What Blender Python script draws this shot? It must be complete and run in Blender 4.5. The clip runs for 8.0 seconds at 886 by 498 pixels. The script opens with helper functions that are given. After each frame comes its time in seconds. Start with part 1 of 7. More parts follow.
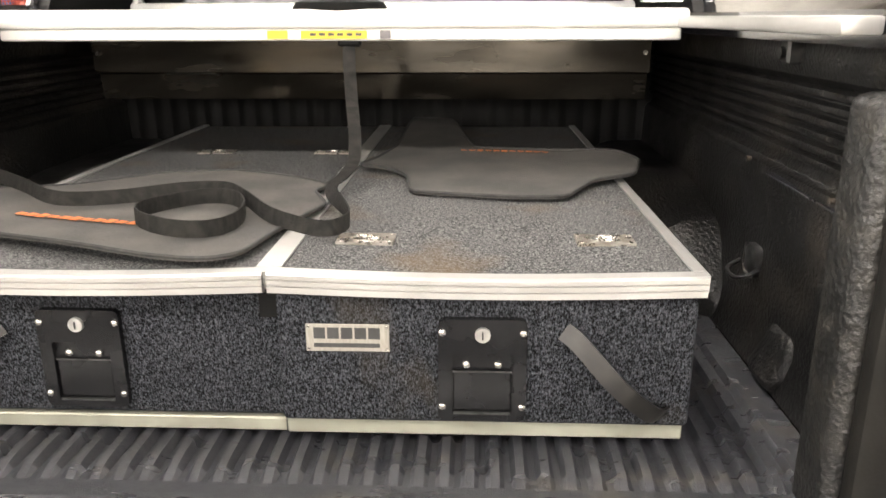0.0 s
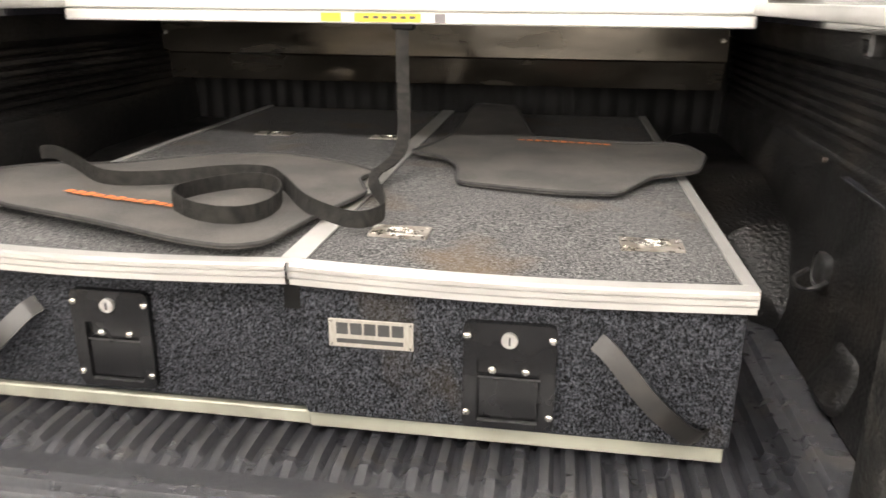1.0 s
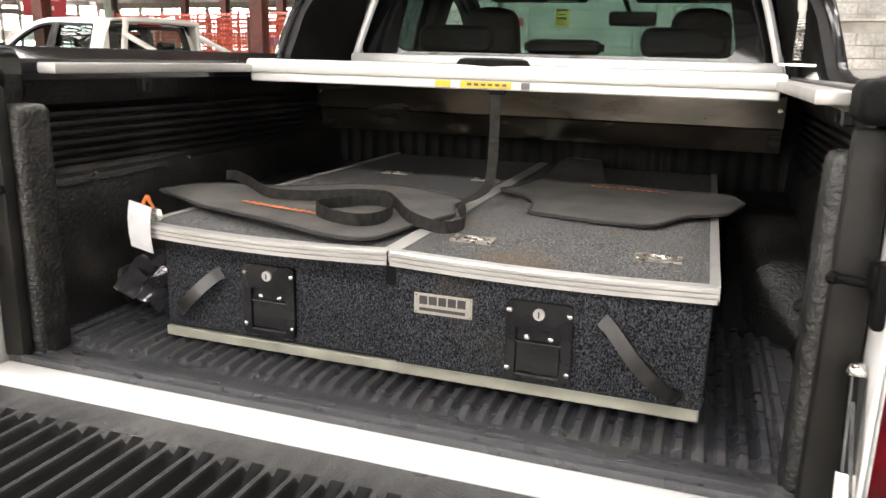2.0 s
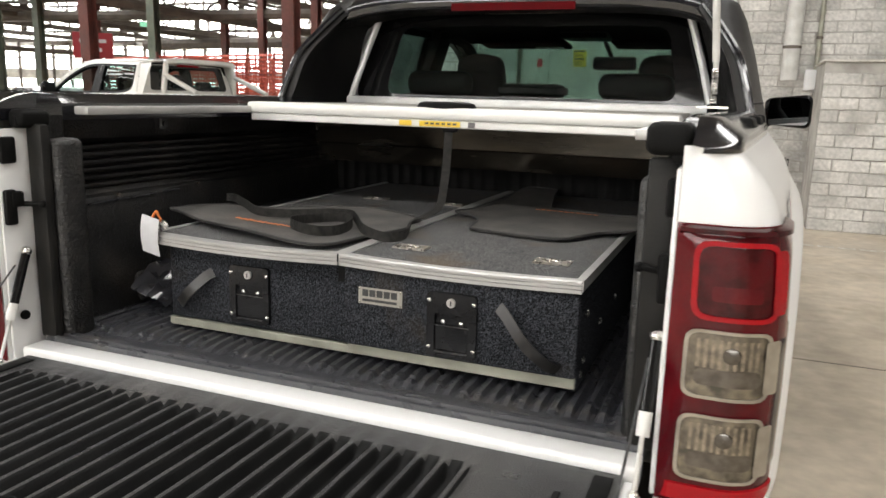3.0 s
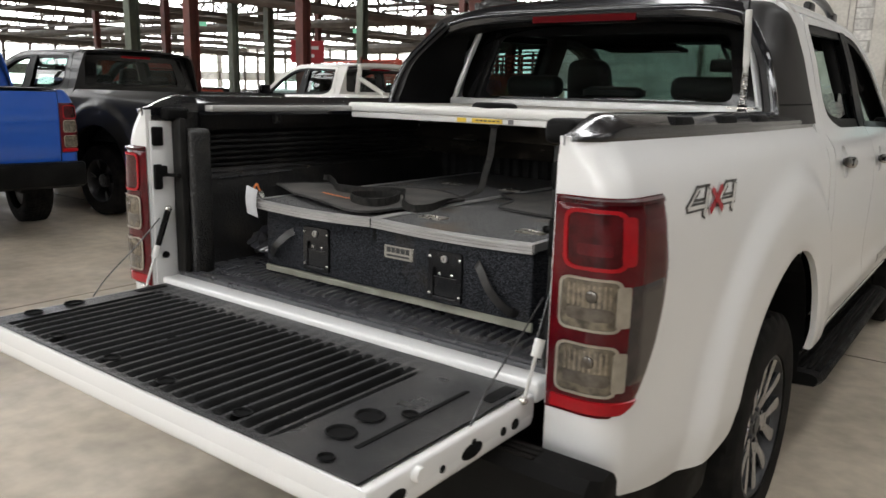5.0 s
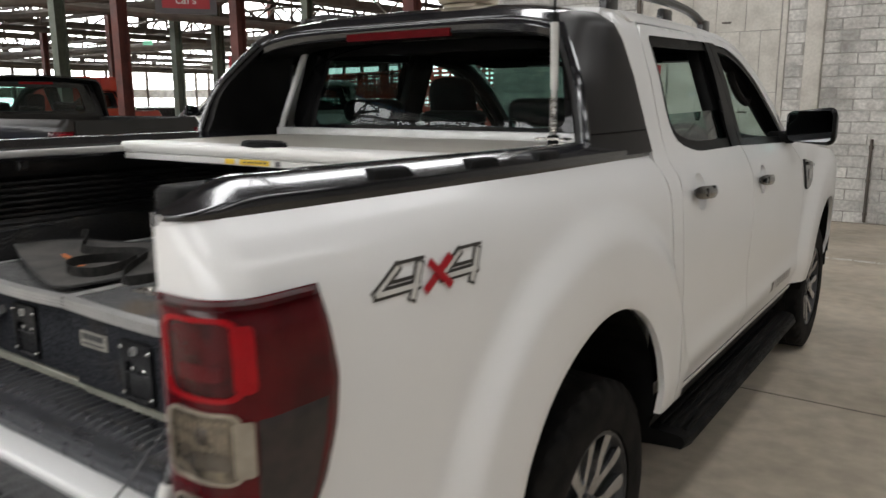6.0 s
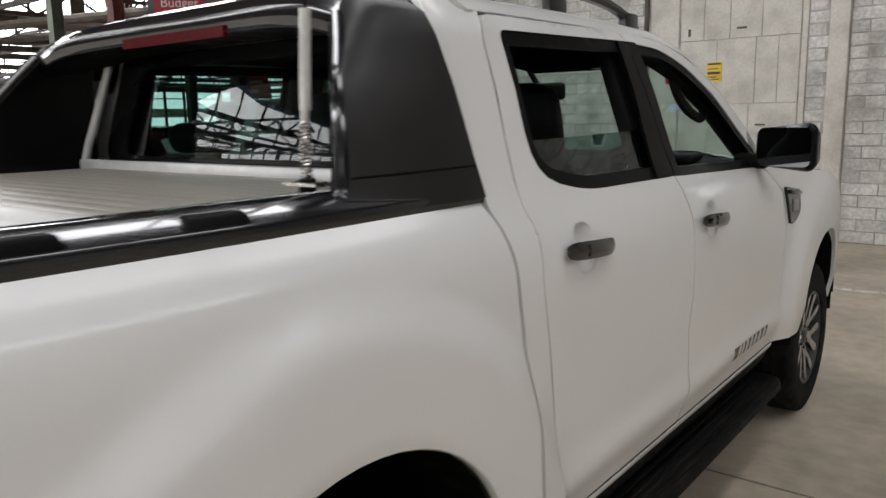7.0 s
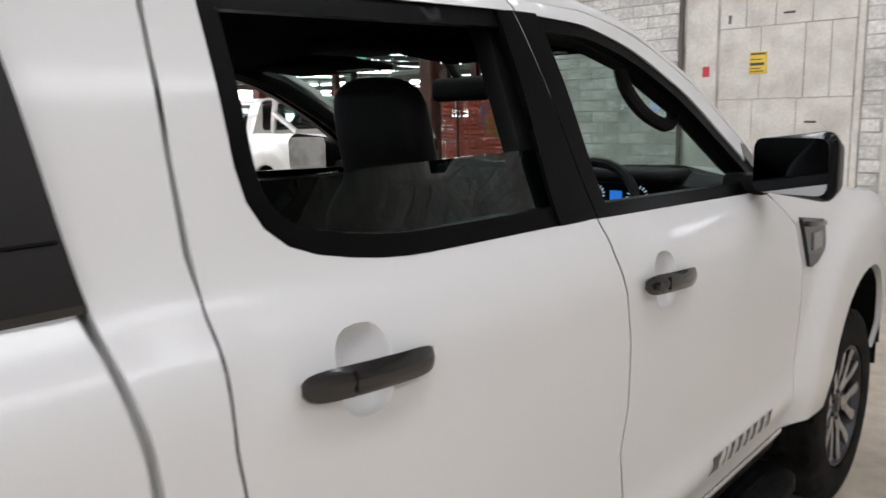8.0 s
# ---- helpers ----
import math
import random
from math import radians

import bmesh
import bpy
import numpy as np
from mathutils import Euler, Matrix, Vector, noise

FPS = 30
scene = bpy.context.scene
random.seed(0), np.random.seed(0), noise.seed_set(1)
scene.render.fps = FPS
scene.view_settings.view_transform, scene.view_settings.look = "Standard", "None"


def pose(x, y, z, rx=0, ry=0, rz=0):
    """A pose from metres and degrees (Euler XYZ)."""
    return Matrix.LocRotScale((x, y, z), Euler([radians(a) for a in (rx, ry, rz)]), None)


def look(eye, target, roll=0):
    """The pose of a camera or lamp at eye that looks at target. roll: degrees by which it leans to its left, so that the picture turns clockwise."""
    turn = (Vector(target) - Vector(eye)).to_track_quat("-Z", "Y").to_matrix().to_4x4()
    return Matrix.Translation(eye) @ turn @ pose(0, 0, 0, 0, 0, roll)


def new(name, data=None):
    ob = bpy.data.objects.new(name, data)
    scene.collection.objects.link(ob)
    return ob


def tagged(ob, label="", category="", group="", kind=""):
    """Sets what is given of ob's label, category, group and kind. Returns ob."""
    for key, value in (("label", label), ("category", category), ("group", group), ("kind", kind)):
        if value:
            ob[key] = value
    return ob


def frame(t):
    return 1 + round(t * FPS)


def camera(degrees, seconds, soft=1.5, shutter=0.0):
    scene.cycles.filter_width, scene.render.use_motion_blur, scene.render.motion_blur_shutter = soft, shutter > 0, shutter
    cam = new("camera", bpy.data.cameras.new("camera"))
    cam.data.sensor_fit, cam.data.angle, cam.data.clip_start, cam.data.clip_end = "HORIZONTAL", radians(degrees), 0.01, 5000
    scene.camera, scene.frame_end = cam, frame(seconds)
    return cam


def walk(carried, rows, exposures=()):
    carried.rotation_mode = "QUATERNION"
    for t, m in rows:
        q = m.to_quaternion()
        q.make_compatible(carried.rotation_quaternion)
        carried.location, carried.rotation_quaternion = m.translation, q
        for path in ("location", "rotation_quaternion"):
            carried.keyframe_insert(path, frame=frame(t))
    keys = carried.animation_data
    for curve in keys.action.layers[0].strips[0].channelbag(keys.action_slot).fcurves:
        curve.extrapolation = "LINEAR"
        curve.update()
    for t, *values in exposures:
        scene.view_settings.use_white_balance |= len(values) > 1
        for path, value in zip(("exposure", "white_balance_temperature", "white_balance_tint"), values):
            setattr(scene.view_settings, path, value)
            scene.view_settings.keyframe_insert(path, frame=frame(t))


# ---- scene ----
cam = camera(60.7, 8.0, shutter=0.3)
PATH = [
    (0, (0.266, -0.702, 1.386), (0.185, 1.208, 0.799), -0.2),
    (0.5, (0.283, -0.648, 1.376), (0.185, 1.235, 0.71), -0.1),
    (1, (0.321, -0.649, 1.391), (0.035, 1.227, 0.759), 0.5),
    (1.2, (0.36, -0.674, 1.389), (-0.093, 1.152, 0.709), 1.0),
    (1.5, (0.423, -0.804, 1.397), (-0.113, 1.016, 0.765), 1.6),
    (1.7, (0.458, -0.886, 1.404), (-0.125, 0.944, 0.849), 1.7),
    (2.8, (0.715, -1.229, 1.425), (0.042, 0.606, 0.998), 1.3),
    (3, (0.812, -1.258, 1.432), (0.094, 0.567, 1.036), 1.6),
    (3.5, (0.963, -1.357, 1.435), (0.152, 0.438, 1.09), 2.3),
    (4, (1.076, -1.509, 1.437), (0.201, 0.261, 1.115), 1.0),
    (4.2, (1.115, -1.546, 1.444), (0.18, 0.187, 1.097), 0.5),
    (5.3, (1.572, -1.279, 1.455), (0.371, 0.265, 1.038), 1.8),
    (5.5, (1.621, -1.146, 1.466), (0.445, 0.414, 1.037), 1.3),
    (6, (1.679, -0.707, 1.523), (0.547, 0.897, 1.141), -0.2),
    (6.5, (1.803, -0.221, 1.551), (0.622, 1.352, 1.187), -1.5),
    (7, (1.766, 0.264, 1.538), (0.543, 1.808, 1.194), -1.1),
    (7.5, (1.751, 0.785, 1.544), (0.533, 2.337, 1.215), -1.7),
    (8, (1.666, 1.232, 1.559), (0.333, 2.682, 1.207), -1.5),
]
EXPOSURES = [(0.0, 1.18, 6900, 12), (0.4, 1.76, 6950, 13), (1.0, 1.24, 6900, 13), (1.6, 0.92, 6760, 13), (2.9, 0.17, 6480, 10), (3.5, -0.2, 6480, 10), (4.2, -0.3, 6380, 10), (5.5, -0.52, 6230, 10), (6.5, -0.58, 6240, 11), (7.3, -0.39, 6080, 12), (8.0, 0.0, 6000, 13)]
walk(cam, [(t, look(eye, target, roll)) for t, eye, target, roll in PATH], EXPOSURES)

# ---- world and light ----
world = bpy.data.worlds.new("world")
world.use_nodes = True
scene.world = world
_wn = world.node_tree
_sky = _wn.nodes.new("ShaderNodeTexSky")
_sky.sky_type, _sky.sun_disc = "NISHITA", False
_sky.sun_elevation, _sky.sun_rotation = radians(48), radians(150)
_wn.links.new(_sky.outputs["Color"], _wn.nodes["Background"].inputs["Color"])
_wn.nodes["Background"].inputs["Strength"].default_value = 0.12


def skylight_lamp(x, y, z, sx, sy, power, rx=0, ry=0, colour=(1.0, 0.975, 0.94)):
    data = bpy.data.lights.new("skylight_lamp", "AREA")
    data.shape, data.size, data.size_y, data.energy, data.color = "RECTANGLE", sx, sy, power, colour
    ob = new("skylight_lamp", data)
    ob.matrix_world = pose(x, y, z, rx, ry, 0)
    return ob


# roof light stand-ins behind and beside the vehicle; x 6.8, -13 added as fill
ROOF_LAMPS = [(-3.6, -4.6, 15.0, 0.9, 720), (6.8, 1.5, 1.1, 10.0, 250), (2.5, 2.6, 1.0, 9.0, 175), (-1.35, 4.2, 0.8, 9.0, 300), (-13.0, 8.5, 1.4, 14.0, 520)]
for _x, _y, _sx, _sy, _p in ROOF_LAMPS:
    skylight_lamp(_x, _y, 6.05, _sx, _sy, _p)
# added fill from behind the camera, as if through a big open doorway
skylight_lamp(1.5, -15.6, 2.4, 7.0, 3.6, 220, rx=90)

# ---- materials ----
def mat(name, base=(0.5, 0.5, 0.5), rough=0.5, metal=0.0, base2=None, scale=6.0, detail=4.0, contrast=(0.35, 0.65), bump=0.0, bump_scale=60.0,
        coat=0.0, rough_var=0.0, fine=0.0, fine_scale=120.0, stretch=(1, 1, 1), island=0.0, spec=0.5, object_random=0.0, coat_rough=0.04, stain=None):
    """Principled material with colour variation at two scales, roughness variation and fine relief, in object metres."""
    m = bpy.data.materials.new(name)
    m.use_nodes = True
    nt = m.node_tree
    b = nt.nodes["Principled BSDF"]
    b.inputs["Roughness"].default_value, b.inputs["Metallic"].default_value = rough, metal
    b.inputs["Coat Weight"].default_value, b.inputs["Coat Roughness"].default_value = coat, coat_rough
    b.inputs["Specular IOR Level"].default_value = spec
    b.inputs["Base Color"].default_value = (*base, 1)
    geo = nt.nodes.new("ShaderNodeNewGeometry")
    mapping = nt.nodes.new("ShaderNodeMapping")
    mapping.inputs["Scale"].default_value = stretch
    nt.links.new(geo.outputs["Position"], mapping.inputs["Vector"])
    col = None

    def noise_node(sc, det):
        n = nt.nodes.new("ShaderNodeTexNoise")
        n.inputs["Scale"].default_value, n.inputs["Detail"].default_value = sc, det
        nt.links.new(mapping.outputs["Vector"], n.inputs["Vector"])
        return n.outputs["Fac"]

    def ramp(fac, lo, hi, a=0.0, c=1.0):
        r = nt.nodes.new("ShaderNodeMapRange")
        r.inputs["From Min"].default_value, r.inputs["From Max"].default_value = lo, hi
        r.inputs["To Min"].default_value, r.inputs["To Max"].default_value = a, c
        nt.links.new(fac, r.inputs["Value"])
        return r.outputs["Result"]

    def mix(fac, a, c, kind="MIX"):
        x = nt.nodes.new("ShaderNodeMix")
        x.data_type, x.blend_type = "RGBA", kind
        for sock, v in ((x.inputs[0], fac), (x.inputs[6], a), (x.inputs[7], c)):
            if hasattr(v, "links"):
                nt.links.new(v, sock)
            elif isinstance(v, (int, float)):
                sock.default_value = v
            else:
                sock.default_value = (*v, 1)
        return x.outputs[2]

    if base2:
        col = mix(ramp(noise_node(scale, detail), *contrast), base, base2)
    if fine:
        f = ramp(noise_node(fine_scale, 2.0), 0.3, 0.7, 1 - fine, 1 + fine)
        comb = nt.nodes.new("ShaderNodeCombineColor")
        for i in range(3):
            nt.links.new(f, comb.inputs[i])
        col = mix(1.0, col if col else base, comb.outputs["Color"], "MULTIPLY")
    if stain:
        tint, size, lo, hi = stain
        col = mix(ramp(noise_node(size, 7.0), lo, hi), col if col else base, tint)
    if island or object_random:
        if island:
            src = geo.outputs["Random Per Island"]
        else:
            src = nt.nodes.new("ShaderNodeObjectInfo").outputs["Random"]
        k = island or object_random
        f = ramp(src, 0, 1, 1 - k, 1 + k)
        comb = nt.nodes.new("ShaderNodeCombineColor")
        for i in range(3):
            nt.links.new(f, comb.inputs[i])
        col = mix(1.0, col if col else base, comb.outputs["Color"], "MULTIPLY")
    if col:
        nt.links.new(col, b.inputs["Base Color"])
    if rough_var:
        nt.links.new(ramp(noise_node(scale * 1.7, 3.0), 0.3, 0.7, max(rough - rough_var, 0.02), min(rough + rough_var, 1)), b.inputs["Roughness"])
    if bump:
        bn = nt.nodes.new("ShaderNodeBump")
        bn.inputs["Strength"].default_value, bn.inputs["Distance"].default_value = bump, 0.004
        nt.links.new(noise_node(bump_scale, 3.0), bn.inputs["Height"])
        nt.links.new(bn.outputs["Normal"], b.inputs["Normal"])
    return m


def glow(name, colour, strength):
    m = bpy.data.materials.new(name)
    m.use_nodes = True
    b = m.node_tree.nodes["Principled BSDF"]
    b.inputs["Base Color"].default_value = (*colour, 1)
    b.inputs["Emission Color"].default_value, b.inputs["Emission Strength"].default_value = (*colour, 1), strength
    return m


def pane(name, tint, gloss=0.06, rough=0.01):
    """Thin glass: tinted see-through with a mirror sheen that grows at grazing angles."""
    m = bpy.data.materials.new(name)
    m.use_nodes = True
    nt = m.node_tree
    nt.nodes.remove(nt.nodes["Principled BSDF"])
    out = nt.nodes["Material Output"]
    t, g, mx, lw, pw, rg = (nt.nodes.new("ShaderNode" + k) for k in ("BsdfTransparent", "BsdfGlossy", "MixShader", "LayerWeight", "Math", "MapRange"))
    t.inputs["Color"].default_value = (*tint, 1)
    g.inputs["Roughness"].default_value = rough
    lw.inputs["Blend"].default_value = 0.5
    pw.operation = "POWER"
    pw.inputs[1].default_value = 4.0
    rg.inputs["To Min"].default_value, rg.inputs["To Max"].default_value = gloss, 0.85
    nt.links.new(lw.outputs["Facing"], pw.inputs[0])
    nt.links.new(pw.outputs[0], rg.inputs["Value"])
    nt.links.new(rg.outputs["Result"], mx.inputs["Fac"])
    nt.links.new(t.outputs[0], mx.inputs[1])
    nt.links.new(g.outputs[0], mx.inputs[2])
    nt.links.new(mx.outputs[0], out.inputs["Surface"])
    return m


WHITE = mat("white_pearl_paint", (0.76, 0.755, 0.745), 0.32, 0.0, (0.73, 0.725, 0.71), 1.3, 3, coat=0.6, coat_rough=0.14, fine=0.012, fine_scale=900)
DARKGREY = mat("satin_charcoal_paint", (0.015, 0.014, 0.0135), 0.30, 0.0, (0.020, 0.0185, 0.0175), 3, coat=0.35, spec=0.3, fine=0.08, fine_scale=700)
SAILGREY = mat("grained_charcoal_plastic", (0.0115, 0.0105, 0.010), 0.42, 0.0, (0.0165, 0.015, 0.014), 4, spec=0.28, fine=0.10, fine_scale=600, bump=0.08, bump_scale=700)
HANDLEGREY = mat("glossy_charcoal_handle", (0.013, 0.0115, 0.0105), 0.26, 0.0, (0.018, 0.016, 0.0145), 30, coat=0.7, coat_rough=0.06, spec=0.35)
SILVERTRIM = mat("satin_silver_trim", (0.58, 0.58, 0.57), 0.34, 0.25, (0.50, 0.50, 0.49), 12)
GLOSSBLACK = mat("gloss_black_plastic", (0.004, 0.004, 0.0045), 0.10, coat=0.3, spec=0.3, base2=(0.007, 0.007, 0.007), scale=4)
MIRRORBLK = mat("mirror_housing_black", (0.0035, 0.0035, 0.004), 0.22, spec=0.14, base2=(0.006, 0.006, 0.0062), scale=5)
CAPGREY = mat("rail_cap_plastic", (0.007, 0.007, 0.009), 0.18, 0.0, (0.010, 0.010, 0.012), 3, coat=0.9, coat_rough=0.075, spec=0.45)
BLACKPL = mat("textured_black_plastic", (0.0035, 0.0035, 0.0035), 0.5, spec=0.07, base2=(0.008, 0.0078, 0.0075), scale=5, bump=0.35, bump_scale=420, rough_var=0.12)
SEALBLK = mat("satin_black_seal", (0.002, 0.002, 0.002), 0.35, spec=0.09, base2=(0.0035, 0.0035, 0.0035), scale=9, bump=0.1, bump_scale=300)
LINER = mat("bed_liner_plastic", (0.0085, 0.0084, 0.0084), 0.38, spec=0.55, base2=(0.042, 0.036, 0.030), scale=7, contrast=(0.50, 0.82), bump=1.0, bump_scale=140, rough_var=0.10, fine=0.65, fine_scale=260)
SEALGREY = mat("grey_rubber_seal", (0.008, 0.0078, 0.0072), 0.5, spec=0.2, base2=(0.015, 0.014, 0.0125), scale=14, bump=0.1, bump_scale=200)
LINERDUST = mat("dusty_bed_liner_plastic", (0.030, 0.031, 0.037), 0.33, spec=0.8, base2=(0.092, 0.078, 0.062), scale=9, contrast=(0.58, 0.86), bump=0.6, bump_scale=420, rough_var=0.12, stretch=(1, 2.2, 1), fine=0.3, fine_scale=150)
LINERPOST = mat("pebbled_liner_plastic", (0.0095, 0.0094, 0.0092), 0.42, spec=0.6, base2=(0.034, 0.031, 0.027), scale=26, contrast=(0.45, 0.8), bump=1.0, bump_scale=130, rough_var=0.1, fine=0.5, fine_scale=210)
HEADLINING = mat("black_headlining_cloth", (0.0022, 0.0022, 0.0025), 0.9, spec=0.02, base2=(0.0036, 0.0036, 0.0038), scale=60)
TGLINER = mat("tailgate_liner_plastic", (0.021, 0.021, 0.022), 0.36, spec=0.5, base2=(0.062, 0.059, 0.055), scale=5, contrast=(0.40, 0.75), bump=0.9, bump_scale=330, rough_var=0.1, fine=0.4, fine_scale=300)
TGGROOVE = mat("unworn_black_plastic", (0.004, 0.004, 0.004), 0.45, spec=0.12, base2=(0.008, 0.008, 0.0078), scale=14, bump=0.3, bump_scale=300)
# one carpet in two tones: bed shade deepens the fronts, lids stay lighter
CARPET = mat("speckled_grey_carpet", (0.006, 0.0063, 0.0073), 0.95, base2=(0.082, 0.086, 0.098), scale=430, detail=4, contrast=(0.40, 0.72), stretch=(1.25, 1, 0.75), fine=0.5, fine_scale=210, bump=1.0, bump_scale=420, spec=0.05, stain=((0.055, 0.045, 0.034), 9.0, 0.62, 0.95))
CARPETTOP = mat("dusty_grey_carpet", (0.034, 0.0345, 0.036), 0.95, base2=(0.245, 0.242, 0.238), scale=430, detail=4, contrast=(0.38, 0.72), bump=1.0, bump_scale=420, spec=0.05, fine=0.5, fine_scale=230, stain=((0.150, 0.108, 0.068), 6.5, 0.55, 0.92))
MATGREY = mat("felt_floor_mat", (0.072, 0.070, 0.067), 0.95, base2=(0.104, 0.098, 0.091), scale=9, bump=0.5, bump_scale=600, fine=0.16, fine_scale=500, spec=0.08)
MATEDGE = mat("mat_binding", (0.020, 0.020, 0.020), 0.8, base2=(0.035, 0.033, 0.031), scale=80)
ORANGE = mat("orange_embroidery", (0.62, 0.17, 0.035), 0.75, base2=(0.45, 0.11, 0.02), scale=160, bump=0.5, bump_scale=700)
ALU = mat("extruded_aluminium", (0.47, 0.465, 0.45), 0.38, 0.5, (0.38, 0.375, 0.36), 9, bump=0.03, bump_scale=200, rough_var=0.05)
# aluminium darkened and browned in its colour, warm reflections worked in
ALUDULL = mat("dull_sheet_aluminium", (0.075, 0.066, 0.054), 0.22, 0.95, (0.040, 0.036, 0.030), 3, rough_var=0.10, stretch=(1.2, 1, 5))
GALV = mat("galvanised_strip", (0.38, 0.38, 0.31), 0.45, 0.5, (0.28, 0.275, 0.225), 10, rough_var=0.1)
LATCHBLK = mat("satin_black_enamel", (0.007, 0.007, 0.008), 0.25, spec=0.35, base2=(0.012, 0.012, 0.013), scale=20)
PLATE = mat("polished_steel_plate", (0.50, 0.47, 0.43), 0.30, 0.85, (0.36, 0.32, 0.27), 50, rough_var=0.08)
STEEL = mat("zinc_steel", (0.72, 0.70, 0.66), 0.25, 0.95, (0.5, 0.48, 0.44), 60, rough_var=0.1)
LIPSTEEL = mat("worn_black_steel_lip", (0.10, 0.10, 0.10), 0.3, 0.6, (0.035, 0.035, 0.036), 70)
CHROME = mat("bright_chrome", (0.55, 0.54, 0.52), 0.32, 0.8, (0.74, 0.73, 0.70), 90)
WEB = mat("woven_webbing", (0.018, 0.0175, 0.017), 0.8, base2=(0.036, 0.034, 0.031), scale=40, bump=0.8, bump_scale=900, stretch=(1, 3, 1), spec=0.15)
LEATHER = mat("black_seat_leather", (0.004, 0.004, 0.0045), 0.5, spec=0.12, base2=(0.010, 0.0095, 0.0095), scale=7, bump=0.3, bump_scale=250)
TRIMBLK = mat("cabin_trim", (0.005, 0.005, 0.0055), 0.6, spec=0.1, base2=(0.012, 0.0115, 0.011), scale=5, bump=0.25, bump_scale=300)
RUBBER = mat("tyre_rubber", (0.005, 0.005, 0.005), 0.75, spec=0.08, base2=(0.016, 0.0145, 0.013), scale=12, bump=0.3, bump_scale=150)
RIM = mat("machined_alloy", (0.46, 0.46, 0.47), 0.26, 0.9, (0.32, 0.32, 0.33), 15)
RIMDARK = mat("grey_alloy_pocket", (0.025, 0.025, 0.027), 0.4, 0.3, (0.04, 0.04, 0.04), 20)
REDLENS = mat("red_lamp_lens", (0.095, 0.003, 0.006), 0.10, coat=0.15, spec=0.25, base2=(0.045, 0.002, 0.004), scale=10)
REDDEEP = mat("deep_red_lens", (0.022, 0.0015, 0.002), 0.12, coat=0.12, spec=0.25, base2=(0.06, 0.002, 0.004), scale=22)
REDBRIGHT = mat("bright_red_reflector", (0.32, 0.005, 0.009), 0.15, coat=0.1, spec=0.2, base2=(0.26, 0.006, 0.010), scale=30)
SMOKE = mat("smoked_red_lens", (0.028, 0.023, 0.022), 0.12, coat=0.3, spec=0.25, base2=(0.044, 0.033, 0.031), scale=25)
LAMPFRAME = mat("lamp_bezel", (0.34, 0.30, 0.24), 0.3, 0.3, (0.24, 0.21, 0.17), 30)
LAMPFLUTE = mat("lamp_flutes", (0.28, 0.23, 0.17), 0.25, 0.4, (0.15, 0.125, 0.095), 90, coat=0.3)
LAMPGLASS = mat("lamp_reflector", (0.22, 0.185, 0.135), 0.2, 0.5, (0.06, 0.052, 0.04), 45, coat=0.4)
LAMPDARK = mat("lamp_bulb_recess", (0.055, 0.045, 0.036), 0.2, 0.3, (0.10, 0.085, 0.065), 50, coat=0.5)
GLASS = pane("window_glass", (0.80, 0.90, 0.87))
REARGLASS = pane("tinted_rear_glass", (0.25, 0.37, 0.34), 0.045)
DOORGLASS = pane("green_door_glass", (0.15, 0.31, 0.27), 0.08)
PRIVACY = pane("dark_privacy_glass", (0.20, 0.25, 0.24), 0.05)
MIRRORGLASS = mat("mirror_glass", (0.46, 0.47, 0.48), 0.02, 1.0)
CONCRETE = mat("worn_concrete", (0.50, 0.432, 0.338), 0.45, base2=(0.30, 0.258, 0.198), scale=0.9, detail=8, contrast=(0.35, 0.7), bump=0.12, bump_scale=40, fine=0.14, fine_scale=9, rough_var=0.15, stain=((0.20, 0.168, 0.128), 0.75, 0.55, 0.86))
BRICKPAINT = mat("painted_brick", (0.60, 0.585, 0.55), 0.75, base2=(0.27, 0.26, 0.24), scale=1.9, detail=10, contrast=(0.44, 0.78), bump=0.9, bump_scale=70, object_random=0.15, fine=0.20, fine_scale=24, stain=((0.20, 0.185, 0.16), 2.3, 0.56, 0.84))
BRICKPAINT2 = mat("painted_brick_field", (0.60, 0.585, 0.55), 0.75, base2=(0.27, 0.26, 0.24), scale=1.9, detail=10, contrast=(0.44, 0.78), bump=0.9, bump_scale=70, island=0.15, fine=0.20, fine_scale=24, stain=((0.20, 0.185, 0.16), 2.3, 0.56, 0.84))
MORTAR = mat("painted_mortar", (0.47, 0.455, 0.42), 0.9, base2=(0.24, 0.225, 0.20), scale=3, detail=8, contrast=(0.4, 0.7), bump=0.5, bump_scale=90)
PANELCONC = mat("painted_concrete_panel", (0.60, 0.575, 0.52), 0.7, base2=(0.36, 0.335, 0.29), scale=2.6, detail=11, contrast=(0.44, 0.78), bump=0.3, bump_scale=30, fine=0.08, fine_scale=30)
PIPEPAINT = mat("painted_pipe", (0.66, 0.65, 0.62), 0.5, base2=(0.5, 0.49, 0.46), scale=7)
STEELRED = mat("oxide_red_steel", (0.16, 0.045, 0.032), 0.6, base2=(0.10, 0.035, 0.028), scale=4, fine=0.15, fine_scale=30)
STEELGREEN = mat("faded_green_steel", (0.12, 0.14, 0.10), 0.6, base2=(0.08, 0.095, 0.07), scale=4, fine=0.15, fine_scale=30)
STEELDARK = mat("dark_truss_steel", (0.075, 0.063, 0.052), 0.7, base2=(0.12, 0.098, 0.078), scale=3)
ROOFSHEET = mat("dark_roof_sheet", (0.085, 0.075, 0.064), 0.8, base2=(0.13, 0.112, 0.094), scale=2)
DAYLIGHT = glow("daylit_glazing", (1.0, 0.985, 0.95), 9.0)
SIGNRED = mat("sign_red", (0.50, 0.035, 0.045), 0.4, base2=(0.45, 0.03, 0.04), scale=3)
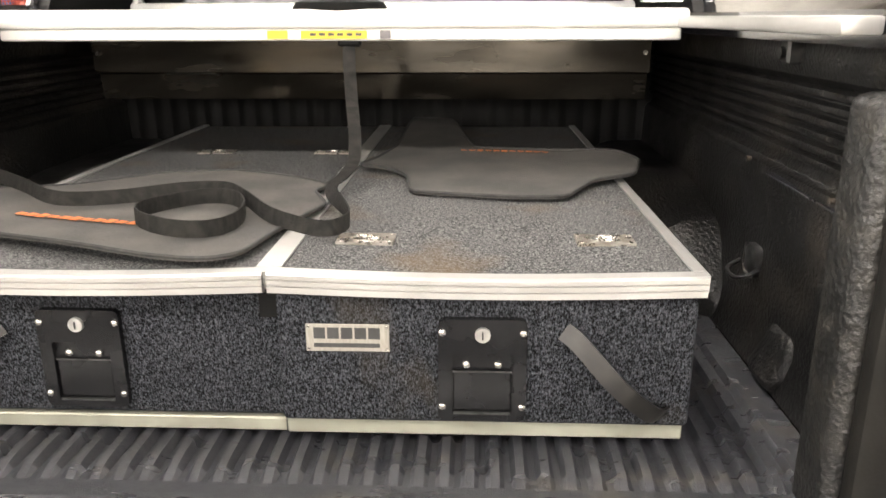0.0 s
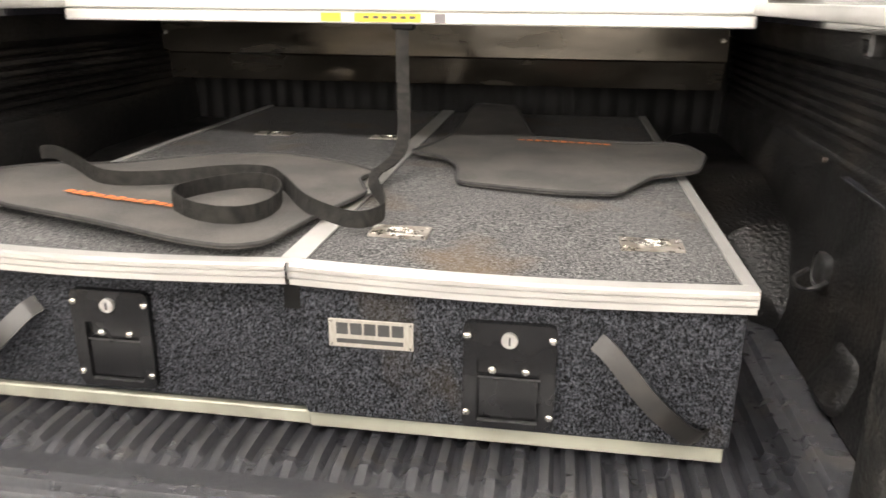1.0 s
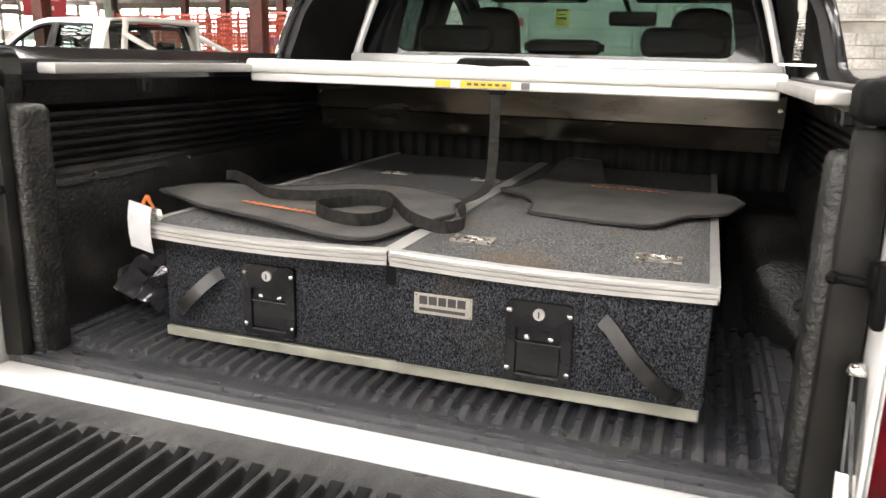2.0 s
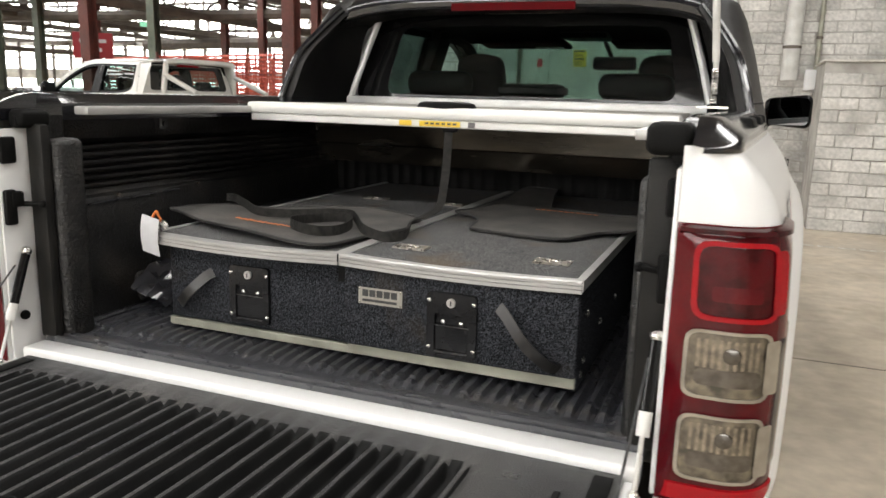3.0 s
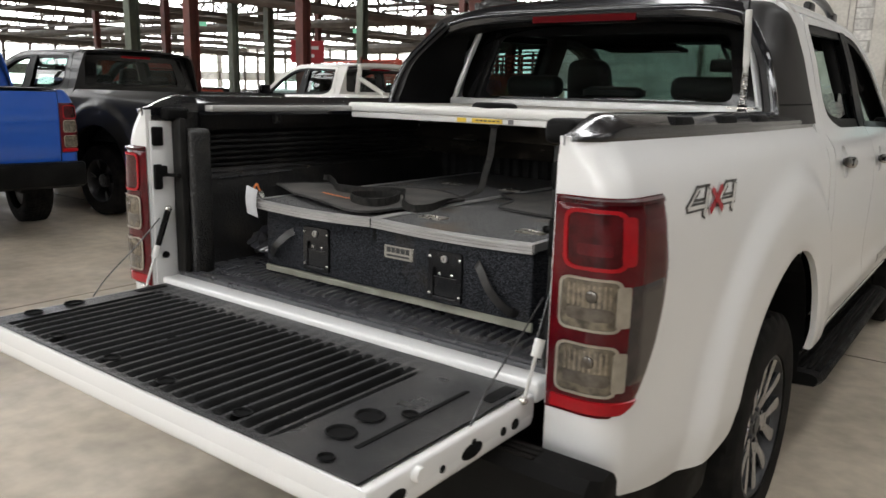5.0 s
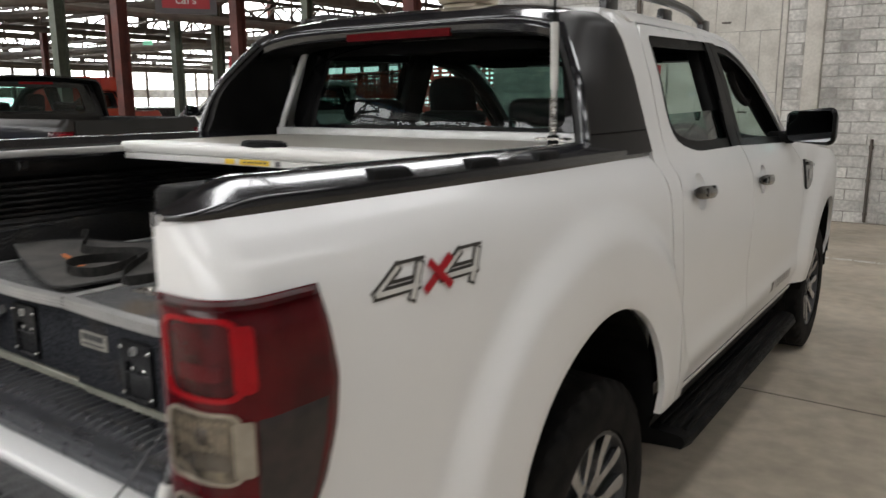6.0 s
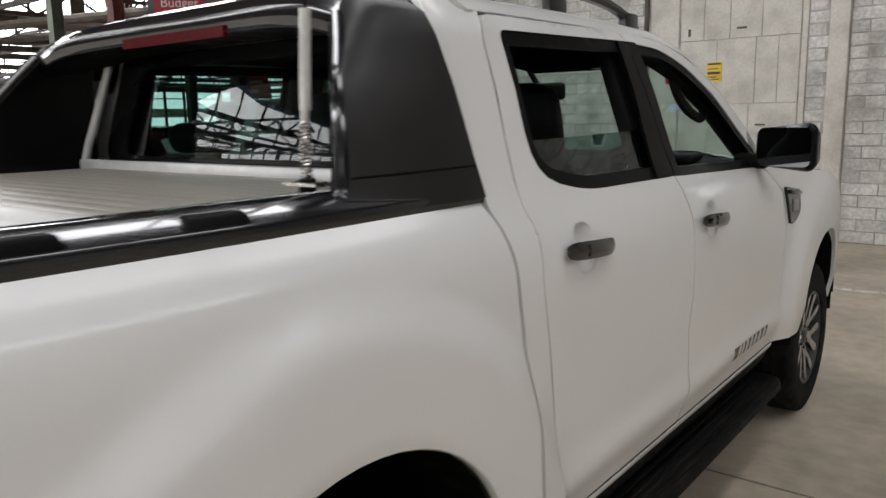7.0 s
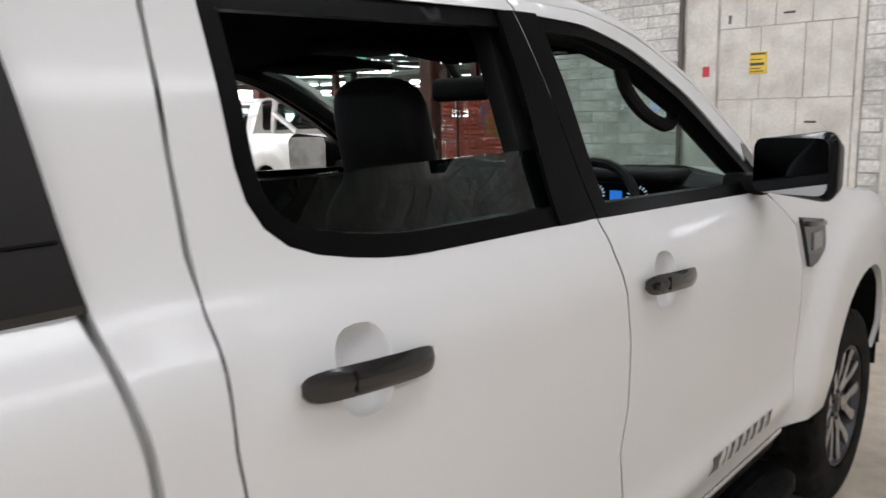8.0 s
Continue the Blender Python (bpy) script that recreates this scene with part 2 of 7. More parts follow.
SIGNGREY = mat("sign_edge_grey", (0.11, 0.10, 0.105), 0.5, base2=(0.13, 0.12, 0.12), scale=4)
SIGNWHITE = mat("sign_white", (0.8, 0.8, 0.8), 0.5, base2=(0.75, 0.75, 0.75), scale=5)
YELLOW = mat("warning_yellow", (0.72, 0.50, 0.03), 0.5, base2=(0.66, 0.44, 0.03), scale=20)
INKDARK = mat("dark_print", (0.03, 0.03, 0.03), 0.5, base2=(0.045, 0.045, 0.045), scale=50)
PAPER = mat("paper_tag", (0.55, 0.55, 0.56), 0.7, base2=(0.48, 0.48, 0.49), scale=30)
BARRIER = mat("orange_barrier_mesh", (0.62, 0.10, 0.05), 0.6, base2=(0.5, 0.08, 0.05), scale=3)
DECALGREY = mat("decal_grey", (0.14, 0.135, 0.125), 0.3, 0.2, (0.18, 0.17, 0.155), 40, coat=0.5)
DECALDARK = mat("decal_charcoal", (0.035, 0.032, 0.028), 0.35, 0.2, (0.05, 0.045, 0.04), 60, coat=0.4)
DECALSILVER = mat("decal_silver", (0.66, 0.645, 0.61), 0.35, 0.1, (0.58, 0.565, 0.53), 30, coat=0.2)
DECALRED = mat("decal_red", (0.36, 0.010, 0.018), 0.4, coat=0.2, spec=0.2, base2=(0.30, 0.008, 0.015), scale=40)
BRAKESTRIP = mat("dark_red_strip", (0.075, 0.0015, 0.003), 0.5, spec=0.04, base2=(0.06, 0.002, 0.003), scale=30)
DIALBLUE = glow("instrument_blue", (0.03, 0.22, 0.75), 0.5)
DIALWHITE = glow("instrument_white", (0.6, 0.7, 0.8), 0.4)
EXITGREEN = glow("exit_sign_green", (0.22, 0.62, 0.40), 0.75)
TUBE = glow("lamp_tube", (1.0, 0.95, 0.85), 8.0)


# ---- building helpers ----
from mathutils.geometry import delaunay_2d_cdt


def link_mesh(name, bm, material, smooth=True, angle=0.6):
    bm.normal_update()
    if smooth:
        for f in bm.faces:
            f.smooth = True
        for e in bm.edges:
            if len(e.link_faces) == 2 and e.calc_face_angle(0) > angle:
                e.smooth = False
    me = bpy.data.meshes.new(name)
    bm.to_mesh(me)
    bm.free()
    me.materials.append(material)
    return new(name, me)


def part(name, bm, material, parent, label="", smooth=True, angle=0.6):
    """One mesh under a thing or under a part."""
    ob = link_mesh(name, bm, material, smooth, angle)
    ob.parent = parent
    ob.matrix_parent_inverse = parent.matrix_world.inverted() if parent.parent is None else Matrix()
    if label:
        tagged(ob, label)
    return ob


def thing(name, label, category, group="", at=(0, 0, 0), kind=""):
    ob = new(name)
    ob.empty_display_size = 0.1
    ob.location = at
    ob.matrix_world = Matrix.Translation(at)
    return tagged(ob, label, category, group, kind)


def solo(name, bm, material, label, category, group="", kind="", smooth=True):
    return tagged(link_mesh(name, bm, material, smooth), label, category, group, kind)


def B():
    return bmesh.new()


def box(bm, x0, x1, y0, y1, z0, z1, bevel=0.0, seg=2, m=None):
    r = bmesh.ops.create_cube(bm, size=1.0)
    vs = r["verts"]
    mm = Matrix.Translation(((x0 + x1) / 2, (y0 + y1) / 2, (z0 + z1) / 2)) @ Matrix.Diagonal((abs(x1 - x0), abs(y1 - y0), abs(z1 - z0), 1))
    bmesh.ops.transform(bm, matrix=mm, verts=vs)
    if bevel:
        es = list({e for v in vs for e in v.link_edges})
        out = bmesh.ops.bevel(bm, geom=es, offset=bevel, segments=seg, profile=0.5, affect="EDGES")
        vs = list({v for v in out["verts"]} | {v for v in vs if v.is_valid})
    if m is not None:
        bmesh.ops.transform(bm, matrix=m, verts=vs)
    return bm


def rod(bm, a, b, r, r2=None, seg=12):
    a, b = Vector(a), Vector(b)
    d = b - a
    q = d.to_track_quat("Z", "Y").to_matrix().to_4x4()
    bmesh.ops.create_cone(bm, cap_ends=True, segments=seg, radius1=r, radius2=r if r2 is None else r2, depth=d.length, matrix=Matrix.Translation((a + b) / 2) @ q)
    return bm


def ball(bm, c, r, sx=1, sy=1, sz=1, seg=12):
    bmesh.ops.create_uvsphere(bm, u_segments=seg, v_segments=max(seg // 2, 4), radius=r, matrix=Matrix.Translation(c) @ Matrix.Diagonal((sx, sy, sz, 1)))
    return bm


def smooth_path(pts, n=8):
    """Catmull-Rom through points."""
    p = [Vector(q) for q in pts]
    p = [2 * p[0] - p[1]] + p + [2 * p[-1] - p[-2]]
    out = []
    for i in range(1, len(p) - 2):
        a, b, c, d = p[i - 1:i + 3]
        for k in range(n):
            t = k / n
            out.append(0.5 * (2 * b + (c - a) * t + (2 * a - 5 * b + 4 * c - d) * t * t + (3 * b - a - 3 * c + d) * t ** 3))
    out.append(p[-2])
    return out


def tube(bm, pts, r, seg=8, cap=True):
    """Round sweep along points."""
    p = [Vector(q) for q in pts]
    rings, up = [], Vector((0.13, 0.21, 1)).normalized()
    for i, c in enumerate(p):
        d = (p[min(i + 1, len(p) - 1)] - p[max(i - 1, 0)]).normalized()
        s = d.cross(up)
        s = s.normalized() if s.length > 1e-4 else d.orthogonal().normalized()
        u = s.cross(d).normalized()
        rr = r(i / (len(p) - 1)) if callable(r) else r
        rings.append([bm.verts.new(c + rr * (math.cos(6.2832 * k / seg) * s + math.sin(6.2832 * k / seg) * u)) for k in range(seg)])
    for a, b in zip(rings, rings[1:]):
        for k in range(seg):
            bm.faces.new((a[k], a[(k + 1) % seg], b[(k + 1) % seg], b[k]))
    if cap:
        bm.faces.new(rings[0][::-1])
        bm.faces.new(rings[-1])
    return bm


def ribbon(bm, pts, width, thick, flat):
    """A strap: rectangular section swept along points; flat(i) gives the direction across its width."""
    p = [Vector(q) for q in pts]
    rings = []
    for i, c in enumerate(p):
        d = (p[min(i + 1, len(p) - 1)] - p[max(i - 1, 0)]).normalized()
        w = Vector(flat(i / (len(p) - 1)))
        w = (w - d * w.dot(d)).normalized()
        n = w.cross(d)
        rings.append([bm.verts.new(c + a * width / 2 * w + e * thick / 2 * n) for a, e in ((-1, -1), (1, -1), (1, 1), (-1, 1))])
    for a, b in zip(rings, rings[1:]):
        for k in range(4):
            bm.faces.new((a[k], a[(k + 1) % 4], b[(k + 1) % 4], b[k]))
    bm.faces.new(rings[0][::-1])
    bm.faces.new(rings[-1])
    return bm


def sheet(bm, nu, nv, fn, thick=0.0, flip=False):
    """A grid surface fn(u, v) -> point; with thickness it becomes a closed shell."""
    g = [[bm.verts.new(fn(i / nu, j / nv)) for j in range(nv + 1)] for i in range(nu + 1)]
    for i in range(nu):
        for j in range(nv):
            q = (g[i][j], g[i + 1][j], g[i + 1][j + 1], g[i][j + 1])
            bm.faces.new(q[::-1] if flip else q)
    if thick:
        bm.normal_update()
        bmesh.ops.solidify(bm, geom=bm.faces[:], thickness=thick)
    return bm


def resample(poly, step):
    out = []
    for i, a in enumerate(poly):
        b = poly[(i + 1) % len(poly)]
        n = max(1, int(math.ceil(math.dist(a, b) / step)))
        out += [(a[0] + (b[0] - a[0]) * k / n, a[1] + (b[1] - a[1]) * k / n) for k in range(n)]
    return out


def rounded(poly, r, n=4):
    """Round the corners of a 2D polygon; r is one radius or one a corner."""
    out = []
    for i, p in enumerate(poly):
        rr = r[i] if isinstance(r, (list, tuple)) else r
        a, b = Vector(poly[i - 1]), Vector(poly[(i + 1) % len(poly)])
        p = Vector(p)
        if rr <= 0:
            out.append(tuple(p))
            continue
        da, db = (a - p), (b - p)
        k = min(rr, da.length * 0.49, db.length * 0.49)
        s, e = p + da.normalized() * k, p + db.normalized() * k
        for j in range(n + 1):
            t = j / n
            q = (1 - t) ** 2 * s + 2 * t * (1 - t) * p + t * t * e
            out.append(tuple(q))
    return out


def inside(poly, x, y):
    c = False
    for i in range(len(poly)):
        (x1, y1), (x2, y2) = poly[i - 1], poly[i]
        if (y1 > y) != (y2 > y) and x < (x2 - x1) * (y - y1) / (y2 - y1) + x1:
            c = not c
    return c


def patch(bm, outer, holes, fn, step=0.05, fold=0.015, inward=None):
    """A curved panel with holes: outline and holes in the panel's own plane, fn(a, b) -> point. Its rims fold inwards."""
    loops = [resample(outer, step)] + [resample(h, step) for h in holes]
    pts, edges = [], []
    for lp in loops:
        k = len(pts)
        pts += [Vector(p) for p in lp]
        edges += [(k + i, k + (i + 1) % len(lp)) for i in range(len(lp))]
    bound = np.array([tuple(p) for p in pts])
    xs, ys = [p[0] for p in outer], [p[1] for p in outer]
    x = min(xs) + step / 2
    while x < max(xs):
        y = min(ys) + step / 2
        while y < max(ys):
            if inside(loops[0], x, y) and not any(inside(h, x, y) for h in loops[1:]) and np.min(np.hypot(bound[:, 0] - x, bound[:, 1] - y)) > step * 0.55:
                pts.append(Vector((x, y)))
            y += step
        x += step
    v2, e2, f2, _, _, _ = delaunay_2d_cdt(pts, edges, [], 0, 1e-6)
    vs = [bm.verts.new(fn(p[0], p[1])) for p in v2]
    made = []
    for f in f2:
        c = sum((v2[i] for i in f), Vector((0, 0))) / len(f)
        if inside(loops[0], *c) and not any(inside(h, *c) for h in loops[1:]):
            try:
                made.append(bm.faces.new([vs[i] for i in f]))
            except ValueError:
                pass
    for v in vs:
        if not v.link_faces:
            bm.verts.remove(v)
    if fold:
        rim = [e for f in made for e in f.edges if len(e.link_faces) == 1]
        out = bmesh.ops.extrude_edge_only(bm, edges=list(set(rim)))
        nv = [g for g in out["geom"] if isinstance(g, bmesh.types.BMVert)]
        for v in nv:
            v.co += Vector(inward) * fold
    return bm


def lathe(bm, profile, seg, m=None, closed=False):
    """Revolve (radius, height) pairs about the local z axis."""
    rings = []
    for r, h in profile:
        rings.append([bm.verts.new((r * math.cos(6.28319 * k / seg), r * math.sin(6.28319 * k / seg), h)) for k in range(seg)])
    pairs = list(zip(rings, rings[1:])) + ([(rings[-1], rings[0])] if closed else [])
    for a, b in pairs:
        for k in range(seg):
            bm.faces.new((a[k], a[(k + 1) % seg], b[(k + 1) % seg], b[k]))
    if m is not None:
        bmesh.ops.transform(bm, matrix=m, verts=[v for r in rings for v in r])
    return bm


def lerp_table(table, x):
    if x <= table[0][0]:
        return table[0][1]
    for (a, p), (b, q) in zip(table, table[1:]):
        if x <= b:
            t = (x - a) / (b - a)
            return p + (q - p) * t
    return table[-1][1]


def smoothstep(a, b, x):
    t = min(max((x - a) / (b - a), 0.0), 1.0)
    return t * t * (3 - 2 * t)


def mirror_x(bm):
    """The same mesh on the other side of the vehicle."""
    for v in bm.verts:
        v.co.x = -v.co.x
    bmesh.ops.reverse_faces(bm, faces=bm.faces[:])
    return bm


def fix_normals(bm):
    bmesh.ops.recalc_face_normals(bm, faces=bm.faces[:])
    return bm

# ---- the hall ----
X0, X1, Y0, Y1, EAVES, YF = -62.0, 12.0, -16.0, 10.05, 6.2, 46.0
bm = B()
sheet(bm, 1, 1, lambda u, v: (X0 - 2 + (X1 - X0 + 4) * u, Y0 - 40 + (Y1 + 60 - Y0 + 40) * v, 0.0))
tagged(link_mesh("floor", bm, CONCRETE), "worn stained concrete hall floor", "floor", kind="structure")
# end wall by the vehicle: brick with a concrete-panelled bay; bricks are laid at the end of the file
bm = B()
box(bm, -4.9, X1, Y1 - 0.003, Y1 + 0.33, 0, 7.0)
wall_north = tagged(link_mesh("wall_north", bm, MORTAR), "painted brick end wall of the hall", "wall", kind="structure")
bm = B()
box(bm, X0, -4.9, YF, YF + 0.3, 0, 1.2)
box(bm, X0, -4.9, YF, YF + 0.3, 1.95, 2.75)
box(bm, X0, -4.9, YF, YF + 0.3, 4.55, 7.0)
tagged(link_mesh("wall_far", bm, BRICKPAINT2), "distant painted end wall of the hall", "wall", kind="structure")
bm = B()
box(bm, -4.9, -4.6, Y1 + 0.33, YF, 0, 7.0)
tagged(link_mesh("wall_return", bm, BRICKPAINT2), "painted return wall", "wall", kind="structure")
bm = B()
box(bm, X1, X1 + 0.3, Y0, Y1 + 0.33, 0, 7.0)
tagged(link_mesh("wall_east", bm, BRICKPAINT2), "painted brick side wall", "wall", kind="structure")
bm = B()
for a, b, c, d in ((X0, -2.2, 0, 3.0), (5.2, X1 + 0.3, 0, 3.0), (X0, -26.0, 3.0, 7.0), (-26.0, X1 + 0.3, 5.7, 7.0), (X1 - 1.0, X1 + 0.3, 3.0, 5.7)):
    box(bm, a, b, Y0 - 0.3, Y0, c, d)
tagged(link_mesh("wall_south", bm, BRICKPAINT2), "painted wall with a wide open doorway", "wall", kind="structure")
# unseen clerestory added so the rear glass mirrors bright panes and bars
bm = B()
for k in range(32):
    x = -26.0 + 1.16 * k
    box(bm, x, x + (0.3 if k % 5 == 0 else 0.09), Y0 - 0.2, Y0 - 0.1, 3.0, 5.7)
for z in (3.0, 3.9, 4.8):
    box(bm, -26.0, X1 - 1.0, Y0 - 0.22, Y0 - 0.08, z, z + 0.12)
tagged(link_mesh("window_4", bm, STEELDARK), "dark steel bars of the long clerestory window", "window", kind="structure")
bm = B()
sheet(bm, 1, 1, lambda u, v: (-26.0 + (X1 + 25.0) * u, Y0 - 0.32, 3.0 + 2.7 * v))
tagged(link_mesh("backdrop_south", bm, DAYLIGHT), "bright daylight outside the clerestory", "daylight", kind="structure")
# far glazed wall
bm = B()
box(bm, X0 - 0.3, X0, Y0, YF, 0, 1.2)
box(bm, X0 - 0.3, X0, Y0, YF, 1.95, 2.75)
box(bm, X0 - 0.3, X0, Y0, YF, 4.55, 7.0)
tagged(link_mesh("wall_west", bm, BRICKPAINT2), "distant wall with a long band of windows", "wall", kind="structure")
bm = B()
sheet(bm, 1, 1, lambda u, v: (X0 - 0.4, Y0 + (YF - Y0) * u, 1.1 + 3.9 * v))
sheet(bm, 1, 1, lambda u, v: (X0 + (-4.9 - X0) * u, YF + 0.4, 1.1 + 3.9 * v))
tagged(link_mesh("backdrop", bm, DAYLIGHT), "bright daylight outside the far windows", "daylight", kind="structure")
bm = B()
for k in range(30):
    y = Y0 + 2 * k
    box(bm, X0 - 0.1, X0 + 0.1, y, y + 0.2, 1.2, 4.9)
    x = X0 + 1.9 * k
    box(bm, x, x + 0.2, YF - 0.1, YF + 0.1, 1.2, 4.9)
for z in (3.6, 4.25):
    box(bm, X0 - 0.08, X0 + 0.08, Y0, YF, z, z + 0.1)
    box(bm, X0, -4.9, YF - 0.08, YF + 0.08, z, z + 0.1)
tagged(link_mesh("window_1", bm, STEELDARK), "dark steel window bars", "window", kind="structure")

# saw-tooth roof: each bay rises to the west and ends in a glazed face
TOOTH, LOW, HIGH = 7.0, 4.75, 7.2
bays = []
x = -9.0
while x > X0:
    bays.append(x)
    x -= TOOTH
bm = B()
for x in bays:
    sheet(bm, 1, 1, lambda u, v, x=x: (x - TOOTH * u, Y0 + (YF - Y0) * v, LOW + (HIGH - LOW) * u))
box(bm, -9.0, X1 + 0.3, Y0 - 0.3, YF, EAVES, EAVES + 0.1)
# added upstand, keeps sky light out of the step in the roof
box(bm, -9.06, -8.96, Y0 - 0.3, YF, 4.85, EAVES)
tagged(link_mesh("ceiling", bm, ROOFSHEET), "dark saw-tooth sheet roof", "roof", kind="structure")
bm = B()
for x in bays:
    xx = x - TOOTH + 0.05
    sheet(bm, 1, 1, lambda u, v, xx=xx: (xx, Y0 + (YF - Y0) * u, LOW + 0.10 + (HIGH - LOW - 0.2) * v))
tagged(link_mesh("window_2", bm, DAYLIGHT), "bright roof glazing", "window", kind="structure")
# bars of the roof glazing and the trusses in each bay
bm = B()
for x in bays:
    xx = x - TOOTH
    for k in range(48):
        y = Y0 + 1.3 * k + random.uniform(-0.1, 0.1)
        box(bm, xx + 0.08, xx + 0.16, y, y + (0.45 if random.random() < 0.15 else 0.08), LOW, HIGH)
    box(bm, xx + 0.08, xx + 0.2, Y0, YF, LOW + 0.95, LOW + 1.1)
    box(bm, xx - 0.1, xx + 0.30, Y0, YF, LOW - 0.15, LOW + 0.10)
tagged(link_mesh("window_3", bm, STEELDARK), "dark glazing bars and gutters", "window", kind="structure")


def truss(y, x0, x1, low, high):
    """A light lattice girder along x."""
    bm = B()
    n = max(2, int(abs(x1 - x0) / 1.2))
    box(bm, min(x0, x1), max(x0, x1), y - 0.05, y + 0.05, low, low + 0.12)
    box(bm, min(x0, x1), max(x0, x1), y - 0.05, y + 0.05, high, high + 0.1)
    for i in range(n):
        a, b = x0 + (x1 - x0) * i / n, x0 + (x1 - x0) * (i + 1) / n
        rod(bm, (a, y, low + 0.05), ((a + b) / 2, y, high), 0.04, seg=5)
        rod(bm, ((a + b) / 2, y, high), (b, y, low + 0.05), 0.04, seg=5)
    return solo("roof_truss", bm, STEELDARK, "dark lattice steel roof truss", "truss", "roof trusses")


for y in (-13, -7.5, -2, 3.5, 8.8, 14, 20, 26, 32, 39):
    truss(y, X1, -9.0, 5.2, 6.1)
    truss(y, -9.0, -30.0, 4.35, 4.95)
    truss(y, -30.0, -58.0, 4.35, 4.95)
for x in (-12.5, -19.5, -26.5):
    bm = B()
    for y0 in range(-14, 30, 2):
        rod(bm, (x, y0, 4.4), (x + 0.02, y0 + 1, 5.0), 0.035, seg=5)
        rod(bm, (x, y0 + 1, 5.0), (x + 0.02, y0 + 2, 4.4), 0.035, seg=5)
    box(bm, x - 0.05, x + 0.05, -14, 32, 4.34, 4.46)
    box(bm, x - 0.05, x + 0.05, -14, 32, 4.95, 5.05)
    solo("roof_truss", bm, STEELDARK, "dark lattice steel roof truss", "truss", "roof trusses")


def filler_run(x0, y0, x1, y1, z, r, label):
    """A made-up dark run hung along the hall to break up the bright windows, with its hangers."""
    ob = thing("service_duct", label, "duct", "hung ducts", ((x0 + x1) / 2, (y0 + y1) / 2, z))
    bm = B()
    rod(bm, (x0, y0, z), (x1, y1, z), r, seg=8)
    part("duct", bm, STEELDARK, ob)
    n = int(math.dist((x0, y0), (x1, y1)) / 4)
    for k in range(n):
        t = (k + 0.5) / n
        x, y = x0 + (x1 - x0) * t, y0 + (y1 - y0) * t
        bm = B()
        rod(bm, (x, y, z), (x, y, 5.2), 0.015, seg=5)
        part("hanger", bm, STEELDARK, ob)


for _k, (_x0, _y0, _x1, _y1, _z, _r) in enumerate(((-16, 8, -16, 40, 3.75, 0.12), (-24, -6, -24, 40, 3.9, 0.10), (-30, 10, -10, 13.5, 4.15, 0.12), (-40, 2, -12, 9, 3.7, 0.10), (-38, -10, -38, 44, 3.4, 0.14), (-45, 18, -8, 20.5, 3.85, 0.16), (-28, 30, -6, 27, 3.6, 0.25))):
    filler_run(_x0, _y0, _x1, _y1, _z, _r, "dark dusty duct hung below the roof trusses")


def column(x, y, colour, label, w=0.22, h=6.0):
    """A rolled steel H column with a base plate and bolts."""
    ob = thing("steel_column", label, "column", "hall columns", (x, y, 0))
    bm = B()
    box(bm, x - w / 2, x + w / 2, y - w / 2, y - w / 2 + 0.02, 0.02, h)
    box(bm, x - w / 2, x + w / 2, y + w / 2 - 0.02, y + w / 2, 0.02, h)
    box(bm, x - 0.012, x + 0.012, y - w / 2 + 0.02, y + w / 2 - 0.02, 0.02, h)
    part("shaft", bm, colour, ob)
    bm = B()
    box(bm, x - w * 0.8, x + w * 0.8, y - w * 0.8, y + w * 0.8, 0, 0.02, 0.004, 1)
    part("base_plate", bm, colour, ob)
    bm = B()
    for s in (-1, 1):
        rod(bm, (x + s * w * 0.4, y, h - 0.9), (x + s * 1.0, y, h - 0.1), 0.05, seg=6)
    part("knee_brace", bm, colour, ob)
    return ob


COLUMNS = [(-6.2, 9.6, STEELRED), (-10.4, 9.5, STEELRED), (-12.0, 8.0, STEELRED), (-13.2, 7.45, STEELGREEN), (-10.5, 17.5, STEELRED), (-22, 14, STEELRED), (-23, 8.5, STEELGREEN), (-23.5, 3.0, STEELRED),
           (-16.5, 12.5, STEELGREEN), (-18.2, 15.2, STEELGREEN), (-12.8, 13.8, STEELGREEN), (-20.5, 17.2, STEELGREEN), (-17.0, 22.0, STEELRED), (-30, 16, STEELRED), (-31, 9.5, STEELRED), (-32, 4, STEELGREEN), (-22, 21, STEELRED), (-40, 13, STEELRED), (-14, 20, STEELRED)]
for _x, _y, _c in COLUMNS:
    column(_x, _y, _c, "oxide-red steel column on the concrete floor" if _c is STEELRED else "faded green steel column on the concrete floor")

# ---- the white dual-cab utility ----
TRUCK_LABEL = "white dual-cab utility with charcoal sports bar and lowered tailgate"
truck = thing("pickup_truck", TRUCK_LABEL, "pickup truck")
REAR_Y, FRONT_Y, HUB_Z = 1.11, 4.37, 0.385
WIDTH = [(0.50, 0.905), (0.56, 0.918), (0.64, 0.933), (0.80, 0.936), (1.0, 0.937), (1.10, 0.936), (1.20, 0.931), (1.25, 0.9245), (1.285, 0.914), (1.312, 0.900), (1.335, 0.882), (1.355, 0.864), (1.37, 0.846)]
UPPER = [(1.28, 0.905), (1.30, 0.895), (1.335, 0.876), (1.40, 0.853), (1.50, 0.826), (1.60, 0.80), (1.70, 0.766), (1.76, 0.742), (1.79, 0.71), (1.81, 0.67)]


def eased(table, z, reach=0.010):
    """A section table read with its corners rounded off."""
    return sum(k * lerp_table(table, z + reach * d) for k, d in ((0.06, -1.5), (0.12, -1.0), (0.20, -0.5), (0.24, 0.0), (0.20, 0.5), (0.12, 1.0), (0.06, 1.5)))


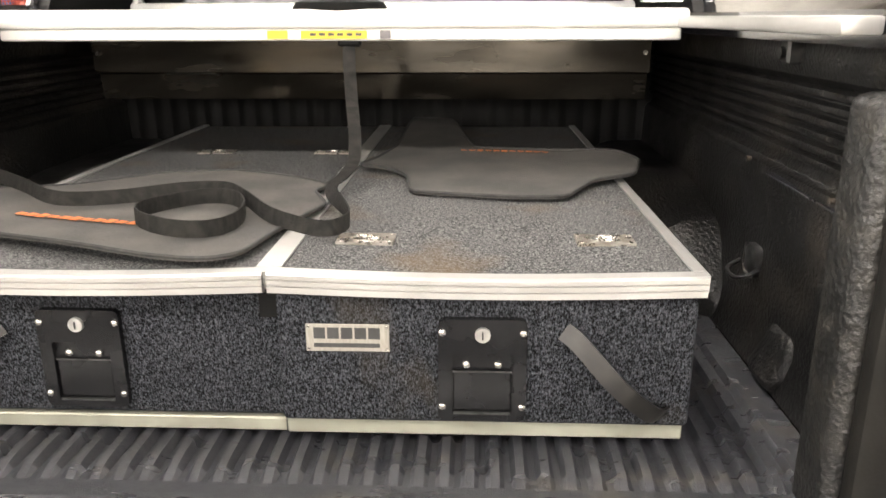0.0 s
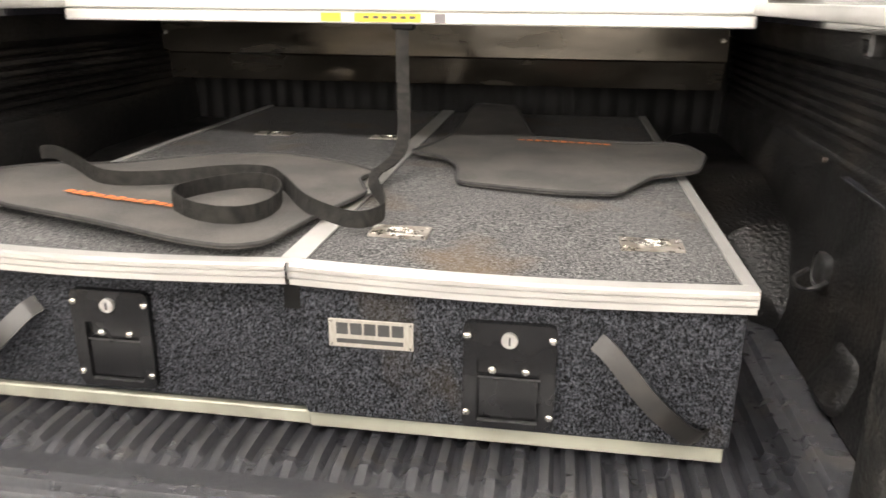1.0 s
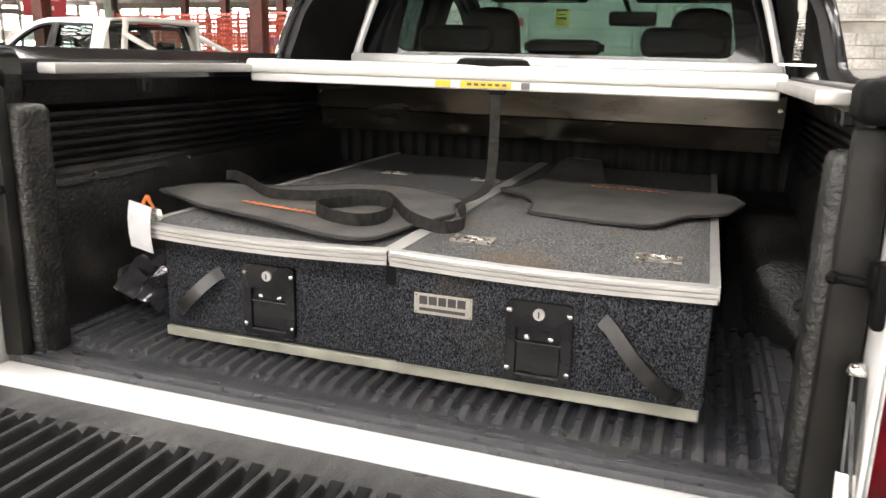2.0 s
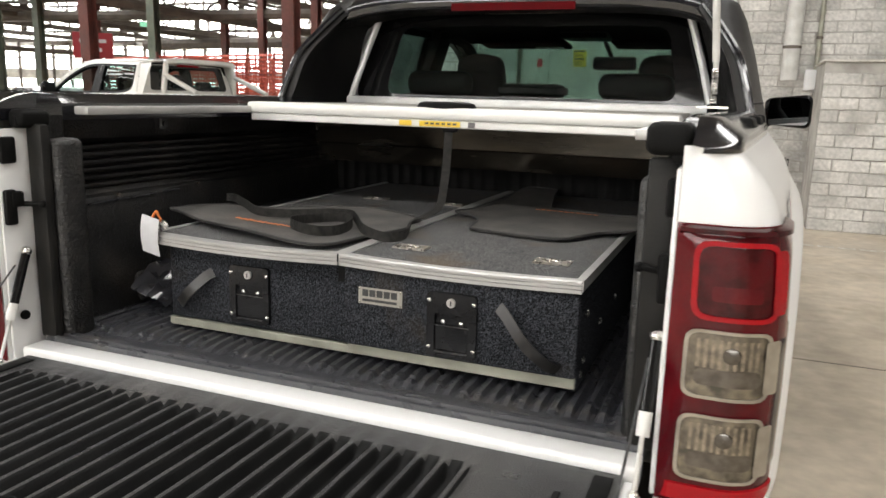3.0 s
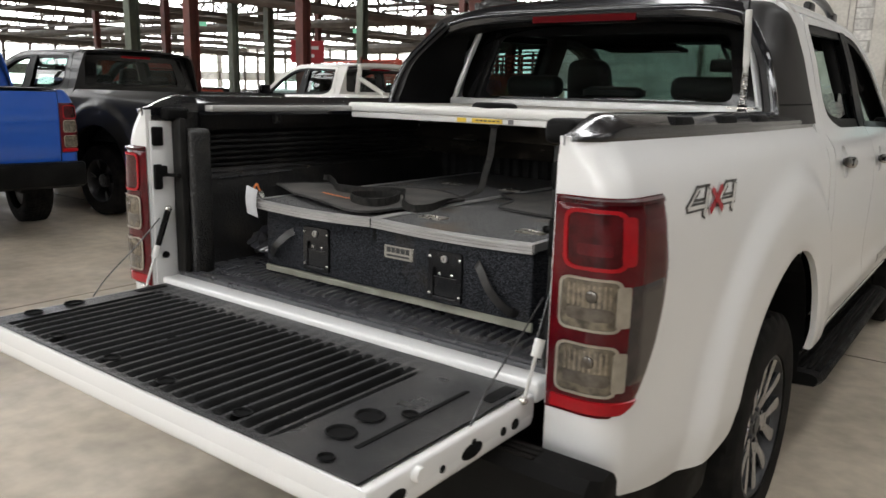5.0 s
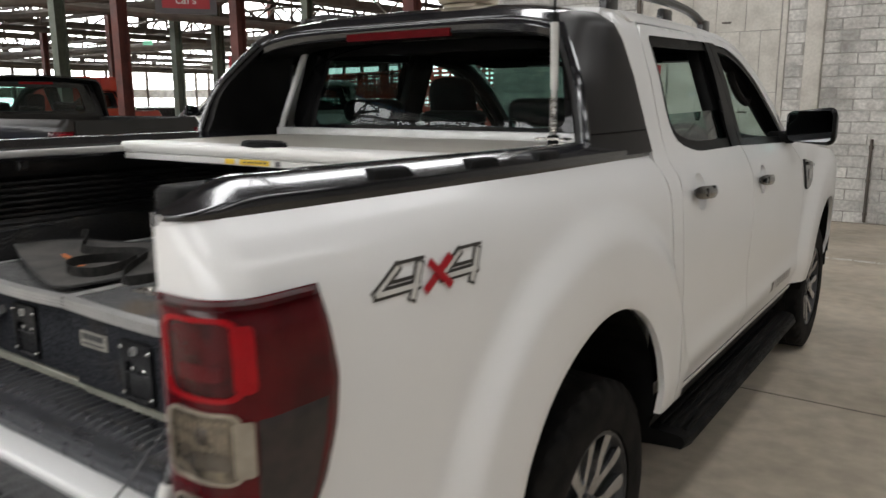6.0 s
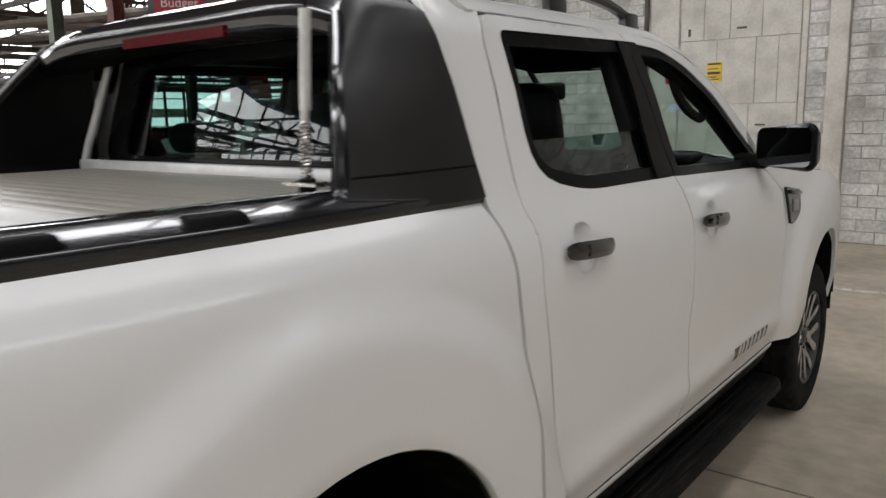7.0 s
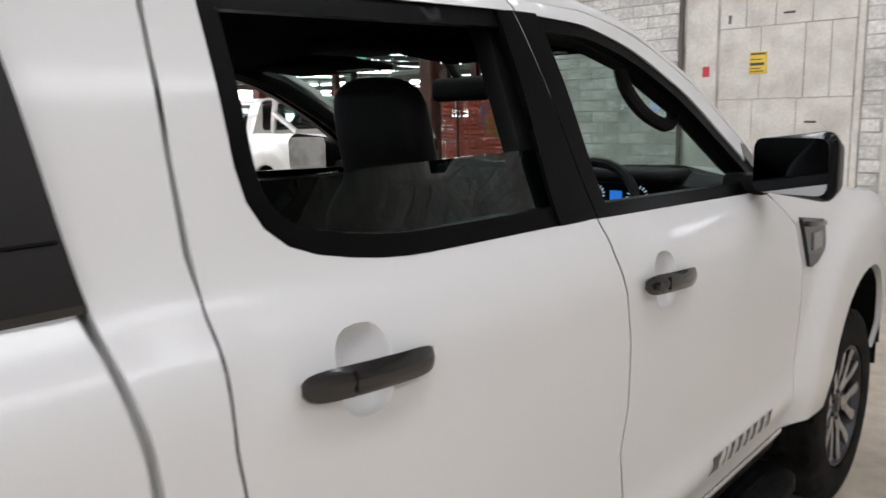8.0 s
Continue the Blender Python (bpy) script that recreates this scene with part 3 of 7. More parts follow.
def side_x(y, z):
    """Half-width of the lower body at length y and height z, with the wheel flares and the taper to both ends."""
    w = eased(WIDTH, z)
    t = min(max((0.9 - y) / 1.0, 0), 1)
    w -= 0.056 * t ** 1.2
    f = min(max((y - 4.3) / 0.95, 0), 1)
    w -= 0.16 * f * f
    for yc, amp in ((REAR_Y - 0.055, 0.034), (FRONT_Y, 0.038)):
        r = math.hypot(y - yc, (z - 0.545))
        w += amp * smoothstep(0.735, 0.625, r) - 0.006 * smoothstep(0.48, 0.44, r)
    if 1.7 < y < 3.7:
        w += 0.012 * math.exp(-((z - 0.66) / 0.05) ** 2) - 0.006 * math.exp(-((z - 1.28) / 0.04) ** 2)
    return w


def cab_x(y, z):
    w = eased(UPPER, z)
    f = min(max((y - 2.6) / 1.1, 0), 1)
    return w - 0.02 * f * f


def side(y, z):
    return (side_x(y, z), y, z)


def upper(y, z):
    k = smoothstep(1.28, 1.37, z)
    return (side_x(y, z) * (1 - k) + cab_x(y, z) * k, y, z)


def arch(yc, r, z0, n=26):
    """Wheel opening as points from the front foot over the top to the rear foot."""
    zc = 0.545
    a0 = math.asin(max(-1, (z0 - zc) / r))
    return [(yc + r * math.cos(a0 + (math.pi - 2 * a0) * k / n), zc + r * math.sin(a0 + (math.pi - 2 * a0) * k / n)) for k in range(n + 1)]


BED_GAP = [(1.545, 1.37), (1.56, 1.28), (1.572, 1.22), (1.577, 1.15), (1.592, 1.03), (1.605, 0.89), (1.62, 0.70), (1.62, 0.56)]
DOOR_R = [(1.676, 1.36), (1.674, 1.27), (1.672, 1.18), (1.68, 1.10), (1.695, 1.0), (1.708, 0.90), (1.722, 0.76), (1.725, 0.56)]
DOOR_M = [(2.555, 1.345), (2.56, 1.27), (2.58, 1.19), (2.588, 1.08), (2.58, 0.95), (2.553, 0.86), (2.565, 0.76), (2.56, 0.68), (2.53, 0.56)]
DOOR_F = [(3.42, 1.325), (3.60, 1.20), (3.67, 1.05), (3.66, 0.92), (3.64, 0.80), (3.62, 0.66), (3.58, 0.56)]
INW = (-1, 0, 0)


def off(pts, d):
    return [(a + d, b) for a, b in pts]


def both(name, make, material, parent, label="", smooth=True):
    """The same part on the right and on the left of the vehicle."""
    part(name, fix_normals(make()), material, parent, label, smooth)
    part(name, fix_normals(mirror_x(make())), material, parent, label, smooth)


# bedside panels with wheel arch
BEND_Y, BEND_R = 0.0, 0.075


def bed_path(s, z):
    """Outline of the bedside in plan: s runs from the cab gap back along the side (s = y), below BEND_Y it turns round the rear corner."""
    if s >= BEND_Y:
        return (side_x(s, z), s, z)
    arc = BEND_R * math.pi / 2
    d = BEND_Y - s
    rx = min(BEND_R, side_x(BEND_Y, z) - 0.742)
    xc = side_x(BEND_Y, z) - rx
    if d < arc:
        a = d / BEND_R
        return (xc + rx * math.cos(a), BEND_Y - BEND_R * math.sin(a), z)
    return (xc + (0.727 - xc) * (d - arc) / (0.19 - arc), BEND_Y - BEND_R, z)


def bedside():
    bm = B()
    a = [(1.507, 0.558), (1.503, 0.59)] + arch(REAR_Y - 0.055, 0.451, 0.63) + [(0.603, 0.605), (0.590, 0.582), (0.572, 0.564), (0.548, 0.551)]
    outer = off(BED_GAP, -0.010) + a + [(0.515, 0.542), (0.475, 0.535), (0.44, 0.532), (0.36, 0.532), (0.25, 0.546), (0.17, 0.562), (0.09, 0.583), (0.0, 0.612), (-0.06, 0.640), (-0.12, 0.668), (-0.19, 0.700), (-0.19, 1.37)]
    patch(bm, outer, [], bed_path, 0.017, 0.02, INW)
    for v in bm.verts:
        if v.co.x < 0.7262 and v.co.y < -0.07:
            v.co.x, v.co.y = 0.727, v.co.y + 0.02
    return bm


both("bedside_panel", bedside, WHITE, truck, "glossy white bedside panel")


def bed_top():
    bm = B()
    pts = [(0.825, 1.50), (0.81, 0.5), (0.78, 0.06), (0.745, 0.06), (0.745, 1.5)]
    patch(bm, pts, [], lambda a, b: (a, b, 1.362), 0.1, 0.02, (0, 0, -1))
    return bm


both("bed_top_flange", bed_top, WHITE, truck)


# doors: one pressed panel each, with window opening and handle dish
WIN_R = rounded([(1.762, 1.735), (2.435, 1.752), (2.535, 1.343), (1.97, 1.348), (1.76, 1.40)], [0.03, 0.02, 0.01, 0.12, 0.10])
WIN_F = rounded([(2.468, 1.75), (2.70, 1.742), (2.88, 1.70), (3.12, 1.59), (3.42, 1.40), (3.50, 1.316), (2.575, 1.341)], [0.01, 0.05, 0.1, 0.1, 0.05, 0.02, 0.01])
TOP_R = rounded([(2.447, 1.782), (1.72, 1.768), (1.69, 1.70), (1.680, 1.50)], [0, 0.03, 0.02, 0])
TOP_F = rounded([(3.45, 1.44), (3.16, 1.62), (2.93, 1.725), (2.72, 1.772), (2.455, 1.782)], [0.05, 0.1, 0.1, 0.05, 0])
HANDLES = {1: (1.878, 1.222), 2: (2.75, 1.190)}


def dish_loop(yc, z, k=1.0, n=20):
    out = []
    for i in range(n):
        a = 2 * math.pi * i / n
        out.append((yc + k * 0.05 * math.copysign(abs(math.cos(a)) ** 0.75, math.cos(a)), z + k * 0.062 * math.copysign(abs(math.sin(a)) ** 0.75, math.sin(a))))
    return out


def dished(bm, yc, z):
    """Weld a shallow dish into the opening behind the grip."""
    rings = []
    for k, d in ((1.0, 0.0), (0.96, 0.004), (0.85, 0.013), (0.65, 0.020), (0.35, 0.024)):
        rings.append([bm.verts.new((upper(y, zz)[0] - d, y, zz)) for y, zz in dish_loop(yc, z, k)])
    for p, q in zip(rings, rings[1:]):
        for i in range(len(p)):
            bm.faces.new((p[i], p[(i + 1) % len(p)], q[(i + 1) % len(p)], q[i]))
    bm.faces.new(rings[-1])
    return bm


def rear_door():
    bm = B()
    h = HANDLES[1]
    patch(bm, off(DOOR_R, 0.002) + off(DOOR_M, -0.0035)[::-1] + TOP_R, [WIN_R, dish_loop(*h)], upper, 0.022, 0.02, INW)
    return dished(bm, *h)


def front_door():
    bm = B()
    h = HANDLES[2]
    patch(bm, off(DOOR_M, 0.0035) + off(DOOR_F, -0.003)[::-1] + TOP_F, [WIN_F, dish_loop(*h)], upper, 0.022, 0.02, INW)
    return dished(bm, *h)


rdoor = {}
fdoor = {}
for _s in (1, -1):
    m = rear_door() if _s > 0 else mirror_x(rear_door())
    rdoor[_s] = part("rear_door", fix_normals(m), WHITE, truck, "white rear passenger door with its window half down" if _s > 0 else "white rear passenger door")
    m = front_door() if _s > 0 else mirror_x(front_door())
    fdoor[_s] = part("front_door", fix_normals(m), WHITE, truck, "white front door with its window down")


def sub(name, make, material, parents, label=""):
    """A sub-part on both sides, under the part that carries it."""
    for s in (1, -1):
        m = make() if s > 0 else mirror_x(make())
        part(name, fix_normals(m), material, parents[s], label)


# cab rear quarter between bed gap and door
def cab_quarter():
    bm = B()
    out = off(BED_GAP[::-1], 0.004) + [(1.544, 1.40), (1.527, 1.53), (1.515, 1.63), (1.503, 1.74), (1.52, 1.79), (1.76, 1.80), (1.76, 1.773), (1.712, 1.773), (1.682, 1.70), (1.672, 1.50), (1.668, 1.40)] + off(DOOR_R, -0.0028)
    patch(bm, out, [], upper, 0.04, 0.02, INW)
    return bm


both("cab_quarter_panel", cab_quarter, WHITE, truck)


def gap_channel():
    bm = B()
    for pts, deep in ((BED_GAP[:7], 0.024),):
        sheet(bm, 24, 2, lambda u, v, pts=pts, deep=deep: (side_x(1.6, max(pts[-1][1], pts[0][1] + (pts[-1][1] - pts[0][1]) * u)) - deep - 0.02 * smoothstep(1.25, 1.37, pts[0][1] + (pts[-1][1] - pts[0][1]) * u), lerp_table(sorted((b, a) for a, b in pts), pts[0][1] + (pts[-1][1] - pts[0][1]) * u) + 0.04 * (v - 0.5), pts[0][1] + (pts[-1][1] - pts[0][1]) * u))
    return bm


both("gap_channel", gap_channel, WHITE, truck)


def door_gap_seal(line):
    """Dark strip set just behind a shut line to give the gap its shade."""
    bm = B()
    tab = sorted((b, a) for a, b in line)
    z0, z1 = tab[0][0], tab[-1][0] - 0.01
    sheet(bm, 36, 2, lambda u, v: (upper(lerp_table(tab, z0 + (z1 - z0) * u), z0 + (z1 - z0) * u)[0] - 0.0035, lerp_table(tab, z0 + (z1 - z0) * u) + 0.016 * (v - 0.5), z0 + (z1 - z0) * u))
    return bm


for _line in (DOOR_R, DOOR_M, DOOR_F):
    both("door_gap_seal", lambda q=_line: door_gap_seal(q), SEALBLK, truck, "dark rubber behind the door gap")


def shrink(poly, d):
    cx, cy = sum(p[0] for p in poly) / len(poly), sum(p[1] for p in poly) / len(poly)
    out = []
    n = len(poly)
    for i in range(n):
        a, b = Vector(poly[i - 1]), Vector(poly[(i + 1) % n])
        t = (b - a).normalized()
        nn = Vector((-t[1], t[0]))
        p = Vector(poly[i])
        if nn.dot(Vector((cx, cy)) - p) < 0:
            nn = -nn
        out.append(tuple(p + nn * d))
    return out


def seal(win, d):
    bm = B()
    patch(bm, win, [shrink(win, d)], lambda a, b: (upper(a, b)[0] - 0.006, a, b), 0.035, 0.03, INW)
    return bm


sub("window_seal", lambda: seal(WIN_R, 0.034), SEALBLK, rdoor, "black rubber window surround")
sub("window_seal", lambda: seal(WIN_F, 0.028), SEALBLK, fdoor, "black rubber window surround")


def pillar_trim():
    bm = B()
    patch(bm, [(2.425, 1.345), (2.395, 1.748), (2.4475, 1.752), (2.5545, 1.345)], [], lambda a, b: (upper(a, b)[0] + 0.002, a, b), 0.05, 0.01, INW)
    return bm


def pillar_trim2():
    bm = B()
    patch(bm, [(2.5575, 1.343), (2.4525, 1.752), (2.525, 1.752), (2.605, 1.343)], [], lambda a, b: (upper(a, b)[0] + 0.002, a, b), 0.05, 0.01, INW)
    return bm


sub("pillar_trim", pillar_trim, SEALBLK, rdoor, "matt black pillar strip")
sub("pillar_trim", pillar_trim2, SEALBLK, fdoor, "matt black pillar strip")


def rglass():
    bm = B()
    out = [(1.78, 1.44), (1.84, 1.385), (1.97, 1.362), (2.47, 1.356), (2.44, 1.488), (1.78, 1.478)]
    patch(bm, out, [], lambda a, b: (upper(a, b)[0] - 0.022, a, b), 0.06, 0.004, INW)
    return bm


def rglass_up():
    """The far side's rear glass, wound up."""
    bm = B()
    patch(bm, shrink(WIN_R, 0.028), [], lambda a, b: (upper(a, b)[0] - 0.022, a, b), 0.06, 0.004, INW)
    return bm


g = part("glass", fix_normals(rglass()), DOORGLASS, rdoor[1], "half-lowered green-tinted door glass")
g.visible_shadow = False
g = part("glass", fix_normals(mirror_x(rglass_up())), PRIVACY, rdoor[-1], "dark tinted door glass wound up")
g.visible_shadow = False


def handle(yc, z):
    x = side_x(yc, z)
    bm = B()
    sheet(bm, 48, 14, lambda u, v: (x + 0.012 + 0.024 * math.sin(math.pi * u) ** 0.4 * (0.55 + 0.45 * math.sin(math.pi * v)), yc - 0.118 + 0.236 * u,
                                    z + 0.008 - 0.016 * u + (v - 0.5) * 0.044 * (0.35 + 0.65 * (1 - abs(2 * u - 1) ** 7) ** 0.5)), 0.014)
    return bm


def handle_seam(yc, z):
    """Joint between the pull and its end cap."""
    x = side_x(yc, z)
    bm = B()
    box(bm, x + 0.014, x + 0.0352, yc - 0.0475, yc - 0.0458, z - 0.010, z + 0.018, 0.0, 1)
    return bm


for _k, _d in ((1, rdoor), (2, fdoor)):
    sub("door_handle", lambda k=_k: handle(*HANDLES[k]), HANDLEGREY, _d, "glossy charcoal pull handle")
    sub("handle_seam", lambda k=_k: handle_seam(*HANDLES[k]), BLACKPL, _d)


def lock():
    bm = B()
    rod(bm, (side_x(2.64, 1.195) + 0.03, 2.655, 1.195), (side_x(2.64, 1.195) + 0.038, 2.655, 1.195), 0.011)
    return bm


sub("lock_barrel", lock, GLOSSBLACK, fdoor)


# front wing, bonnet, roof
def wing():
    bm = B()
    a = arch(FRONT_Y, 0.41, 0.52)
    out = off(DOOR_F, 0.003)[::-1] + [(3.60, 1.318), (3.9, 1.29), (4.4, 1.235), (4.8, 1.13), (5.08, 0.98), (5.16, 0.78), (5.12, 0.52)] + a
    patch(bm, out[::-1], [], side, 0.045, 0.02, INW)
    return bm


both("front_wing", wing, WHITE, truck)


def bonnet_z(y):
    return lerp_table([(3.6, 1.318), (3.9, 1.29), (4.4, 1.235), (4.8, 1.13), (5.08, 0.98)], y)


bm = B()
sheet(bm, 24, 18, lambda u, v: ((2 * u - 1) * side_x(3.72 + 1.36 * v, bonnet_z(3.72 + 1.36 * v)), 3.72 + 1.36 * v,
                                bonnet_z(3.72 + 1.36 * v) + 0.055 * (1 - (2 * u - 1) ** 2) + 0.02 * math.exp(-((abs(2 * u - 1) - 0.55) / 0.12) ** 2)))
part("bonnet", fix_normals(bm), WHITE, truck)
bm = B()
box(bm, -0.72, 0.72, 4.95, 5.14, 0.5, 1.0, 0.06, 3)
part("front_end", bm, DARKGREY, truck)


def roof_pt(u, v):
    y = 1.50 + 1.36 * v
    z = 1.800 + 0.012 * math.sin(math.pi * v) - 0.05 * smoothstep(0.75, 1.0, v) ** 2
    w = 0.70
    s = 2 * u - 1
    return (w * s, y, z + 0.035 * (1 - s * s))


bm = B()
sheet(bm, 20, 20, roof_pt, 0.02)
part("roof", fix_normals(bm), WHITE, truck)


def roof_side():
    """Cant rail from the roof edge over the doors and down the windscreen pillar."""
    bm = B()
    top = [(1.56, 1.79), (1.70, 1.800), (2.2, 1.808), (2.70, 1.795), (2.86, 1.762), (3.10, 1.665), (3.40, 1.485), (3.64, 1.318)]
    low = [(1.68, 1.774), (1.75, 1.776), (2.2, 1.782), (2.72, 1.776), (2.93, 1.729), (3.16, 1.624), (3.45, 1.444), (3.585, 1.325)]

    def f(u, v):
        k = u * (len(top) - 1)
        i = min(int(k), len(top) - 2)
        t = k - i
        a = (low[i][0] * (1 - t) + low[i + 1][0] * t, low[i][1] * (1 - t) + low[i + 1][1] * t)
        b = (top[i][0] * (1 - t) + top[i + 1][0] * t, top[i][1] * (1 - t) + top[i + 1][1] * t)
        p = upper(*a)
        inner = (p[0] - 0.075 + 0.0 * u, b[0], b[1] + 0.012)
        return (p[0] + (inner[0] - p[0]) * v ** 1.4, p[1] + (inner[1] - p[1]) * v, p[2] + (inner[2] - p[2]) * v + 0.014 * math.sin(math.pi * v))
    sheet(bm, 42, 8, f, 0.02)
    return bm


both("cant_rail", roof_side, WHITE, truck, "white roof edge and windscreen pillar")


# cab shell: floor, rear wall, dark inner liners
def inner_side():
    """Dark inner skin behind doors and wings, with the window openings left free."""
    bm = B()
    out = [(1.62, 0.60), (1.62, 1.34), (3.55, 1.31), (3.60, 0.60)]
    patch(bm, out, [], lambda a, b: (side_x(2.2, min(b, 1.2)) - 0.09, a, b), 0.12, 0.0, INW)
    return bm


both("door_card", inner_side, TRIMBLK, truck)


def pillar_inner(y0, y1, w=0.05):
    bm = B()
    box(bm, -w / 2, w / 2, y0, y1, 1.30, 1.76, 0.012, 2, Matrix.Translation((0, 0, 0)))
    for v in bm.verts:
        v.co.x += upper(v.co.y, v.co.z)[0] - 0.06
    return bm


def screen_pillar():
    bm = B()
    tube(bm, [(cab_x(y, z) - 0.06, y, z) for y, z in ((2.5, 1.745), (2.75, 1.735), (2.95, 1.68), (3.2, 1.56), (3.45, 1.40), (3.62, 1.30))], 0.038, 8)
    return bm


both("pillar_lining", lambda: pillar_inner(1.62, 1.755), TRIMBLK, truck)
both("pillar_lining", lambda: pillar_inner(2.40, 2.56), TRIMBLK, truck)
both("pillar_lining", screen_pillar, TRIMBLK, truck)


def grab():
    bm = B()
    pts = [(cab_x(y, z) - 0.07, y, z) for y, z in ((2.93, 1.655), (2.935, 1.60), (3.0, 1.545), (3.10, 1.515), (3.155, 1.535), (3.16, 1.555))]
    tube(bm, smooth_path(pts, 6), 0.018, 8)
    return bm


part("grab_handle", fix_normals(grab()), TRIMBLK, truck)
bm = B()
sheet(bm, 12, 12, lambda u, v: ((2 * u - 1) * 0.68, 1.60 + 1.24 * v, 1.762 + 0.025 * (1 - (2 * u - 1) ** 2) - 0.03 * smoothstep(0.8, 1, v)), 0.015)
part("headlining", fix_normals(bm), HEADLINING, truck)
# sun visors folded up under the roof, with a pale label
for _x in (0.36, -0.36):
    bm = B()
    box(bm, _x - 0.24, _x + 0.24, 2.76, 2.965, 1.722, 1.740, 0.008, 2)
    for v in bm.verts:
        v.co.z -= 0.10 * (v.co.y - 2.76)
    visor = part("sun_visor", bm, HEADLINING, truck, "black sun visor folded up")
    bm = B()
    box(bm, _x + 0.05, _x + 0.20, 2.885, 2.945, 1.7045, 1.7065, 0.0, 1)
    part("visor_label", bm, PAPER, visor, "pale printed label")
bm = B()
box(bm, -0.12, 0.12, 2.62, 2.85, 1.735, 1.765, 0.01, 2)
part("roof_console", bm, TRIMBLK, truck)
bm = B()
box(bm, -0.83, 0.83, 1.62, 4.0, 0.55, 0.62, 0.0)
box(bm, -0.60, 0.60, -0.02, 4.9, 0.50, 0.58, 0.0)
part("floor_pan", bm, TRIMBLK, truck)
# cab back panel with the rear window opening
GLASS_B = [(-0.66, 1.425), (0.66, 1.425), (0.60, 1.715), (-0.60, 1.715)]


def back_pt(a, b):
    return (a, 1.585 + 0.05 * (1 - (a / 0.8) ** 2) * -0.6 + 0.06 * smoothstep(1.40, 1.78, b), b)


bm = B()
patch(bm, [(-0.86, 0.60), (0.86, 0.60), (0.86, 1.25), (0.815, 1.40), (0.73, 1.70), (0.68, 1.79), (-0.68, 1.79), (-0.73, 1.70), (-0.815, 1.40), (-0.86, 1.25)], [rounded(GLASS_B, 0.05)], back_pt, 0.08, 0.03, (0, 1, 0))
part("cab_back", fix_normals(bm), WHITE, truck)
bm = B()
patch(bm, rounded(GLASS_B, 0.05), [], lambda a, b: tuple(Vector(back_pt(a, b)) + Vector((0, 0.006, 0))), 0.1, 0.004, (0, 1, 0))
ob = part("rear_window", fix_normals(bm), REARGLASS, truck, "tinted rear window of the cab")
ob.visible_shadow = False
bm = B()
patch(bm, rounded([(-0.71, 1.405), (0.71, 1.405), (0.65, 1.745), (-0.65, 1.745)], 0.06), [rounded([(-0.57, 1.435), (0.57, 1.435), (0.515, 1.70), (-0.515, 1.70)], 0.05)], lambda a, b: tuple(Vector(back_pt(a, b)) + Vector((0, -0.004, 0))), 0.06, 0.004, (0, 1, 0))
part("rear_window_border", fix_normals(bm), GLOSSBLACK, truck, "black ceramic border of the rear window")
# windscreen
bm = B()
sheet(bm, 14, 10, lambda u, v: ((2 * u - 1) * (0.70 + 0.10 * (1 - v)), 3.80 - 0.92 * v - 0.16 * abs(2 * u - 1) ** 2.4 * (1 - 0.4 * v), 1.30 + 0.475 * v + 0.02 * (1 - (2 * u - 1) ** 2) * v), 0.005)
ob = part("windscreen", fix_normals(bm), GLASS, truck, "clear windscreen")
ob.visible_shadow = False
bm = B()
box(bm, -0.02, 0.215, 3.02, 3.06, 1.596, 1.668, 0.02, 3)
rod(bm, (0.08, 3.05, 1.66), (0.04, 3.0, 1.765), 0.012)
part("rear_view_mirror", bm, TRIMBLK, truck)

# dashboard, wheel, dials
bm = B()
prof = [(3.86, 1.275), (3.76, 1.325), (3.66, 1.338), (3.57, 1.305), (3.51, 1.22), (3.55, 1.05), (3.58, 0.85), (3.75, 0.80)]
sheet(bm, 20, len(prof) - 1, lambda u, v: ((2 * u - 1) * 0.80, prof[round(v * (len(prof) - 1))][0] - 0.06 * (abs(2 * u - 1)) ** 3, prof[round(v * (len(prof) - 1))][1] + 0.03 * math.exp(-((2 * u - 1 - 0.47) / 0.2) ** 2) * (v < 0.55)))
part("dashboard", fix_normals(bm), TRIMBLK, truck)
bm = B()
box(bm, 0.20, 0.58, 3.47, 3.66, 1.315, 1.36, 0.02, 3)
part("instrument_hood", bm, TRIMBLK, truck)
for _x in (0.30, 0.46):
    bm = B()
    bmesh.ops.create_circle(bm, cap_ends=True, radius=0.044, segments=24, matrix=pose(_x, 3.497, 1.270, 72))
    dial = part("instrument_dial", bm, GLOSSBLACK, truck, "round dark dial with pale marks")
    bm = B()
    for k in range(14):
        a = math.radians(-40 + 20 * k)
        m = pose(_x, 3.494, 1.270, 72) @ Matrix.Rotation(a, 4, "Z")
        box(bm, 0.030, 0.040, -0.0022, 0.0022, 0.0, 0.001, 0, 1, m)
    part("dial_marks", bm, DIALWHITE, dial)
    bm = B()
    box(bm, -0.002, 0.002, -0.004, 0.027, 0.001, 0.002, 0, 1, pose(_x, 3.494, 1.270, 72) @ Matrix.Rotation(0.9, 4, "Z"))
    part("needle", bm, DIALBLUE, dial)
bm = B()
box(bm, 0.36, 0.405, 3.492, 3.496, 1.245, 1.290, 0.003, 1)
part("trip_display", bm, DIALBLUE, truck, "small blue trip display")
bm = B()
box(bm, 0.03, 0.19, 3.485, 3.50, 1.18, 1.29, 0.005, 1)
part("display_screen", bm, GLOSSBLACK, truck)
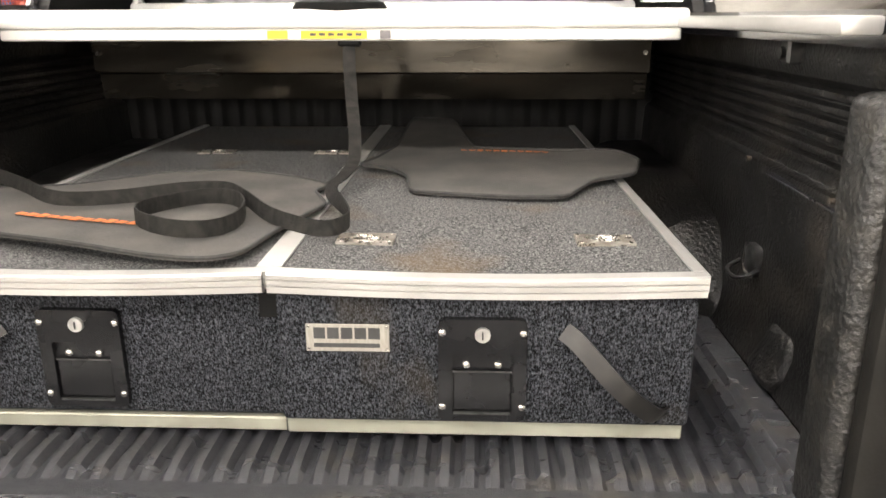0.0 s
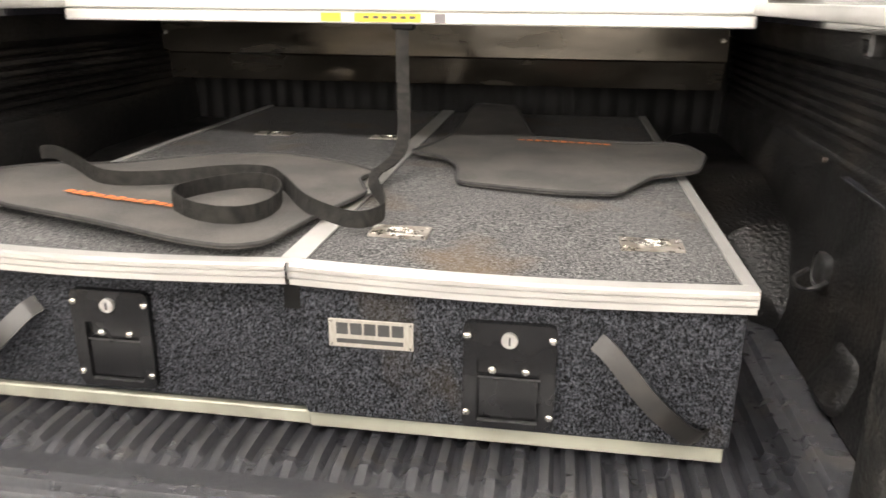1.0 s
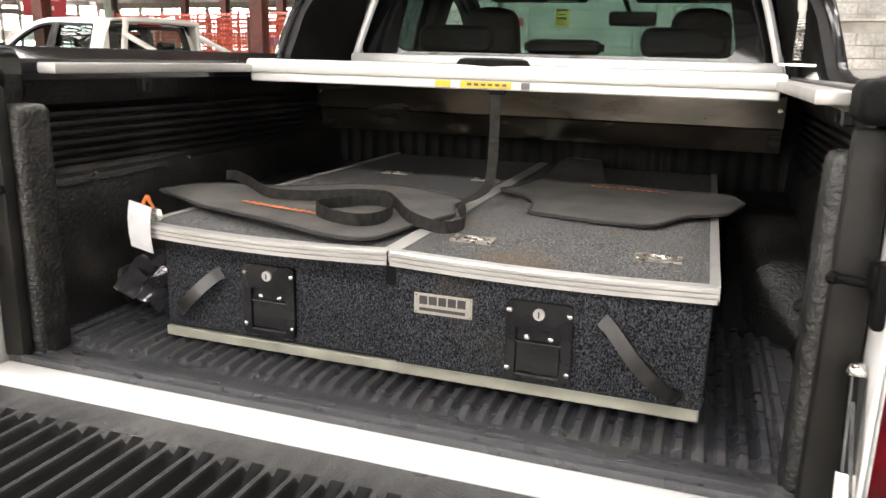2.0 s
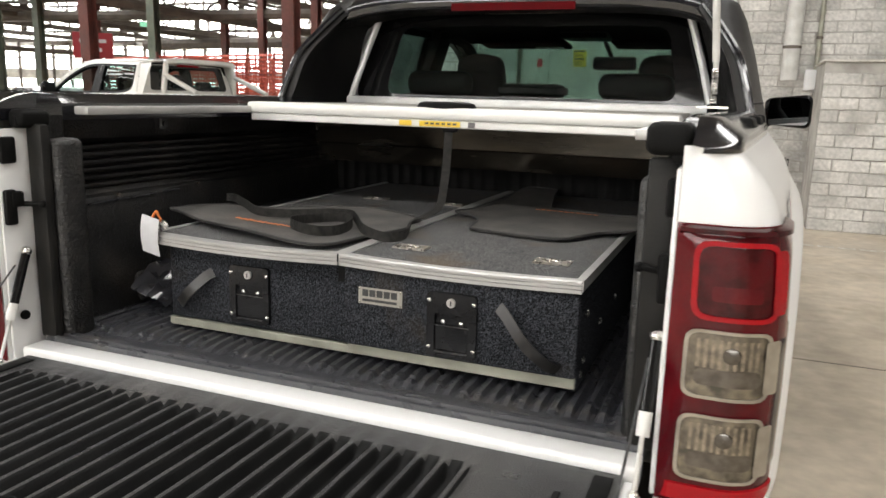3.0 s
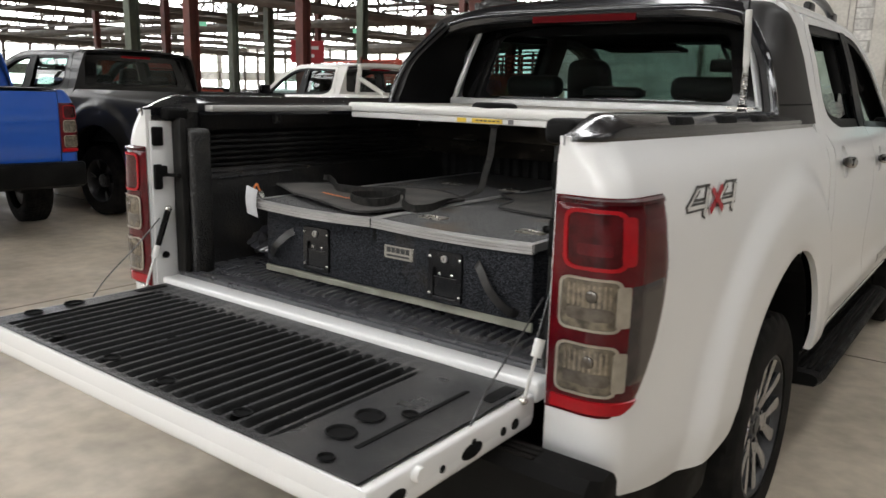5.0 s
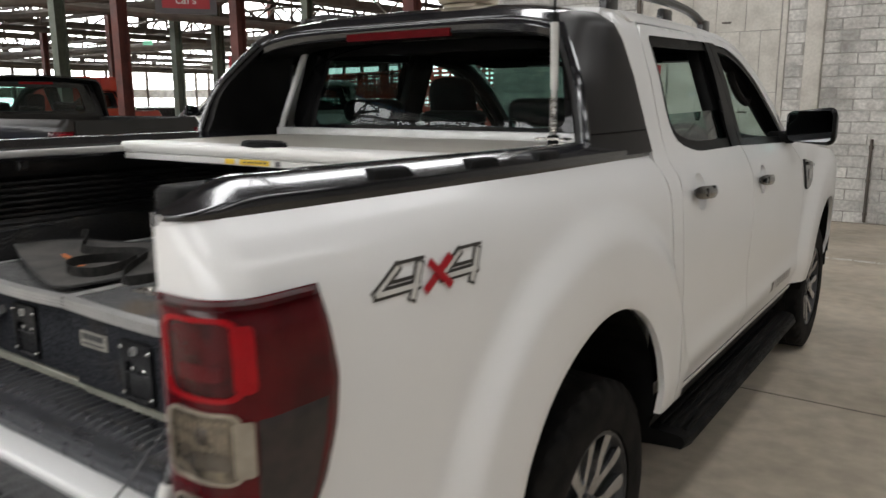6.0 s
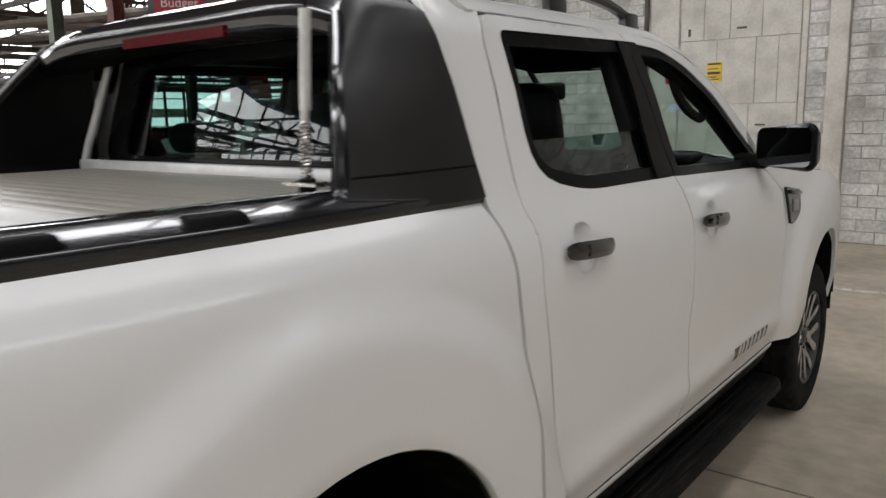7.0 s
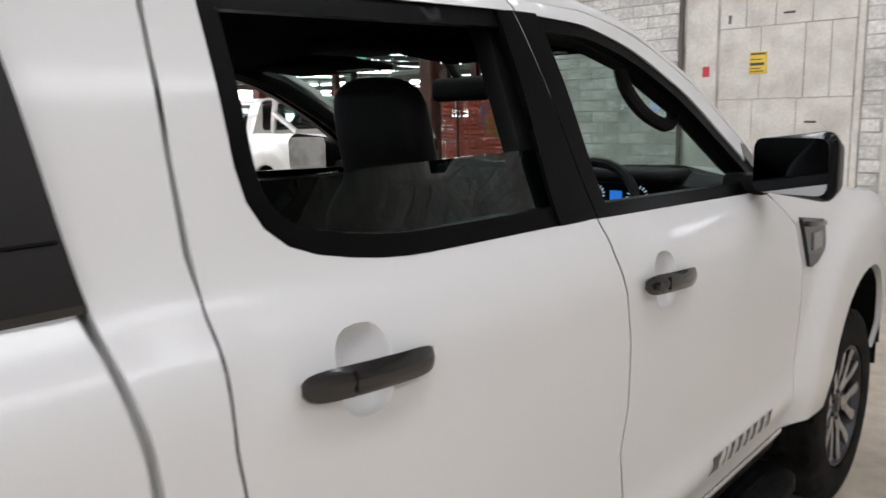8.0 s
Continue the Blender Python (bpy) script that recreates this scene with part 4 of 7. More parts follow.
for _x in (-0.62, 0.66):
    bm = B()
    for k in range(5):
        box(bm, _x - 0.05, _x + 0.05, 3.455 - 0.002 * k, 3.465 - 0.002 * k, 1.17 + 0.016 * k, 1.178 + 0.016 * k)
    box(bm, _x - 0.06, _x + 0.06, 3.465, 3.50, 1.16, 1.26, 0.008, 1)
    part("air_vent", bm, GLOSSBLACK, truck)
bm = B()
m = pose(0.38, 3.29, 1.225, 66)
pts = [m @ Vector((0.185 * math.cos(a / 24 * 2 * math.pi), 0.185 * math.sin(a / 24 * 2 * math.pi), 0)) for a in range(25)]
tube(bm, pts, 0.016, 8, cap=False)
for a in (0.15, math.pi - 0.15, -math.pi / 2):
    rod(bm, m @ Vector((0.05 * math.cos(a), 0.05 * math.sin(a), -0.02)), m @ Vector((0.18 * math.cos(a), 0.18 * math.sin(a), 0)), 0.016, seg=8)
box(bm, -0.065, 0.065, -0.06, 0.06, -0.05, -0.005, 0.02, 2, m)
part("steering_wheel", bm, LEATHER, truck)


SEAT_W = [(0.80, 0.255), (1.0, 0.26), (1.24, 0.245), (1.33, 0.215), (1.385, 0.165), (1.42, 0.128), (1.50, 0.124), (1.58, 0.119), (1.612, 0.108), (1.630, 0.084), (1.638, 0.04)]


def seat_back(x, y):
    """Backrest running up into the headrest, as one upholstered form."""
    bm = B()

    def f(u, v):
        z = lerp_table([(i / (len(SEAT_W) - 1), q[0]) for i, q in enumerate(SEAT_W)], v)
        w = lerp_table(SEAT_W, z)
        t = lerp_table([(0.8, 0.085), (1.35, 0.072), (1.43, 0.052), (1.52, 0.062), (1.60, 0.055), (1.646, 0.02)], z)
        a = 2 * math.pi * u
        c, s_ = math.cos(a), math.sin(a)
        return (x + w * math.copysign(abs(c) ** 0.55, c), y + 0.13 - 0.176 * z + t * math.copysign(abs(s_) ** 0.7, s_), z)
    sheet(bm, 36, 27, f)
    bmesh.ops.remove_doubles(bm, verts=bm.verts[:], dist=0.0005)
    return part("front_seat", fix_normals(bm), LEATHER, truck, "black leather seat with headrest")


for _x in (0.44, -0.44):
    seat_back(_x, 2.52)
    bm = B()
    box(bm, _x - 0.26, _x + 0.26, 2.54, 3.08, 0.74, 0.92, 0.06, 3)
    part("seat_cushion", bm, LEATHER, truck)
bm = B()
box(bm, -0.66, 0.66, 1.80, 2.25, 0.78, 0.95, 0.06, 3)
box(bm, -0.66, 0.66, 1.69, 1.85, 0.9, 1.43, 0.05, 3)
part("rear_bench", bm, LEATHER, truck, "black leather rear bench")
for _x in (-0.40, 0.40, 0.0):
    bm = B()
    box(bm, _x - 0.14, _x + 0.14, 1.69, 1.79, 1.435, 1.535 if _x else 1.49, 0.04, 3)
    part("rear_headrest", bm, LEATHER, truck)

# sports bar: two sails and the hoop over the rear window
SAIL_H = [(1.372, 1.13, 1.546), (1.40, 1.185, 1.542), (1.45, 1.205, 1.536), (1.55, 1.225, 1.526), (1.65, 1.24, 1.514), (1.72, 1.25, 1.507), (1.76, 1.265, 1.50), (1.785, 1.30, 1.50)]


def sail_pt(z, k):
    """k 0 at the rear edge, 1 at the cab."""
    y0 = lerp_table([(a, b) for a, b, c in SAIL_H], z)
    y1 = lerp_table([(a, c) for a, b, c in SAIL_H], z)
    y = y0 + (y1 - y0) * k
    x = lerp_table([(1.37, 0.866), (1.40, 0.859), (1.45, 0.845), (1.50, 0.832), (1.60, 0.806), (1.70, 0.772), (1.75, 0.746), (1.785, 0.69)], z)
    t = smoothstep(1.52, 1.80, z) * (1 - k) ** 2.6
    return (x - 0.03 * (1 - k) ** 2 + 0.002 * k - 0.070 * t, y + 0.115 * t, z)


def sail():
    bm = B()
    sheet(bm, 24, 20, lambda u, v: sail_pt(1.372 + 0.413 * u, v))
    out = [e for e in bm.edges if len(e.link_faces) == 1]
    r = bmesh.ops.extrude_edge_only(bm, edges=out)
    for v in (g for g in r["geom"] if isinstance(g, bmesh.types.BMVert)):
        v.co.x -= 0.05
        v.co.y += 0.01
    return bm


both("sports_bar_sail", sail, SAILGREY, truck, "satin charcoal sports bar side panel")


def sail_inner():
    bm = B()
    sheet(bm, 12, 8, lambda u, v: (sail_pt(1.372 + 0.40 * u, v)[0] - 0.05 - 0.10 * v, sail_pt(1.372 + 0.40 * u, v)[1] + 0.005, 1.372 + 0.40 * u))
    return bm


both("sail_inner_face", sail_inner, BLACKPL, truck)


def sail_seam():
    bm = B()
    tube(bm, [tuple(Vector(sail_pt(1.435 + 0.004 * k, k)) + Vector((0.001, 0, 0))) for k in (0.02, 0.25, 0.5, 0.75, 0.98)], 0.0025, 6)
    return bm


both("panel_seam", sail_seam, BLACKPL, truck)


def sail_edge():
    bm = B()
    pts = [tuple(Vector(sail_pt(z, 0.0)) + Vector((-0.012, -0.006, 0))) for z in (1.375, 1.385, 1.40, 1.43, 1.50, 1.58, 1.66, 1.71, 1.74)]
    tube(bm, smooth_path([(pts[0][0] - 0.05, pts[0][1] - 0.03, 1.377)] + pts, 4), 0.013, 10)
    return bm


both("sail_edge_trim", sail_edge, CAPGREY, truck, "glossy rolled edge of the sports bar")


def hoop_pt(u, v):
    """v runs round the section of the hoop, from its lower rear lip over the top to the roof."""
    s = 2 * u - 1
    x = 0.708 * s
    bow = 0.15 * (1 - abs(s) ** 2.2)
    sec = [(1.262, 1.728), (1.258, 1.748), (1.275, 1.772), (1.33, 1.796), (1.42, 1.812), (1.52, 1.822), (1.60, 1.824)]
    k = v * (len(sec) - 1)
    i = min(int(k), len(sec) - 2)
    t = k - i
    y = sec[i][0] * (1 - t) + sec[i + 1][0] * t
    z = sec[i][1] * (1 - t) + sec[i + 1][1] * t
    return (x, y + (bow + 0.10 * abs(s) ** 4) * (1 - smoothstep(0.2, 1, v)), z + 0.022 * (1 - s * s) - 0.060 * abs(s) ** 7)


bm = B()
sheet(bm, 30, 18, hoop_pt, 0.012)
part("sports_bar_hoop", fix_normals(bm), CAPGREY, truck, "charcoal hoop over the rear window")
bm = B()
sheet(bm, 24, 3, lambda u, v: ((2 * u - 1) * 0.68, 1.27 + 0.14 * (1 - abs(2 * u - 1) ** 2.2) + 0.10 * abs(2 * u - 1) ** 4 + 0.20 * v, 1.732 + 0.022 * (1 - (2 * u - 1) ** 2) - 0.05 * abs(2 * u - 1) ** 8), 0.008)
part("hoop_underside", fix_normals(bm), BLACKPL, truck)
bm = B()
sheet(bm, 16, 3, lambda u, v: (0.225 * (2 * u - 1), hoop_pt(0.5 + 0.15 * (2 * u - 1), 0.1)[1] - 0.006, 1.728 + 0.026 * v + 0.02 * (1 - (0.3 * (2 * u - 1)) ** 2) - 0.012), 0.012)
part("high_brake_light", fix_normals(bm), BRAKESTRIP, truck, "red high-level brake light strip")


def sill_strip():
    bm = B()
    box(bm, -0.70, 0.70, 1.475, 1.50, 1.385, 1.425, 0.008, 2)
    return bm


part("rear_window_sill_trim", sill_strip(), SILVERTRIM, truck, "silver strip below the rear window")
for s in (-1, 1):
    bm = B()
    tube(bm, [(s * 0.689, 1.49, 1.40), (s * 0.672, 1.50, 1.47), (s * 0.64, 1.525, 1.58), (s * 0.60, 1.548, 1.70), (s * 0.585, 1.553, 1.745)], 0.013, 8)
    part("window_guard", bm, SILVERTRIM, truck, "silver upright beside the rear window")

# roof rails and roof beacon base
def roof_rail():
    bm = B()
    pts = [(0.66, 1.62, 1.832), (0.662, 1.70, 1.865), (0.665, 1.85, 1.880), (0.665, 2.2, 1.886), (0.66, 2.5, 1.872), (0.655, 2.68, 1.835), (0.65, 2.74, 1.80)]
    tube(bm, smooth_path(pts, 5), 0.017, 8)
    for y in (1.66, 2.18, 2.66):
        box(bm, 0.645, 0.675, y - 0.05, y + 0.05, 1.79, 1.86, 0.01, 2)
    return bm


both("roof_rail", roof_rail, DARKGREY, truck, "charcoal roof rail")
bm = B()
lathe(bm, [(0.001, 0.05), (0.12, 0.048), (0.135, 0.038), (0.14, 0.012), (0.125, 0.0), (0.001, 0.0)], 28, Matrix.Translation((0.15, 1.62, 1.858)) @ Matrix.Scale(0.78, 4))
box(bm, 0.08, 0.22, 1.56, 1.68, 1.82, 1.862, 0.006, 1)
part("beacon_base", bm, mat("beacon_cream", (0.62, 0.55, 0.42), 0.5, base2=(0.5, 0.43, 0.32), scale=9), truck, "cream round beacon base on the roof")

# side mirrors
def mirror_shell():
    bm = B()
    box(bm, 0.885, 1.120, 3.255, 3.345, 1.312, 1.492, 0.035, 4)
    for v in bm.verts:
        k = (v.co.x - 0.885) / 0.24
        v.co.y += 0.09 * (1 - k) * 0.6
        if v.co.y > 3.31:
            v.co.z += (1.385 - v.co.z) * 0.18
            v.co.y += 0.02 * math.cos((v.co.z - 1.385) * 12)
    return bm


def mirror_arm():
    bm = B()
    box(bm, 0.80, 0.93, 3.34, 3.41, 1.315, 1.375, 0.018, 2)
    return bm


def mirror_face():
    bm = B()
    patch(bm, rounded([(0.905, 1.330), (1.104, 1.330), (1.104, 1.475), (0.905, 1.475)], 0.03), [], lambda a, b: (a, 3.2515 + 0.054 * (1 - (a - 0.885) / 0.24), b), 0.06, 0.003, (0, 1, 0))
    return bm


mirrors = {}
for _s in (1, -1):
    m = mirror_shell() if _s > 0 else mirror_x(mirror_shell())
    mirrors[_s] = part("side_mirror", fix_normals(m), MIRRORBLK, truck, "gloss black door mirror")
sub("mirror_arm", mirror_arm, BLACKPL, mirrors)
sub("mirror_glass", mirror_face, MIRRORGLASS, mirrors)


# wing vent with its bars
def vent():
    bm = B()
    out = rounded([(3.62, 1.225), (3.84, 1.195), (3.85, 1.10), (3.78, 1.065), (3.70, 1.055)], 0.02)
    patch(bm, out, [], lambda a, b: (side_x(a, b) + 0.012, a, b), 0.04, 0.015, INW)
    return bm


def vent_plate():
    bm = B()
    box(bm, -0.003, 0.003, 3.715, 3.80, 1.110, 1.165, 0.002, 1)
    for v in bm.verts:
        v.co.x += side_x(v.co.y, v.co.z) + 0.014
    return bm


def vent_hood():
    bm = B()
    box(bm, -0.006, 0.010, 3.66, 3.835, 1.192, 1.208, 0.004, 2)
    for v in bm.verts:
        v.co.x += side_x(v.co.y, v.co.z) + 0.012
        v.co.z -= 0.10 * (v.co.y - 3.66)
    return bm


both("wing_vent", vent, GLOSSBLACK, truck, "black wing vent")
both("vent_plate", vent_plate, DECALGREY, truck, "grey badge plate in the vent")
both("vent_hood", vent_hood, GLOSSBLACK, truck)


# door decal: unreadable model lettering as plain slanted bars
def decal_bar(y, w):
    bm = B()
    sl, z0, z1 = 0.026, 0.638, 0.680
    sheet(bm, 2, 6, lambda u, v: (side_x(y + sl * v, z0 + (z1 - z0) * v) + 0.0025, y + sl * v + (w - 0.020) * (0.5 + (u - 0.5) * (0.55 + 0.45 * abs(2 * v - 1))), z0 + (z1 - z0) * v))
    return bm


_y = 2.98
for _w in (0.085, 0.034, 0.05, 0.055, 0.05, 0.055, 0.06, 0.055):
    sub("decal_bar", lambda y=_y, w=_w: decal_bar(y, w), DECALDARK, fdoor, "charcoal bar of the slanted model decal")
    _y += _w


# bedside 4x4 decal: outlined figures with a red cross
def stroke(bm, a, b, w, lift=0.003):
    a, b = Vector(a), Vector(b)
    d = (b - a).normalized()
    n = Vector((-d[1], d[0])) * w / 2
    k = max(1, int((b - a).length / 0.03))
    for i in range(k):
        p, q = a + (b - a) * i / k, a + (b - a) * (i + 1) / k
        vs = [bm.verts.new((side_x(c[0], c[1]) + lift, c[0], c[1])) for c in (p - n, q - n, q + n, p + n)]
        bm.faces.new(vs)


FOUR = (((0.016, 1.2105), (0.080, 1.2500), 0.0075), ((0.016, 1.2105), (0.128, 1.2105), 0.0085), ((0.136, 1.2480), (0.106, 1.188), 0.0125))
FOUR_TOP = (((0.078, 1.2545), (0.150, 1.2545), 0.006), ((0.055, 1.2255), (0.118, 1.2255), 0.0065), ((0.055, 1.2255), (0.086, 1.2450), 0.005))


def four(y0, more, lift):
    """Open figure four, slanted; drawn wider underneath for its outline."""
    bm = B()
    for a, b, w in FOUR:
        a, b = Vector((y0 + a[0], a[1])), Vector((y0 + b[0], b[1]))
        d = (b - a).normalized() * more * 0.5
        stroke(bm, a - d, b + d, w + more, lift)
    if more:
        for a, b, w in FOUR_TOP:
            stroke(bm, (y0 + a[0], a[1]), (y0 + b[0], b[1]), w, lift + 0.0004)
    return bm


def decal_cross():
    bm = B()
    stroke(bm, (0.332, 1.194), (0.415, 1.248), 0.017, 0.0046)
    stroke(bm, (0.350, 1.246), (0.408, 1.192), 0.017, 0.0052)
    return bm


for _y in (0.194, 0.366):
    both("decal_outline", lambda y=_y: four(y, 0.011, 0.0016), DECALDARK, truck, "charcoal outline of the 4x4 decal")
    both("bedside_decal", lambda y=_y: four(y, 0.0, 0.0030), DECALSILVER, truck, "silver figure of the 4x4 decal")
both("decal_cross", decal_cross, DECALRED, truck, "red cross of the decal")


# side steps
def step_body():
    bm = B()
    sec = [(0.72, 0.374), (0.930, 0.368), (0.953, 0.358), (0.960, 0.340), (0.946, 0.318), (0.74, 0.305)]
    y0, y1 = 1.80, 3.72
    rings = []
    for y, k in ((y0, 0.9), (y0 + 0.06, 1.0), (y1 - 0.08, 1.0), (y1, 0.85)):
        rings.append([bm.verts.new((0.80 + (x - 0.80) * k, y, z)) for x, z in sec])
    for a, b in zip(rings, rings[1:]):
        for i in range(len(sec)):
            bm.faces.new((a[i], a[(i + 1) % len(sec)], b[(i + 1) % len(sec)], b[i]))
    bm.faces.new(rings[0][::-1])
    bm.faces.new(rings[-1])
    return bm


def step_tread():
    bm = B()
    for k in range(5):
        x = 0.798 + 0.032 * k
        box(bm, x - 0.011, x + 0.011, 1.86, 3.62, 0.362, 0.378 - 0.001 * k, 0.004, 2)
    return bm


steps = {}
for _s in (1, -1):
    m = step_body() if _s > 0 else mirror_x(step_body())
    steps[_s] = part("side_step", fix_normals(m), BLACKPL, truck, "black ribbed side step")
sub("step_tread", step_tread, RUBBER, steps)


def step_bracket(y):
    bm = B()
    box(bm, 0.60, 0.84, y, y + 0.06, 0.32, 0.35)
    box(bm, 0.60, 0.64, y, y + 0.06, 0.32, 0.56)
    return bm


for _y in (2.05, 2.75, 3.45):
    sub("step_bracket", lambda y=_y: step_bracket(y), BLACKPL, steps)


def sill_panel():
    bm = B()
    sheet(bm, 10, 4, lambda u, v: (0.905 - 0.10 * v ** 2, 1.60 + 2.03 * u, 0.562 - 0.19 * v))
    return bm


both("sill_panel", sill_panel, BLACKPL, truck)


def rocker():
    bm = B()
    sheet(bm, 24, 6, lambda u, v: (0.9165 - 0.030 * v ** 2, 1.63 + 1.97 * u, 0.553 - 0.042 * v), 0.004)
    return bm


both("rocker_panel", rocker, WHITE, truck, "white rocker panel under the doors")


# wheel arch liners
def arch_liner(yc, r):
    bm = B()
    n = 20
    for k in range(n):
        a, b = math.pi * k / n, math.pi * (k + 1) / n
        q = [(0.925, yc + r * math.cos(a), 0.545 + r * math.sin(a)), (0.925, yc + r * math.cos(b), 0.545 + r * math.sin(b)),
             (0.58, yc + r * math.cos(b), 0.545 + r * math.sin(b)), (0.58, yc + r * math.cos(a), 0.545 + r * math.sin(a))]
        bm.faces.new([bm.verts.new(p) for p in q])
    for s in (0, math.pi):
        y = yc + r * math.cos(s)
        bm.faces.new([bm.verts.new(p) for p in ((0.915, y, 0.545), (0.58, y, 0.545), (0.58, y, 0.40), (0.915, y, 0.45))])
    bm.faces.new([bm.verts.new((0.58, yc + r * math.cos(math.pi * k / n), 0.545 + r * math.sin(math.pi * k / n))) for k in range(n + 1)])
    return bm


both("wheel_arch_liner", lambda: arch_liner(REAR_Y - 0.055, 0.455), BLACKPL, truck)
both("wheel_arch_liner", lambda: arch_liner(FRONT_Y, 0.414), BLACKPL, truck)


def rear_valance():
    bm = B()
    patch(bm, [(0.58, 0.56), (0.40, 0.545), (0.10, 0.57), (0.02, 0.42), (0.30, 0.36), (0.60, 0.38)], [], lambda a, b: (side_x(a, 0.56) - 0.04 - 0.1 * (0.56 - b), a, b), 0.06, 0.01, INW)
    return bm


both("rear_valance", rear_valance, BLACKPL, truck)


# wheels
def wheel_mesh_parts(m, parent):
    bm = B()
    prof = [(0.235, 0.10), (0.245, 0.128), (0.29, 0.133), (0.335, 0.131), (0.352, 0.128), (0.364, 0.120), (0.374, 0.112), (0.376, 0.100), (0.377, 0.075), (0.378, 0.050), (0.378, 0.044), (0.3785, 0.025), (0.379, 0.007), (0.379, 0.0)]
    prof += [(r, -h) for r, h in prof[-2::-1]]
    seg = 192
    rings = []
    for r, h in prof:
        ring = []
        for k in range(seg):
            # lugs: two shoulder rows and two staggered centre rows, cut by grooves
            a, row = k * 64 / seg, abs(h)
            lug = 0.0
            if row > 0.100 and r > 0.36:
                lug = 0.008 if (int(a * 0.5 + (0.25 if h < 0 else 0)) * 2 + 1.3 > a) else 0.0
            elif 0.050 <= row <= 0.100:
                lug = 0.008 if (a + (0.5 if h < 0 else 0)) % 1 < 0.70 else 0.0
            elif 0.007 <= row < 0.044:
                lug = 0.008 if (a + (0.25 if h > 0 else 0.75)) % 1 < 0.70 else 0.0
            t = 6.28319 * k / seg
            ring.append(bm.verts.new(m @ Vector(((r + lug) * math.cos(t), (r + lug) * math.sin(t), h))))
        rings.append(ring)
    for a, b in zip(rings, rings[1:]):
        for k in range(seg):
            bm.faces.new((a[k], a[(k + 1) % seg], b[(k + 1) % seg], b[k]))
    tyre = part("tyre", fix_normals(bm), RUBBER, parent, "black all-terrain tyre", angle=0.5)
    bm = B()
    lathe(bm, [(0.236, 0.105), (0.240, 0.122), (0.231, 0.124), (0.224, 0.112), (0.216, 0.06), (0.205, -0.08), (0.02, -0.085)], 48, m)
    part("rim_barrel", fix_normals(bm), RIMDARK, parent)
    for k in range(6):
        mm = m @ Matrix.Rotation(2 * math.pi * k / 6 + 0.3, 4, "Z")
        bm = B()
        sheet(bm, 4, 4, lambda u, v: tuple(mm @ Vector((0.040 + 0.075 * u, (2 * v - 1) * (0.022 + 0.012 * u), 0.094 + 0.012 * u - 0.003 * abs(2 * v - 1) ** 3))), 0.030)
        for sgn in (1, -1):
            arm = B()
            sheet(arm, 8, 4, lambda u, v: tuple(mm @ Vector((0.100 + 0.130 * u, sgn * (0.012 + 0.052 * math.sin(1.35 * u)) + (2 * v - 1) * (0.016 + 0.010 * u), 0.104 + 0.016 * u - 0.003 * abs(2 * v - 1) ** 3))), 0.030)
            me = bpy.data.meshes.new("arm")
            arm.to_mesh(me)
            arm.free()
            bm.from_mesh(me)
            bpy.data.meshes.remove(me)
        part("spoke", fix_normals(bm), RIM, parent, "machined split alloy spoke")
        bm = B()
        sheet(bm, 5, 3, lambda u, v: tuple(mm @ Vector((0.118 + 0.108 * u, (2 * v - 1) * 0.030 * u ** 0.7, 0.086 + 0.012 * u))), 0.006)
        part("spoke_pocket", fix_normals(bm), RIMDARK, parent, "dark grey spoke pocket")
    bm = B()
    lathe(bm, [(0.075, 0.05), (0.072, 0.088), (0.05, 0.098), (0.034, 0.099), (0.030, 0.104), (0.001, 0.105)], 28, m)
    for k in range(6):
        a = 2 * math.pi * k / 6
        q = m @ Vector((0.055 * math.cos(a), 0.055 * math.sin(a), 0.088))
        rod(bm, q, q + m.to_3x3() @ Vector((0, 0, 0.016)), 0.009, seg=6)
    part("wheel_hub", fix_normals(bm), RIMDARK, parent)
    bm = B()
    lathe(bm, [(0.001, 0.02), (0.16, 0.02), (0.162, 0.0), (0.001, 0.0)], 40, m)
    part("brake_disc", fix_normals(bm), STEEL, parent)


WHEELX = 0.785
for _s in (1, -1):
    for _y in (REAR_Y, FRONT_Y):
        m = Matrix.Translation((_s * WHEELX, _y, HUB_Z)) @ Matrix.Rotation(_s * math.pi / 2, 4, "Y")
        bm = B()
        rod(bm, (_s * 0.5, _y, HUB_Z), (_s * (WHEELX - 0.02), _y, HUB_Z), 0.06)
        hubob = part("wheel", bm, BLACKPL, truck, "alloy wheel with all-terrain tyre")
        wheel_mesh_parts(m, hubob)
bm = B()
rod(bm, (-0.6, REAR_Y, HUB_Z), (0.6, REAR_Y, HUB_Z), 0.05)
ball(bm, (0, REAR_Y, HUB_Z), 0.14, 1, 0.9, 0.9)
for x in (-0.42, 0.42):
    box(bm, x - 0.04, x + 0.04, 0.0, 4.8, 0.44, 0.56)
part("chassis", bm, BLACKPL, truck)

